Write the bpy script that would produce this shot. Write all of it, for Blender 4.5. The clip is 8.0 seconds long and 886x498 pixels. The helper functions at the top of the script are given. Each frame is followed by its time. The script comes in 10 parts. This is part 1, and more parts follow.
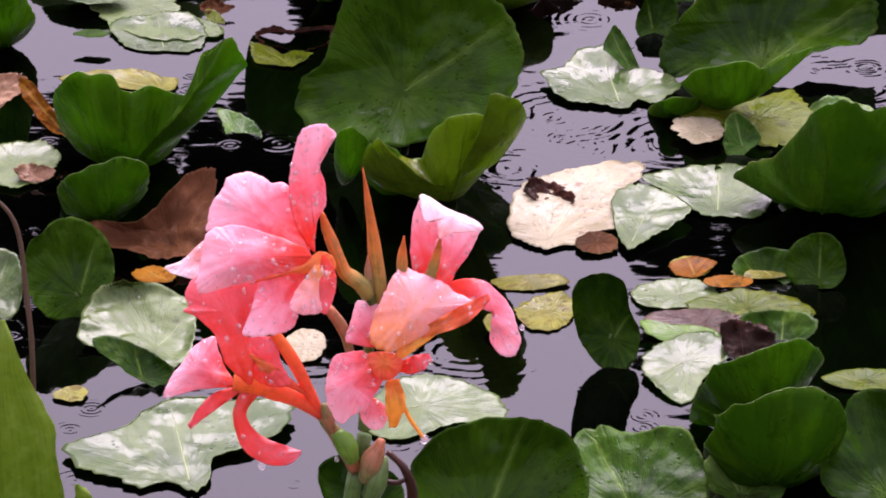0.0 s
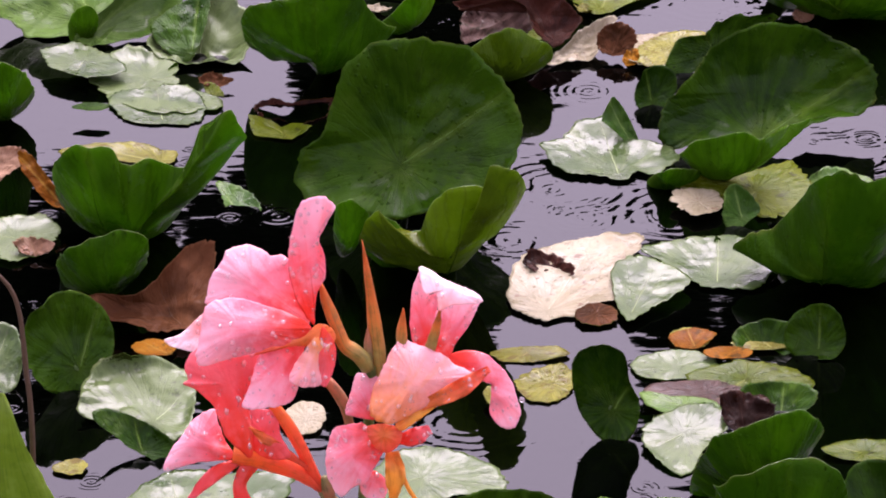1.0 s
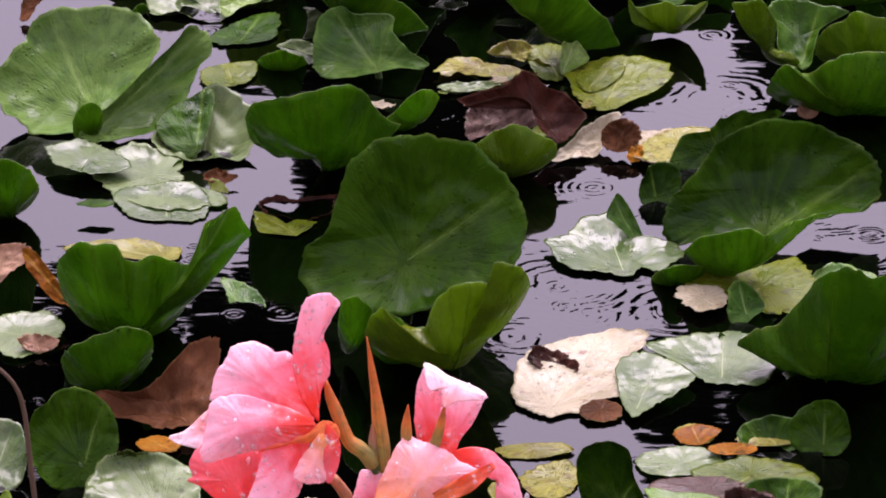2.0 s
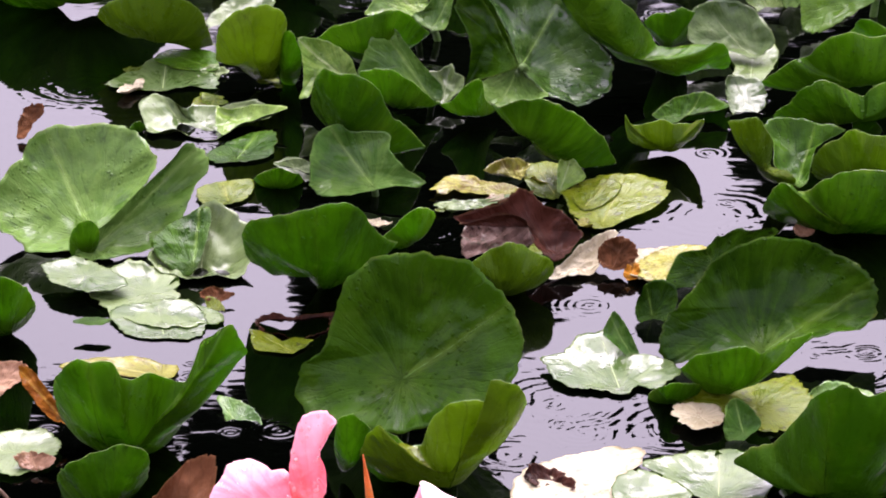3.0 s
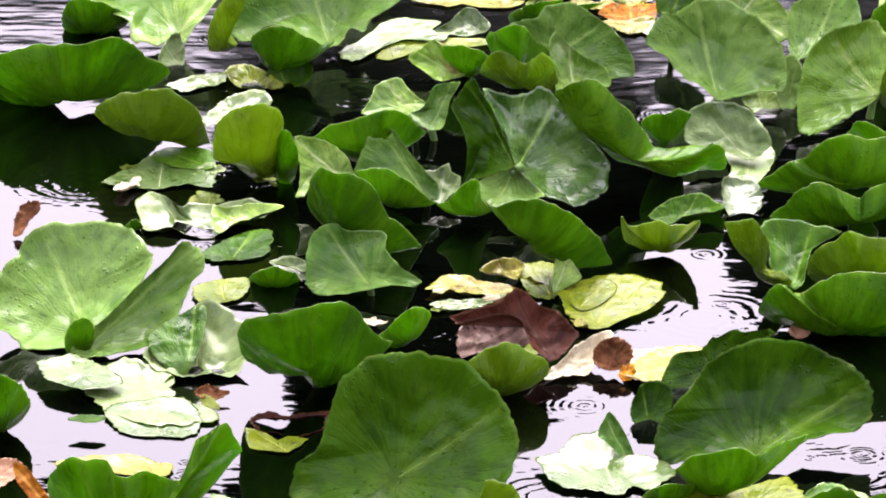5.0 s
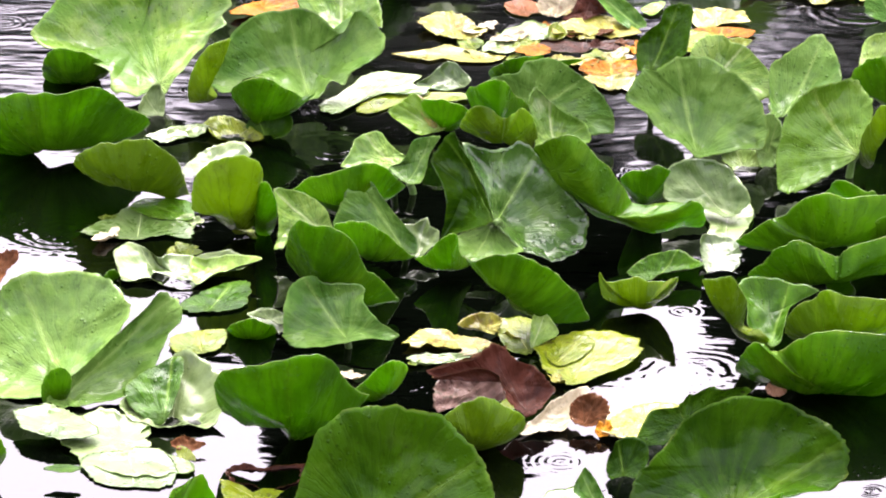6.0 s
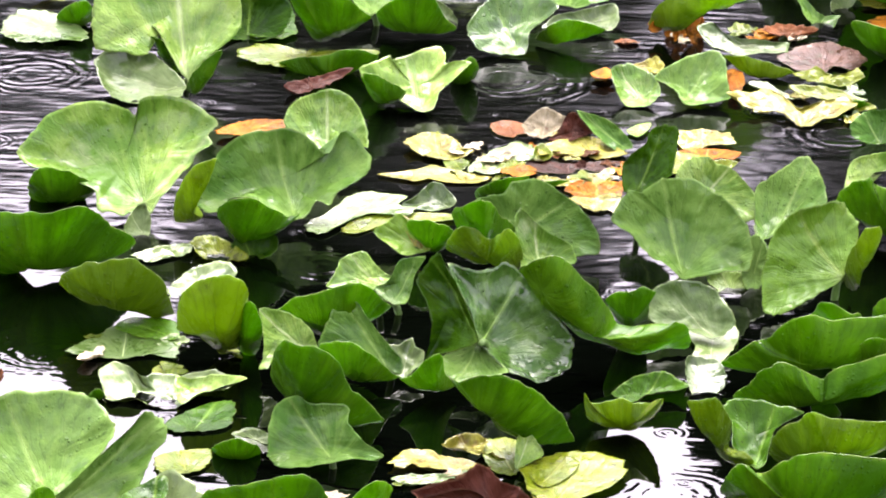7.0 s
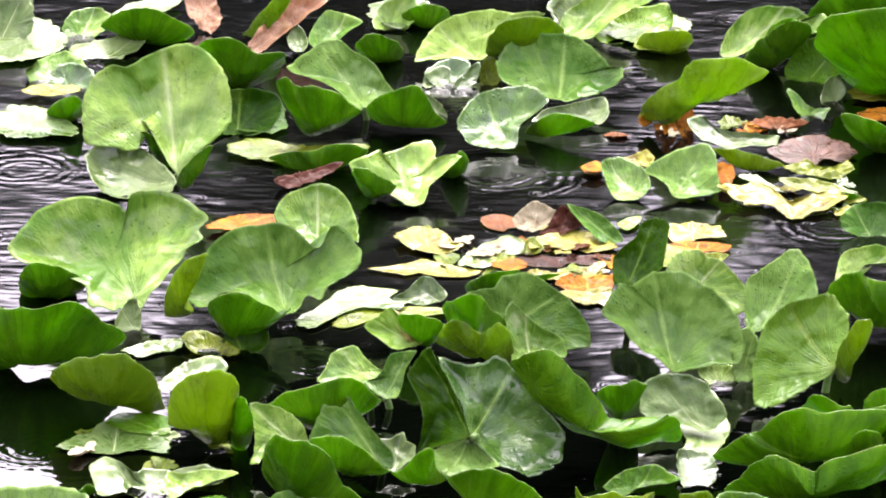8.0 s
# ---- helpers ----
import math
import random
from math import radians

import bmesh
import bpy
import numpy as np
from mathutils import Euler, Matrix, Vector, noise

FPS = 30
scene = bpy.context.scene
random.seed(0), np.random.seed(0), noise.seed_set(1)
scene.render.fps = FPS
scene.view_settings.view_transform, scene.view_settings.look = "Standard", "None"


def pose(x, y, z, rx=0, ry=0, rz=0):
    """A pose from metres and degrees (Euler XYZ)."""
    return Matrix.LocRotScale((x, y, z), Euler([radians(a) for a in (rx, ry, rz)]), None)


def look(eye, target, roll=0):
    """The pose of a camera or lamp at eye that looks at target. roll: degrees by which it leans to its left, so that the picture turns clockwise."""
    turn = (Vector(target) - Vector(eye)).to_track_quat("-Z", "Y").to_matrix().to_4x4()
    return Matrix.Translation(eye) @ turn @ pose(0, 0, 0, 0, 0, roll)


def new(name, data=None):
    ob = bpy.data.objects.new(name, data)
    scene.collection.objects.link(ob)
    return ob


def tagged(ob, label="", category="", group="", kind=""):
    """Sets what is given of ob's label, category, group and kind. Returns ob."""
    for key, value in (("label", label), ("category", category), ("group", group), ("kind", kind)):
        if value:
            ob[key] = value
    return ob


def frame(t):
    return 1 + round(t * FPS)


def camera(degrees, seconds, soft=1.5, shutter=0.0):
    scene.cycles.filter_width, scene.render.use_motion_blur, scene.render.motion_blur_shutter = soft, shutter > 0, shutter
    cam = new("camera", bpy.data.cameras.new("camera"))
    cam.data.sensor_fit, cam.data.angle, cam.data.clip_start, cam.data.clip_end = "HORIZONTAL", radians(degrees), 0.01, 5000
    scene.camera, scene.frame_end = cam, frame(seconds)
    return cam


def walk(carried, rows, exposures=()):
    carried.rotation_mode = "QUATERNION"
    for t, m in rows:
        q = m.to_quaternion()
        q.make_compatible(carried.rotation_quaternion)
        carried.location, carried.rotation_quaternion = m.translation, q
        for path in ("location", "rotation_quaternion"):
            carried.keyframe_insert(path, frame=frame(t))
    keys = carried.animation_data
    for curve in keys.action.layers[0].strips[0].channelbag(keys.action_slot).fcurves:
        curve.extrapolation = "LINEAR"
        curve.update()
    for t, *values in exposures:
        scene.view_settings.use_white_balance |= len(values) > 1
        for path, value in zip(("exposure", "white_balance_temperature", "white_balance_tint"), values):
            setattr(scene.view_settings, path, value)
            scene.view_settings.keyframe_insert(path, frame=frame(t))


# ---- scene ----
# ---- the camera: it stands on the bank and tilts up, with a long lens ----
cam = camera(8.0, 8.0, soft=1.9)
EYE = (0.0, 0.0, 2.68)
TURNS = [  # seconds, yaw, pitch, roll
    (0, 0.0237, -25.1290, -0.0824),
    (0.5, -0.1318, -24.7402, -0.0953),
    (1, 0.0163, -24.4771, -0.2442),
    (1.5, 0.0785, -24.2272, -0.2374),
    (2, 0.0564, -23.6043, -0.3019),
    (2.2, 0.0214, -23.2798, -0.2195),
    (3.3, 0.0149, -22.4144, -0.2771),
    (3.5, 0.0143, -22.3491, -0.2437),
    (4, 0.0134, -22.2401, -0.1147),
    (4.5, 0.0000, -22.0000, 0.0000),
    (4.7, -0.0017, -21.8175, 0.0037),
    (5.8, -0.1932, -21.3247, 0.6606),
    (6, -0.2358, -21.1475, 0.8370),
    (6.5, -0.3197, -20.6040, 1.0832),
    (7, -0.3581, -20.0552, 1.1013),
    (7.5, -0.3933, -19.5728, 0.8879),
    (8, -0.4324, -19.2038, 0.9158),
]
walk(cam, [(t, pose(*EYE, 0, 0, yaw) @ pose(0, 0, 0, 90 + pitch) @ pose(0, 0, 0, 0, 0, roll)) for t, yaw, pitch, roll in TURNS],
     exposures=[(0.0, 0.97, 6500, 30), (2.2, 0.92, 6500, 30), (3.3, 1.86, 6550, 20), (4.7, 2.14, 6680, 17), (5.8, 2.56, 6800, 13), (8.0, 2.55, 6800, 13)])

# ---- light: a bright overcast sky, rain ----
world = bpy.data.worlds.new("overcast sky")
scene.world = world
world.use_nodes = True
wt = world.node_tree
sky = wt.nodes.new("ShaderNodeTexSky")
sky.sky_type = "NISHITA"
sky.sun_disc = False
sky.sun_elevation, sky.sun_rotation = radians(55), radians(8)
sky.air_density, sky.dust_density, sky.ozone_density = 1.0, 9.0, 1.2
grey = wt.nodes.new("ShaderNodeHueSaturation")
grey.inputs["Saturation"].default_value = 0.25
wt.links.new(sky.outputs[0], grey.inputs["Color"])
tint = wt.nodes.new("ShaderNodeMix")
tint.data_type, tint.blend_type = "RGBA", "MULTIPLY"
tint.inputs[0].default_value, tint.inputs[7].default_value = 1.0, (3.07, 2.9, 3.48, 1.0)
even = wt.nodes.new("ShaderNodeGamma")
even.inputs["Gamma"].default_value = 0.55
wt.links.new(grey.outputs[0], even.inputs["Color"])
wt.links.new(even.outputs[0], tint.inputs[6])
wt.links.new(tint.outputs[2], wt.nodes["Background"].inputs["Color"])
wt.nodes["Background"].inputs["Strength"].default_value = 0.15
sun = new("sun", bpy.data.lights.new("sun", "SUN"))
sun.data.energy, sun.data.angle, sun.data.color = 2.7, radians(50), (1.0, 0.97, 0.93)
sun.matrix_world = look((0.78, 5.6, 8.1), (0, 0, 0))


# ---- materials ----
class Graph:
    """Short hand for building one node material."""

    def __init__(self, name):
        self.mat = bpy.data.materials.new(name)
        self.mat.use_nodes = True
        self.tree = self.mat.node_tree
        self.tree.nodes.clear()

    def node(self, kind, *links, operation="", interpolation="", colours=False):
        n = self.tree.nodes.new(kind)
        if operation:
            n.operation = operation
        if interpolation:
            n.interpolation_type = interpolation
        if colours:
            n.data_type = "RGBA"
        for key, value in links:
            if isinstance(value, bpy.types.NodeSocket):
                self.tree.links.new(value, n.inputs[key])
            else:
                n.inputs[key].default_value = value
        return n

    def math(self, op, a, b=0.0, c=0.0):
        return self.node("ShaderNodeMath", (0, a), (1, b), (2, c), operation=op).outputs[0]

    def noise(self, where, scale, detail=4.0, rough=0.55):
        return self.node("ShaderNodeTexNoise", ("Vector", where), ("Scale", scale), ("Detail", detail), ("Roughness", rough)).outputs[0]

    def ramp(self, value, low, high):
        n = self.node("ShaderNodeMapRange", ("Value", value), ("From Min", low), ("From Max", high), interpolation="SMOOTHSTEP")
        return n.outputs[0]

    def mix(self, fac, a, b):
        n = self.node("ShaderNodeMix", (0, fac), colours=True)
        for slot, value in ((6, a), (7, b)):
            if isinstance(value, bpy.types.NodeSocket):
                self.tree.links.new(value, n.inputs[slot])
            else:
                n.inputs[slot].default_value = (*value, 1.0)
        return n.outputs[2]

    def finish(self, shader):
        self.node("ShaderNodeOutputMaterial", ("Surface", shader))
        return self.mat


def leaf_material(name, dark, light, vein, through_light, rough=0.3, spots=(0.03, 0.025, 0.008), spot_from=0.68, vein_amount=0.5, film=0.0, share=0.36, spec=0.4, relief=1.0):
    """A wet leaf: two tones, forked veins and streaks from the stalk outwards, stains, a worn rim, patches where rain
    stands as a film and others where it has run off, and a share of light that comes through the blade."""
    g = Graph(name)
    co = g.node("ShaderNodeTexCoord")
    ob = co.outputs["Object"]
    rnd = g.node("ShaderNodeObjectInfo").outputs["Random"]
    shifted = g.node("ShaderNodeVectorMath", (0, ob), (1, g.math("MULTIPLY", rnd, 7.0)), operation="ADD").outputs[0]
    uv = g.node("ShaderNodeSeparateXYZ", ("Vector", co.outputs["UV"]))
    margin = g.node("ShaderNodeUVMap")
    margin.uv_map = "margin"
    rho = g.node("ShaderNodeSeparateXYZ", ("Vector", margin.outputs[0])).outputs[0]
    angle = g.math("ARCTAN2", uv.outputs[1], uv.outputs[0])
    out = g.math("SQRT", g.math("ADD", g.math("MULTIPLY", uv.outputs[0], uv.outputs[0]), g.math("MULTIPLY", uv.outputs[1], uv.outputs[1])))
    polar = g.node("ShaderNodeCombineXYZ", (0, g.math("MULTIPLY", angle, 5.0)), (1, out), (2, g.math("MULTIPLY", rnd, 40.0))).outputs[0]
    runs = g.node("ShaderNodeCombineXYZ", (0, g.math("MULTIPLY", angle, 9.0)), (1, g.math("MULTIPLY", out, 3.2)), (2, g.math("MULTIPLY", rnd, 90.0))).outputs[0]
    streak = g.noise(polar, 1.0, 4, 0.6)
    patch = g.noise(shifted, 14, 4, 0.6)
    tone = g.math("ADD", g.math("MULTIPLY", streak, 0.5), g.math("MULTIPLY", patch, 0.6))
    tone = g.ramp(g.math("ADD", tone, g.math("MULTIPLY", g.math("SUBTRACT", rnd, 0.5), 0.22)), 0.40, 0.70)
    colour = g.mix(tone, dark, light)
    # forked veins: the second set begins half way out
    wob = g.math("MULTIPLY", g.noise(shifted, 30, 2), 0.22)
    bent = g.math("ADD", angle, wob)
    first = g.math("SUBTRACT", 1.0, g.ramp(g.math("ABSOLUTE", g.math("SINE", g.math("MULTIPLY", bent, 6.5))), 0.0, 0.15))
    second = g.math("SUBTRACT", 1.0, g.ramp(g.math("ABSOLUTE", g.math("COSINE", g.math("MULTIPLY", bent, 13.0))), 0.0, 0.18))
    veins = g.math("MAXIMUM", first, g.math("MULTIPLY", second, g.ramp(out, 0.45, 0.8)))
    lines = g.math("MULTIPLY", veins, g.math("MULTIPLY", patch, 0.3))
    near = g.math("SUBTRACT", 1.0, g.ramp(out, 0.0, 0.4))
    colour = g.mix(g.math("MULTIPLY", g.math("MAXIMUM", lines, g.math("MULTIPLY", near, 0.4)), vein_amount), colour, vein)
    stain = g.ramp(g.noise(shifted, 60, 5, 0.7), spot_from, spot_from + 0.05)
    colour = g.mix(g.math("MULTIPLY", stain, 0.85), colour, spots)
    fine = g.noise(ob, 260, 3)
    colour = g.mix(g.math("MULTIPLY", fine, 0.3), colour, dark)
    # dark dashes where silt has dried between the veins
    silt = g.math("MULTIPLY", g.ramp(g.noise(runs, 1.6, 5, 0.7), 0.56, 0.66), g.ramp(g.noise(shifted, 11, 3), 0.42, 0.62))
    colour = g.mix(g.math("MULTIPLY", silt, 0.75), colour, [c * 0.4 for c in dark])
    bloom = g.ramp(g.noise(shifted, 18, 5, 0.7), 0.52, 0.75)
    colour = g.mix(g.math("MULTIPLY", bloom, 0.35), colour, vein)
    across = g.math("ABSOLUTE", uv.outputs[1])
    band = g.math("MULTIPLY", g.math("SUBTRACT", 1.0, g.ramp(across, 0.004, 0.07)), g.math("MULTIPLY", g.ramp(uv.outputs[0], 0.0, 0.15), g.math("SUBTRACT", 1.0, g.math("MULTIPLY", rho, 0.7))))
    colour = g.mix(g.math("MULTIPLY", band, min(1.0, vein_amount * 1.5)), colour, vein)
    worn = g.math("MULTIPLY", g.ramp(g.math("MULTIPLY_ADD", g.noise(shifted, 45, 3), 0.06, rho), 1.0, 1.05), g.ramp(g.noise(shifted, 20, 2), 0.35, 0.6))
    colour = g.mix(g.math("MULTIPLY", worn, 0.35), colour, (0.20, 0.19, 0.035))
    cells = g.node("ShaderNodeTexVoronoi", ("Vector", shifted), ("Scale", 130.0)).outputs["Distance"]
    bead = g.math("MULTIPLY", g.math("SUBTRACT", 1.0, g.ramp(cells, 0.05, 0.3)), g.ramp(g.noise(shifted, 12, 2), 0.5, 0.6))
    colour = g.mix(g.math("MULTIPLY", bead, 0.4), colour, [c * 0.5 for c in dark])
    wet = g.ramp(g.math("ADD", g.math("MULTIPLY", g.noise(shifted, 16, 5, 0.7), 0.65), g.math("MULTIPLY", g.noise(runs, 0.8, 4, 0.6), 0.35)), 0.47, 0.55)
    colour = g.mix(g.math("MULTIPLY", wet, 0.28), colour, [c * 0.6 for c in dark])
    gloss = g.math("SUBTRACT", rough * 1.15, g.math("MULTIPLY", wet, rough * 0.85))
    height = g.math("ADD", g.math("MULTIPLY", lines, -1.0), g.math("ADD", g.math("MULTIPLY", g.noise(shifted, 40, 4), 1.6), g.math("MULTIPLY", fine, 0.15)))
    height = g.math("ADD", height, g.math("MULTIPLY", streak, 1.4))
    height = g.math("ADD", height, g.math("MULTIPLY", bead, 0.7))
    bump = g.node("ShaderNodeBump", ("Strength", 0.55 * relief), ("Distance", 0.004), ("Height", height)).outputs[0]
    sheet = g.node("ShaderNodeBump", ("Strength", 0.5 * relief), ("Distance", 0.004), ("Height", g.math("ADD", g.math("MULTIPLY", patch, 1.2), g.math("MULTIPLY", bead, 0.6)))).outputs[0]
    coat = g.math("MULTIPLY", g.math("ADD", g.math("MULTIPLY", wet, 0.9), 0.1), film)
    body = g.node("ShaderNodeBsdfPrincipled", ("Base Color", colour), ("Roughness", gloss), ("IOR", 1.4), ("Specular IOR Level", spec), ("Normal", bump), ("Coat Weight", coat), ("Coat Roughness", 0.06), ("Coat IOR", 1.5), ("Coat Normal", sheet))
    shade = g.mix(tone, [c * 0.5 for c in through_light], through_light)
    # fades towards the stalk: shade on the blades' lower parts put into the colour
    shade = g.mix(g.ramp(out, 0.15, 1.5), [c * 0.12 for c in through_light], shade)
    shade = g.mix(g.math("MULTIPLY", g.math("MAXIMUM", veins, silt), 0.4), shade, [c * 0.3 for c in through_light])
    glow = g.node("ShaderNodeBsdfTranslucent", ("Color", g.mix(g.math("MULTIPLY", stain, 0.7), shade, spots)), ("Normal", bump))
    return g.finish(g.node("ShaderNodeMixShader", (0, share), (1, body.outputs[0]), (2, glow.outputs[0])).outputs[0])


LEAF = {}
LEAF["green"] = leaf_material("green lily leaf", (0.010, 0.038, 0.001), (0.040, 0.108, 0.003), (0.14, 0.24, 0.03), (0.17, 0.36, 0.002), film=0.10, share=0.30, spec=0.10)
LEAF["light"] = leaf_material("light green lily leaf", (0.065, 0.155, 0.012), (0.23, 0.35, 0.065), (0.45, 0.52, 0.25), (0.18, 0.42, 0.02), film=0.35, rough=0.35, share=0.26, spec=0.25)
LEAF["sage"] = leaf_material("grey-green lily leaf", (0.036, 0.105, 0.010), (0.12, 0.215, 0.040), (0.23, 0.35, 0.09), (0.15, 0.34, 0.02), film=0.25, rough=0.4, share=0.25, spec=0.14)
LEAF["wet"] = leaf_material("streaming wet lily leaf", (0.015, 0.055, 0.004), (0.055, 0.12, 0.018), (0.2, 0.32, 0.08), (0.12, 0.30, 0.015), film=0.7, rough=0.28, share=0.22)
LEAF["bright"] = leaf_material("young lily leaf", (0.08, 0.18, 0.010), (0.15, 0.28, 0.02), (0.27, 0.36, 0.08), (0.28, 0.48, 0.02))
LEAF["pale"] = leaf_material("pale wet lily leaf", (0.045, 0.09, 0.016), (0.15, 0.21, 0.07), (0.24, 0.28, 0.15), (0.12, 0.22, 0.04), rough=0.36, film=0.45, spec=0.3, vein_amount=0.22, spot_from=0.62, spots=(0.05, 0.07, 0.02), relief=0.45)
LEAF["olive"] = leaf_material("olive lily leaf", (0.06, 0.10, 0.004), (0.14, 0.17, 0.008), (0.22, 0.24, 0.03), (0.22, 0.30, 0.008), spot_from=0.58, film=0.1, spec=0.2)
LEAF["yellow"] = leaf_material("yellowing lily leaf", (0.13, 0.125, 0.010), (0.31, 0.30, 0.045), (0.5, 0.5, 0.18), (0.3, 0.28, 0.03), rough=0.45, spec=0.2, spot_from=0.55, vein_amount=0.25, spots=(0.12, 0.075, 0.01), film=0.3)
LEAF["orange"] = leaf_material("orange rotting leaf", (0.20, 0.06, 0.006), (0.48, 0.20, 0.015), (0.5, 0.3, 0.05), (0.3, 0.1, 0.01), rough=0.6, spec=0.08, spot_from=0.55, film=0.03)
LEAF["beige"] = leaf_material("bleached dead leaf", (0.34, 0.29, 0.17), (0.52, 0.47, 0.33), (0.5, 0.45, 0.3), (0.3, 0.25, 0.15), rough=0.5, spec=0.2, spot_from=0.6, spots=(0.14, 0.05, 0.03), film=0.25)
LEAF["brown"] = leaf_material("brown dead leaf", (0.055, 0.022, 0.008), (0.20, 0.08, 0.035), (0.22, 0.10, 0.04), (0.20, 0.06, 0.02), rough=0.6, spec=0.06, film=0.03, vein_amount=0.12)
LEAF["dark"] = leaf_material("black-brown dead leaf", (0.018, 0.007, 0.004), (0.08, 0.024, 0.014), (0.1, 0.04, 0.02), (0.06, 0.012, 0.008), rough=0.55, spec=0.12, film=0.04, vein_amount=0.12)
LEAF["purple"] = leaf_material("purple-brown dead leaf", (0.06, 0.03, 0.022), (0.20, 0.12, 0.095), (0.22, 0.13, 0.09), (0.1, 0.05, 0.03), rough=0.45, spec=0.2, spot_from=0.55, film=0.12, vein_amount=0.12)
LEAF["pink"] = leaf_material("pinkish dead leaf", (0.30, 0.15, 0.08), (0.48, 0.28, 0.16), (0.32, 0.3, 0.1), (0.35, 0.15, 0.08), rough=0.4, film=0.2, vein_amount=0.12)
BACK = leaf_material("leaf underside", (0.022, 0.075, 0.001), (0.060, 0.155, 0.002), (0.12, 0.22, 0.008), (0.24, 0.60, 0.001), rough=0.42, vein_amount=0.2, share=0.38, spec=0.10)
# underside of raised leaves, darkened so that the water mirrors it near black
BACK_DARKENED = leaf_material("darkened leaf underside", (0.010, 0.014, 0.003), (0.026, 0.034, 0.006), (0.04, 0.05, 0.012), (0.06, 0.12, 0.003), rough=0.5, vein_amount=0.3, share=0.18, spec=0.08)
BACK_OLIVE = leaf_material("olive leaf underside", (0.055, 0.115, 0.002), (0.11, 0.19, 0.004), (0.15, 0.23, 0.012), (0.34, 0.56, 0.002), rough=0.5, vein_amount=0.2, share=0.40, spec=0.18)


def water_material():
    """Dark pond water: a mirror with small wind waves and the rings of raindrops, old wide ones and fresh small ones."""
    g = Graph("pond water")
    co = g.node("ShaderNodeTexCoord").outputs["Object"]
    flat = g.node("ShaderNodeMapping", ("Vector", co), ("Scale", (0.85, 2.0, 1.0))).outputs[0]
    ruffle = g.math("MULTIPLY_ADD", g.ramp(g.node("ShaderNodeSeparateXYZ", ("Vector", co)).outputs[1], 6.85, 7.7), 0.36, 0.05)
    ruffle = g.math("MULTIPLY", ruffle, g.math("MULTIPLY_ADD", g.noise(co, 4.0, 2), 1.6, 0.2))
    height = g.math("ADD", g.math("MULTIPLY", g.noise(flat, 11, 2), 0.85), g.math("MULTIPLY", g.noise(flat, 34, 2), 0.10))
    height = g.math("MULTIPLY", height, ruffle)
    arcs = g.math("MULTIPLY_ADD", g.ramp(g.noise(co, 9.0, 2), 0.40, 0.62), 0.7, 0.3)
    wobble = g.math("MULTIPLY_ADD", g.noise(co, 18, 3), 0.034, -0.017)
    for x, y, reach, phase in RINGS:
        away = g.node("ShaderNodeVectorMath", (0, co), (1, (x, y, 0.0)), operation="DISTANCE").outputs["Value"]
        wave = g.math("SINE", g.math("MULTIPLY_ADD", g.math("ADD", away, wobble), 2 * math.pi / 0.018, phase))
        fade = g.math("MULTIPLY", g.math("SUBTRACT", 1.0, g.ramp(away, 0.9 * reach, 1.9 * reach)), g.math("MULTIPLY_ADD", g.ramp(away, 0.0, 0.8 * reach), 0.012 if y < 6.9 else 0.045, 0.003))
        height = g.math("MULTIPLY_ADD", wave, g.math("MULTIPLY", fade, arcs), height)
    far = g.math("MULTIPLY_ADD", g.ramp(g.node("ShaderNodeSeparateXYZ", ("Vector", co)).outputs[1], 7.0, 7.7), 2.0, 0.7)
    for scale, length, strength in ((6.0, 0.0095, 0.009), (15.0, 0.0062, 0.006)):
        cell = g.node("ShaderNodeTexVoronoi", ("Vector", co), ("Scale", scale))
        cell.voronoi_dimensions = "2D"
        away = g.math("DIVIDE", cell.outputs["Distance"], scale)
        chance = g.node("ShaderNodeSeparateXYZ", ("Vector", cell.outputs["Color"]))
        wave = g.math("SINE", g.math("MULTIPLY_ADD", away, 2 * math.pi / length, g.math("MULTIPLY", chance.outputs[1], 6.28)))
        reach = g.math("MULTIPLY_ADD", chance.outputs[2], 0.28 / scale, 0.12 / scale)
        fade = g.math("SUBTRACT", 1.0, g.ramp(g.math("DIVIDE", away, reach), 0.25, 1.0))
        fade = g.math("MULTIPLY", g.math("MULTIPLY", fade, far), g.math("MULTIPLY", g.math("GREATER_THAN", chance.outputs[0], 0.66), strength))
        height = g.math("MULTIPLY_ADD", wave, fade, height)
    bump = g.node("ShaderNodeBump", ("Strength", 1.0), ("Distance", 0.0032), ("Height", height)).outputs[0]
    wind = g.math("MULTIPLY_ADD", g.ramp(g.node("ShaderNodeSeparateXYZ", ("Vector", co)).outputs[1], 6.9, 7.6), 0.08, 0.012)
    body = g.node("ShaderNodeBsdfPrincipled", ("Base Color", (0.0002, 0.0003, 0.0002, 1)), ("Roughness", wind), ("IOR", 1.333), ("Normal", bump))
    return g.finish(body.outputs[0])


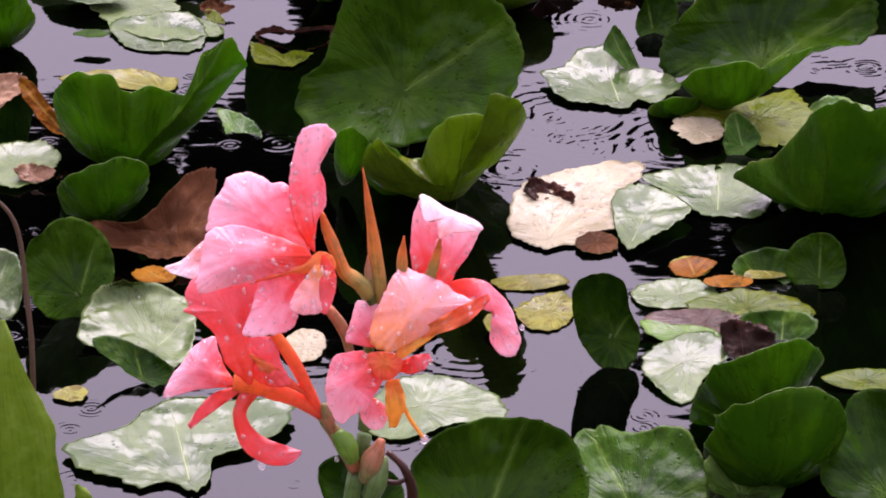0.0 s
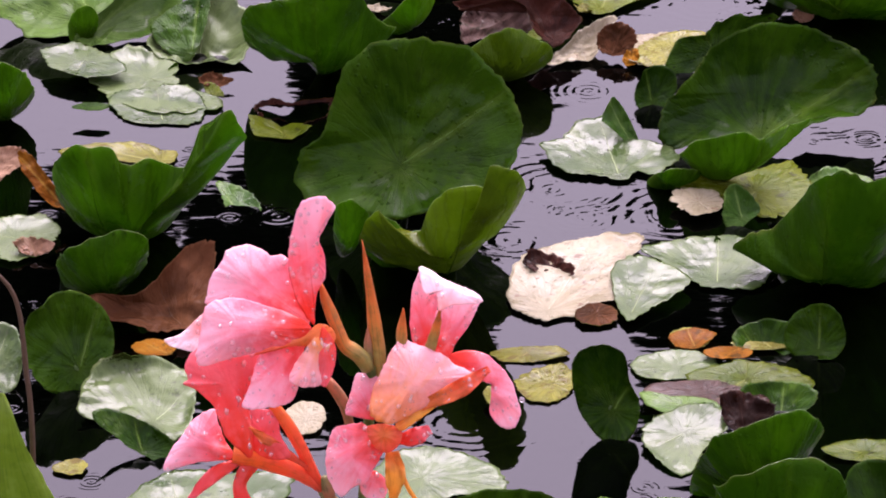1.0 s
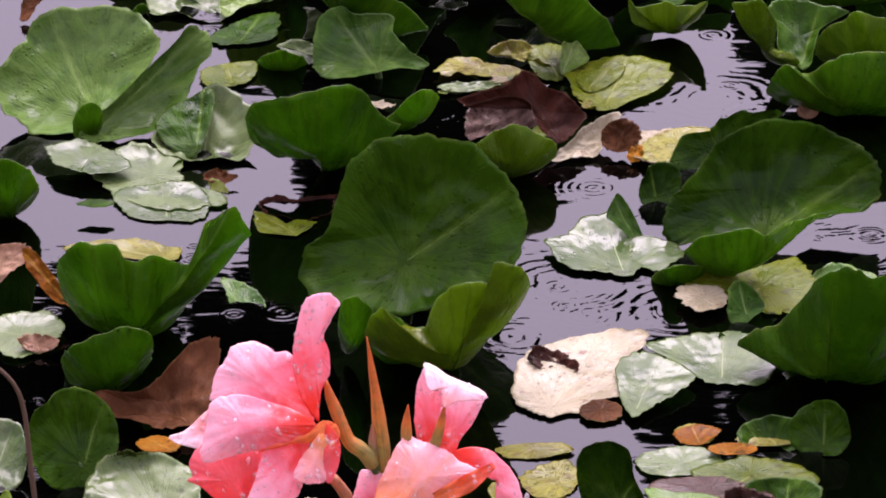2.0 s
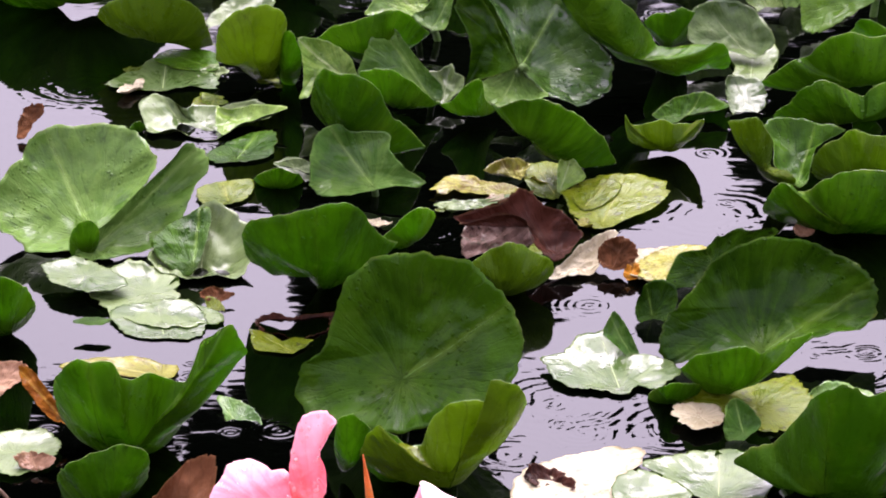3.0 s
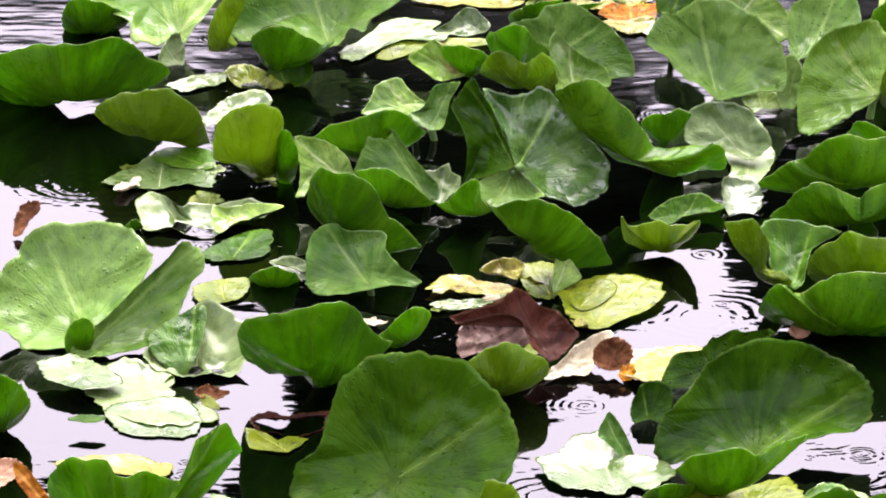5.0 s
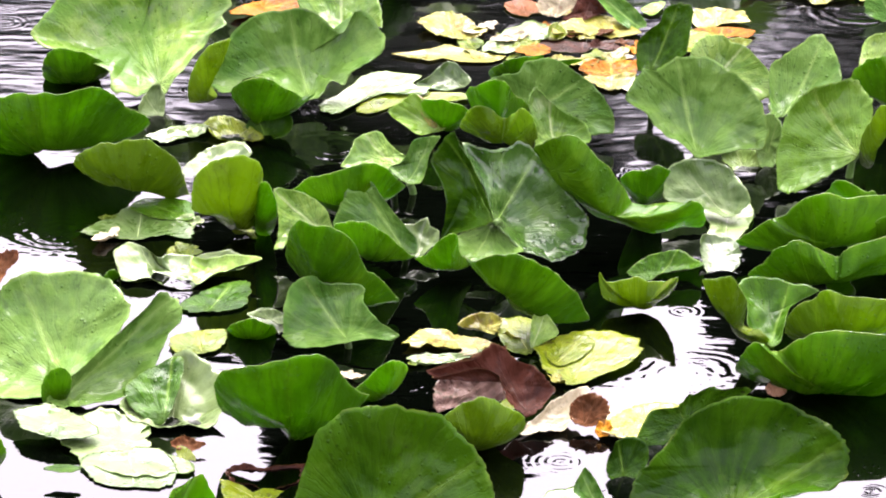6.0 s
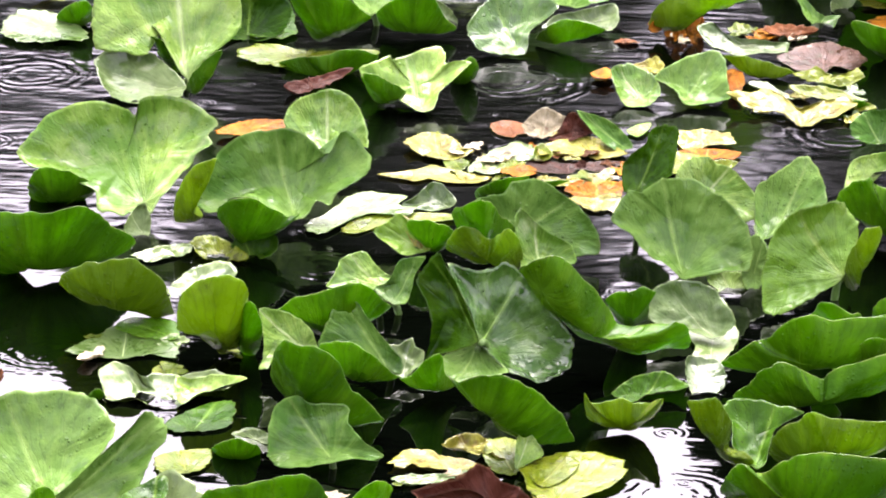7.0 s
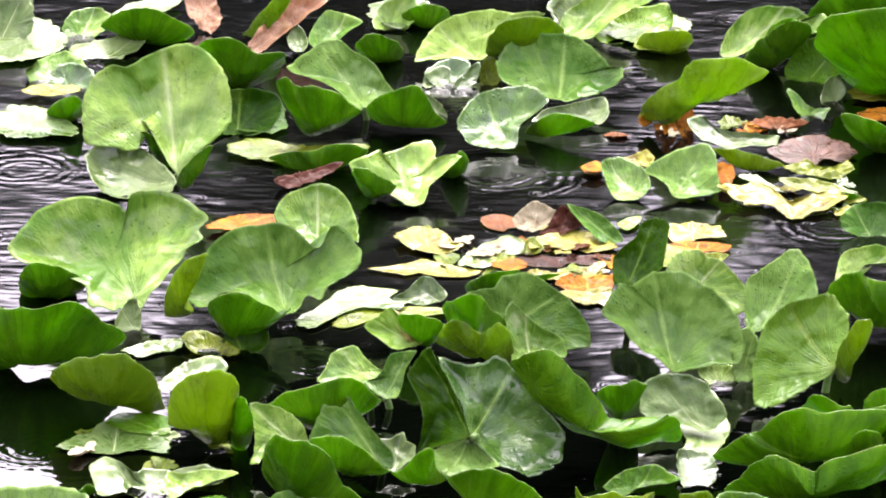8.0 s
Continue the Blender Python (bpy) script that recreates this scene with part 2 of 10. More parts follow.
RINGS = (
    (-0.368, 6.930, 0.059, 0.0),
    (0.125, 6.037, 0.059, 1.7),
    (0.067, 5.907, 0.040, 3.4),
    (0.299, 6.553, 0.053, 5.1),
    (-0.014, 6.516, 0.030, 0.5),
    (0.431, 6.124, 0.059, 2.2),
    (-0.425, 6.968, 0.059, 3.9),
    (0.131, 7.997, 0.073, 5.6),
    (-0.041, 7.845, 0.033, 1.0),
    (0.561, 8.147, 0.040, 2.7),
    (0.571, 7.807, 0.059, 4.4),
    (-0.108, 7.269, 0.040, 6.1),
    (-0.500, 7.993, 0.059, 1.6),
    (0.224, 6.593, 0.053, 3.3),
    (0.023, 5.478, 0.053, 5.0),
    (0.241, 5.976, 0.053, 0.4),
    (0.333, 8.453, 0.026, 2.1),
    (-0.247, 5.560, 0.033, 3.8),
)
WATER = water_material()


def petal_material(name, tip, mid, throat, rough=0.38, mottle=0.0):
    """A petal: colour runs from the throat to the rim along the UV's length, with fine streaks lengthwise."""
    g = Graph(name)
    co = g.node("ShaderNodeTexCoord")
    uv = g.node("ShaderNodeSeparateXYZ", ("Vector", co.outputs["UV"]))
    ob = co.outputs["Object"]
    along = g.math("ADD", uv.outputs[0], g.math("MULTIPLY", g.math("SUBTRACT", g.noise(ob, 60, 3), 0.5), 0.35))
    colour = g.mix(g.ramp(along, 0.12, 0.6), throat, mid)
    colour = g.mix(g.ramp(along, 0.45, 1.0), colour, tip)
    streak = g.node("ShaderNodeTexNoise", ("Vector", g.node("ShaderNodeMapping", ("Vector", co.outputs["UV"]), ("Scale", (1.5, 26.0, 1.0))).outputs[0]), ("Scale", 1.0), ("Detail", 3.0)).outputs[0]
    colour = g.mix(g.math("MULTIPLY", g.ramp(streak, 0.45, 0.75), 0.42), colour, throat)
    blotch = g.ramp(g.noise(ob, 90, 4), 0.45, 0.7)
    colour = g.mix(g.math("MULTIPLY", blotch, 0.25), colour, [min(1.0, c * 1.25 + 0.06) for c in tip])
    if mottle:
        worn = g.ramp(g.math("ADD", g.math("MULTIPLY", streak, 0.5), g.math("MULTIPLY", g.noise(ob, 140, 4), 0.5)), 0.48, 0.62)
        colour = g.mix(g.math("MULTIPLY", worn, mottle), colour, [c * 0.45 for c in throat])
    bump = g.node("ShaderNodeBump", ("Strength", 0.35), ("Distance", 0.001), ("Height", g.math("ADD", streak, g.noise(ob, 250, 3)))).outputs[0]
    body = g.node("ShaderNodeBsdfPrincipled", ("Base Color", colour), ("Roughness", rough), ("IOR", 1.45), ("Coat Weight", 0.25), ("Coat Roughness", 0.2), ("Coat IOR", 1.45), ("Specular IOR Level", 0.25), ("Normal", bump))
    glow = g.node("ShaderNodeBsdfTranslucent", ("Color", colour), ("Normal", bump))
    return g.finish(g.node("ShaderNodeMixShader", (0, 0.38), (1, body.outputs[0]), (2, glow.outputs[0])).outputs[0])


PETAL = {}
# tips paled to carry the sky's highlight on the upper rims
PETAL["pink"] = petal_material("salmon pink petal", (0.99, 0.56, 0.64), (0.97, 0.27, 0.35), (0.93, 0.06, 0.03))
# a paler copy of the pink, also used for the fold lit from above
PETAL["light"] = petal_material("pale pink petal", (0.99, 0.82, 0.85), (0.98, 0.66, 0.71), (0.95, 0.34, 0.30))
PETAL["coral"] = petal_material("coral petal", (0.95, 0.18, 0.21), (0.94, 0.12, 0.12), (0.90, 0.07, 0.03))
PETAL["peach"] = petal_material("peach pink petal", (0.98, 0.50, 0.55), (0.97, 0.42, 0.36), (0.94, 0.33, 0.07))
PETAL["red"] = petal_material("orange-red tube", (0.90, 0.13, 0.07), (0.90, 0.16, 0.06), (0.88, 0.22, 0.05), mottle=0.35)
PETAL["amber"] = petal_material("amber yellow petal", (0.92, 0.44, 0.07), (0.94, 0.50, 0.09), (0.90, 0.26, 0.04), mottle=0.3)
PETAL["bract"] = petal_material("orange and olive bract", (0.62, 0.14, 0.03), (0.74, 0.26, 0.06), (0.40, 0.34, 0.10), mottle=0.6)
PETAL["husk"] = petal_material("pinkish brown husk", (0.55, 0.20, 0.11), (0.46, 0.22, 0.12), (0.30, 0.27, 0.11), mottle=0.7)
PETAL["stem"] = petal_material("green stem", (0.19, 0.28, 0.09), (0.15, 0.25, 0.07), (0.12, 0.20, 0.06), mottle=0.5)
PETAL["fruit"] = petal_material("fresh green ovary", (0.22, 0.34, 0.05), (0.17, 0.33, 0.04), (0.12, 0.25, 0.03), mottle=0.4)
PETAL["straw"] = petal_material("dry brown stalk", (0.13, 0.08, 0.05), (0.16, 0.10, 0.07), (0.10, 0.06, 0.04))
PETAL["tendril"] = petal_material("dark withered stalk", (0.055, 0.018, 0.012), (0.05, 0.018, 0.012), (0.08, 0.03, 0.02))
PETAL["blade"] = petal_material("green canna leaf", (0.20, 0.31, 0.025), (0.17, 0.28, 0.018), (0.13, 0.24, 0.012), 0.33, mottle=0.25)
g = Graph("water drop")
# a fifth of pale pink diffuse stands in for the light the drops gather
clear = g.node("ShaderNodeMixShader", (0, 0.2), (1, g.node("ShaderNodeBsdfTransparent").outputs[0]), (2, g.node("ShaderNodeBsdfDiffuse", ("Color", (1.0, 0.8, 0.84, 1.0))).outputs[0]))
shine = g.node("ShaderNodeBsdfGlossy", ("Roughness", 0.12))
mirror = g.math("MULTIPLY_ADD", g.node("ShaderNodeFresnel", ("IOR", 1.333)).outputs[0], 0.35, 0.075)
DROP = g.finish(g.node("ShaderNodeMixShader", (0, mirror), (1, clear.outputs[0]), (2, shine.outputs[0])).outputs[0])
g = Graph("bank soil")
where = g.node("ShaderNodeTexCoord").outputs["Object"]
soil = g.mix(g.ramp(g.noise(where, 5, 6), 0.35, 0.65), (0.05, 0.035, 0.02), (0.035, 0.06, 0.015))
SOIL = g.finish(g.node("ShaderNodeBsdfPrincipled", ("Base Color", soil), ("Roughness", 0.9), ("Specular IOR Level", 0.1)).outputs[0])
# foliage darkened well below leaf green: the wood's own shade in its colour
g = Graph("darkened far foliage")
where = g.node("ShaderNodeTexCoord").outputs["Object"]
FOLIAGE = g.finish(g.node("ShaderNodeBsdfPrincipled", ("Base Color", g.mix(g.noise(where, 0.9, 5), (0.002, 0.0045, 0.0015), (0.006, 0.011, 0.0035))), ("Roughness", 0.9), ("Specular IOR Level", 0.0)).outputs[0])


def cord_material(name, colour):
    """The pale fleshy rib of a leaf."""
    g = Graph(name)
    where = g.node("ShaderNodeTexCoord").outputs["Object"]
    tone = g.mix(g.noise(where, 120, 3), [c * 0.75 for c in colour], colour)
    return g.finish(g.node("ShaderNodeBsdfPrincipled", ("Base Color", tone), ("Roughness", 0.4), ("Specular IOR Level", 0.3)).outputs[0])


CORD = {key: cord_material("rib of the " + key + " leaf", tint_) for key, tint_ in (
    ("green", (0.09, 0.19, 0.02)), ("light", (0.27, 0.40, 0.09)), ("sage", (0.16, 0.28, 0.05)), ("wet", (0.2, 0.34, 0.06)), ("bright", (0.2, 0.33, 0.04)),
    ("pale", (0.3, 0.38, 0.16)), ("olive", (0.22, 0.25, 0.03)), ("yellow", (0.4, 0.38, 0.08)), ("orange", (0.36, 0.16, 0.02)), ("beige", (0.46, 0.4, 0.26)),
    ("brown", (0.12, 0.05, 0.02)), ("dark", (0.05, 0.02, 0.012)), ("purple", (0.12, 0.07, 0.05)), ("pink", (0.36, 0.2, 0.11)))}
RIB = leaf_material("leaf rib", (0.15, 0.26, 0.06), (0.24, 0.36, 0.11), (0.24, 0.36, 0.11), (0.2, 0.38, 0.05), share=0.4)


# ---- helpers for meshes ----
def mesh_object(name, verts, faces, materials, parent=None, uvs=None, slots=None, label="", margin=None):
    data = bpy.data.meshes.new(name)
    data.from_pydata(verts, [], faces)
    for m in materials:
        data.materials.append(m)
    for i, poly in enumerate(data.polygons):
        poly.use_smooth = True
        if slots:
            poly.material_index = slots[i]
    at = np.empty(len(data.loops), dtype=np.int32)
    data.loops.foreach_get("vertex_index", at)
    for key, values in (("along", uvs), ("margin", margin)):
        if values:
            data.uv_layers.new(name=key).data.foreach_set("uv", np.array(values, dtype=np.float32)[at].ravel())
    ob = new(name, data)
    ob.parent = parent
    if label:
        tagged(ob, label)
    return ob


def empty(name, place, label, category, group=""):
    ob = new(name)
    ob.empty_display_size = 0.02
    ob.location = place
    return tagged(ob, label, category, group)


def spline(points, n):
    """n points along a Catmull-Rom curve through points of any dimension."""
    p = np.array(points, dtype=float)
    p = np.vstack([2 * p[0] - p[1], p, 2 * p[-1] - p[-2]])
    out = []
    for s in np.linspace(0, len(p) - 3 - 1e-6, n):
        i, t = int(s), s - int(s)
        a, b, c, d = p[i:i + 4]
        out.append(0.5 * (2 * b + (c - a) * t + (2 * a - 5 * b + 4 * c - d) * t * t + (3 * b - a - 3 * c + d) * t ** 3))
    return np.array(out)


def tube(name, points, radii, material, parent, sides=10, label=""):
    """A round stalk through points, with a radius at each."""
    n = 4 * len(points)
    mid, rad = spline(points, n), spline([[r] for r in radii], n)[:, 0]
    verts, faces, uvs = [], [], []
    for i in range(n):
        along = mid[min(i + 1, n - 1)] - mid[max(i - 1, 0)]
        along /= np.linalg.norm(along) + 1e-9
        side = np.cross(along, (0.13, 1.0, 0.07))
        side /= np.linalg.norm(side)
        other = np.cross(along, side)
        for k in range(sides):
            a = 2 * math.pi * k / sides
            verts.append(tuple(mid[i] + max(rad[i], 1e-4) * (1 + 0.14 * noise.noise((i * 0.45 + 31 * mid[0][0] * 100, 1.3 * math.cos(a), 1.3 * math.sin(a)))) * (math.cos(a) * side + math.sin(a) * other)))
            uvs.append((i / (n - 1), k / sides))
    for i in range(n - 1):
        for k in range(sides):
            j = (k + 1) % sides
            faces.append((i * sides + k, i * sides + j, (i + 1) * sides + j, (i + 1) * sides + k))
    faces += [tuple(range(sides))[::-1], tuple((n - 1) * sides + k for k in range(sides))]
    return mesh_object(name, verts, faces, [material], parent, uvs, label=label)


# ---- the pond, its banks ----
def pond():
    verts = [(-400, 3.0, 0), (400, 3.0, 0), (400, 900, 0), (-400, 900, 0)]
    ob = mesh_object("water", verts, [(0, 1, 2, 3)], [WATER])
    return tagged(ob, "dark still pond water dimpled by rain", "water", kind="structure")


def bank(name, rows, material, label):
    """A strip of rough ground from a profile of (y, z)."""
    verts, faces = [], []
    xs = np.linspace(-1, 1, 81)
    xs = np.sign(xs) * np.abs(xs) ** 2.2 * 300
    for y, z in rows:
        for x in xs:
            verts.append((x, y, z + 0.06 * noise.noise((x * 1.5, y * 1.5, 0.3))))
    w = len(xs)
    for i in range(len(rows) - 1):
        for j in range(w - 1):
            faces.append((i * w + j, i * w + j + 1, (i + 1) * w + j + 1, (i + 1) * w + j))
    return tagged(mesh_object(name, verts, faces, [material]), label, "ground", kind="structure")


def treeline():
    """The dense wood on the far shore, itself unseen, which the pond mirrors: a row of crowns over an understorey, and
    one tall tree added to darken the mirrored sky.
    """
    rng = random.Random(5)
    bm = bmesh.new()
    bmesh.ops.create_icosphere(bm, subdivisions=2, radius=1.0)
    ball = np.array([v.co[:] for v in bm.verts])
    sides = np.array([[v.index for v in f.verts] for f in bm.faces])
    bm.free()
    verts, faces = [], []

    def clump(x, z, r):
        faces.append(sides + len(verts) * len(ball))
        verts.append(ball * (r, r * 0.8, r * 0.9) + (x, 44 + rng.uniform(-2, 2), max(z - r, r * 0.5)))

    for i in range(420):
        x = rng.uniform(-46, 46)
        top = 14.6 + 0.2 * max(-7.0, min(7.0, x)) + 0.9 * math.sin(x * 1.9) + 0.7 * math.sin(x * 4.7 + 1) - 1.6 * math.exp(-((x + 2.45) / 0.9) ** 2)
        clump(x, rng.uniform(0.5, 1.0) ** 0.7 * top if i % 3 else rng.uniform(0.5, top), rng.uniform(0.6, 1.6))
    for i in range(58):
        for k in range(8):
            clump(-46 + 1.6 * i + rng.uniform(-0.3, 0.3), 2.2 + 1.5 * k + rng.uniform(-0.3, 0.3), rng.uniform(1.3, 1.7))
    for i in range(260):
        z = rng.uniform(9.0, 16.1)
        wide = 1.35 * min(1.0, (16.6 - z) / 1.6)
        clump(-0.1 + rng.uniform(-wide, wide), z, rng.uniform(0.25, 0.5))
    # its top, and an added bough that mirrors as a dark band in the water
    for i in range(90):
        r = rng.uniform(0.2, 0.35)
        clump(-0.3 + rng.uniform(-0.55, 0.5), rng.uniform(15.6, 17.7) + r, r)
    for i in range(300):
        x, r = rng.uniform(-4.5, 0.1), rng.uniform(0.14, 0.24)
        clump(x, 17.72 + 0.2 * rng.uniform(-1, 1) + r, r)
    # a second tall tree, also added to darken the water, whose bough comes in from the east
    for i in range(260):
        z = rng.uniform(9.0, 18.6)
        clump(5.6 + rng.uniform(-0.9, 0.9), z, rng.uniform(0.3, 0.55))
    for i in range(190):
        x, r = rng.uniform(1.6, 5.6), rng.uniform(0.16, 0.28)
        clump(x, 18.1 + 0.3 * rng.uniform(-1, 1) + r, r)
    verts = np.concatenate(verts)
    verts = [tuple(Vector(v) + Vector(noise.noise_vector(Vector(v) * 1.3)) * 0.3) for v in verts]
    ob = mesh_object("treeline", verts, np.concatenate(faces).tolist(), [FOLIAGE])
    return tagged(ob, "unseen dense wood on the far shore, darkened for its mirror image", "trees", kind="stuff")


pond()
bank("ground", [(-300, 1.2), (-20, 1.2), (-3, 1.15), (1.0, 1.05), (2.4, 0.62), (3.4, 0.22), (4.1, 0.08), (4.5, -0.12), (5.0, -0.5)], SOIL, "grassy earth bank sloping to the water")
bank("far_shore", [(40, -0.4), (42, 0.1), (46, 0.4), (90, 1.5), (800, 2.0)], SOIL, "low earth shore under the far wood")
treeline()


# ---- water lily leaves ----
WORDS = {
    "light": "light green water lily leaf with pale glare", "sage": "grey-green water lily leaf wet with rain", "wet": "dark green water lily leaf streaming wet",
    "green": "glossy green water lily leaf wet with rain", "bright": "young yellow-green water lily leaf", "pale": "pale wet water lily leaf shining with sky",
    "olive": "olive green aging water lily leaf", "yellow": "yellow rotting water lily pad", "orange": "orange-brown rotting water lily pad",
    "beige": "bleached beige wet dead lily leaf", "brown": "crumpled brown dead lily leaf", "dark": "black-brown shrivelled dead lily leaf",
    "purple": "purple-brown crumpled dead lily leaf", "pink": "pinkish brown rolled dead lily leaf"}
FORM = {"F": "raised", "B": "rim turned up", "P": "floating flat", "D": "curled up"}


def blade_faces(rings, around):
    """The faces of a two-sided blade of rings round a hub, and their slots: upper side, underside, rim."""
    n = 1 + rings * around
    faces, slots = [], []
    for s, base in ((0, 0), (1, n)):
        for i in range(rings):
            for k in range(around):
                j = (k + 1) % around
                if i == 0:
                    f = (base, base + 1 + k, base + 1 + j)
                else:
                    o, w = base + 1 + (i - 1) * around, base + 1 + i * around
                    f = (o + k, w + k, w + j, o + j)
                faces.append(f if s == 0 else f[::-1])
                slots.append(s)
    edge = 1 + (rings - 1) * around
    for k in range(around):
        j = (k + 1) % around
        faces.append((edge + j, edge + k, n + edge + k, n + edge + j))
        slots.append(2)
    return faces, slots


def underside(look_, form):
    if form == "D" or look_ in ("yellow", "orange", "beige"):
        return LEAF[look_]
    return BACK_OLIVE if look_ in ("olive", "bright") and form != "F" else BACK_DARKENED if form == "F" else BACK


def lily_leaf(look_, form, place, lean, yaw, size, lobes, cup, wave, rib, fold, seed):
    """One leaf. lean: the slope of the blade; lobes: the waves of its outline (cosine and sine, from one a turn up);
    cup: how far the rim curls up; wave: how often, how far and where the rim ripples; rib: where the stalk meets the blade and the way of the midrib; fold: how steeply the halves rise from it."""
    rings, around = (15, 132) if size > 0.055 else (12, 100) if size > 0.03 else (8, 72)
    rng = random.Random(seed)
    ph = [rng.uniform(0, 6.28) for _ in range(4)]
    ragged = {"F": 0.024 if look_ in ("pale", "light", "sage") else 0.016, "B": 0.011, "P": 0.05 if look_ in ("yellow", "orange", "brown", "beige") else 0.04, "D": 0.06}[form]
    if place[1] < 5.8:
        ragged *= 0.6
    crumple = {"F": 0.075, "B": 0.06, "P": 0.008, "D": 0.2}[form]
    frill = {"F": 0.05, "B": 0.045, "P": 0.016, "D": 0.08}[form]
    # stretches of the rim that roll up (or, now and then, down): where, how wide, how far
    rolls = [(rng.uniform(0, 6.28), rng.uniform(0.25, 0.6), rng.choice((1, 1, 1, -0.7)) * rng.uniform(0.5, 1.3)) for _ in range({"F": 3, "B": 2, "P": 1, "D": 4}[form])]
    # bites and tears in the rim
    bites = [(rng.uniform(0, 6.28), rng.uniform(0.03, 0.09), rng.uniform(0.03, 0.11)) for _ in range(rng.choice((0, 1, 2)) if form in "FP" else 0)]
    if form == "P":
        rolls = [(a, w, abs(r) * 0.5) for a, w, r in rolls]

    def rim(a):
        s = 0.0
        for i in range(0, len(lobes), 2):
            h = i // 2 + 1
            s += lobes[i] * math.cos(h * a) + lobes[i + 1] * math.sin(h * a)
        c, d = math.cos(a), math.sin(a)
        s += 2.6 * ragged * (noise.noise((3 * c + seed, 3 * d, ph[0])) + 0.8 * noise.noise((7 * c, 7 * d + seed, ph[1])) + 0.6 * noise.noise((15 * c, 15 * d + seed, ph[2])) + 0.3 * noise.noise((31 * c + seed, 31 * d, ph[3])))
        for where, wide, deep in bites:
            away = abs((a - where + math.pi) % (2 * math.pi) - math.pi)
            s -= deep * max(0.0, 1 - away / wide)
        return size * math.exp(s)

    turn = radians(rib[2])
    rims = {}

    def blade(a, rho):
        """A point of the blade, and its place along and across the midrib."""
        if a not in rims:
            ripple = noise.noise((2.1 * math.cos(a) + seed, 2.1 * math.sin(a), 3.3)) + 0.7 * noise.noise((5.2 * math.cos(a), 5.2 * math.sin(a) + seed, 7.1))
            roll = 0.0
            for where, wide, much in rolls:
                away = (a - where + math.pi) % (2 * math.pi) - math.pi
                roll += much * math.exp(-(away / wide) ** 2)
            rims[a] = rim(a), ripple, roll
        r, ripple, roll = rims[a]
        u, v = rho * r * math.cos(a), rho * r * math.sin(a)
        d = size * (cup * rho ** 2.2 + wave[1] * rho ** 3 * math.sin(wave[0] * a + wave[2]))
        d += size * crumple * 2 * rho * noise.noise((u / size * 2.2 + seed, v / size * 2.2, 0.5)) * (1 - 0.6 * rho ** 4)
        d += size * crumple * 0.5 * rho * noise.noise((u / size * 5.5, v / size * 5.5 + seed, 9.5))
        d += size * frill * rho ** 5 * ripple
        bu, bv = u / size - rib[0], v / size - rib[1]
        p, q = bu * math.cos(turn) + bv * math.sin(turn), bv * math.cos(turn) - bu * math.sin(turn)
        d += size * fold * (math.sqrt(q * q + 0.01) - 0.1) * rho
        if form != "D":
            d -= size * 0.02 * math.exp(-abs(q) / 0.12) * (p > 0) * min(1, p * 3) * (1 - rho ** 3)
            d += size * 0.0035 * math.cos(13 * math.atan2(q, p)) * min(1.0, math.hypot(p, q)) * (form != "P")
        if rho > 0.74 and abs(roll) > 0.02:
            reach = (rho - 0.74) * r
            bend = roll * (rho - 0.74) / 0.26
            inward = reach * (1 - math.sin(bend) / bend) if abs(bend) > 1e-4 else 0.0
            u, v = u - inward * math.cos(a), v - inward * math.sin(a)
            d += reach * (1 - math.cos(bend)) / bend if abs(bend) > 1e-4 else 0.0
        return u, v, d, p, q

    top, low, uvs, margin = [], [], [], []
    for i in range(rings + 1):
        rho = (i / rings) ** 0.75
        for k in range(around if i else 1):
            u, v, d, p, q = blade(2 * math.pi * k / around, rho)
            top.append((u, v, d))
            low.append((u, v, d - 0.0012 * (1 - 0.65 * rho)))
            uvs.append((p, q))
            margin.append((rho, 0.0))
    faces, slots = blade_faces(rings, around)
    thing = empty("dead_leaf" if look_ in ("brown", "dark", "purple", "pink", "beige") else "lily_pad" if form == "P" else "lily_leaf",
                  place, f"{WORDS[look_]}, {FORM[form]}", "leaf", "leaves on the pond")
    thing.rotation_euler = (Matrix.Rotation(radians(yaw), 3, "Z") @ Matrix.Rotation(radians(lean), 3, "X")).to_euler()
    under = underside(look_, form)
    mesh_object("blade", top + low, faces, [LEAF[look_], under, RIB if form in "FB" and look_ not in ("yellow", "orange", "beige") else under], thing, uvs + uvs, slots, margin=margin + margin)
    # the midrib, a raised cord along the blade
    cord = []
    for i in range(16):
        s = 0.05 + i * 0.11
        u, v = size * (rib[0] + s * math.cos(turn)), size * (rib[1] + s * math.sin(turn))
        a = math.atan2(v, u)
        rho = math.hypot(u, v) / rim(a)
        if rho > 0.72:
            if s < 0.4:
                continue
            break
        x, y, d, _, _ = blade(a, rho)
        cord.append((x, y, d + (0.002 * size if form != "B" else -0.0012 - 0.004 * size)))
    if len(cord) > 2:
        tube("midrib", cord, [0.011 * size * (1 - 0.8 * i / len(cord)) for i in range(len(cord))], CORD[look_] if form != "B" else BACK, thing, 6)
    # the stalk, from the blade down into the water
    m = Matrix.Translation(place) @ thing.rotation_euler.to_matrix().to_4x4()
    hub = m @ Vector((rib[0] * size * 0.9, rib[1] * size * 0.9, 0))
    if form == "F" and hub.z > 0.015:
        back = m.to_3x3() @ Vector((0, 0, -1))
        pts = [hub - back * 0.002, hub + back * 0.02 + Vector((0, 0, -0.01)), Vector((hub.x + back.x * 0.05, hub.y + back.y * 0.05 + 0.01, -0.08))]
        inv = m.inverted()
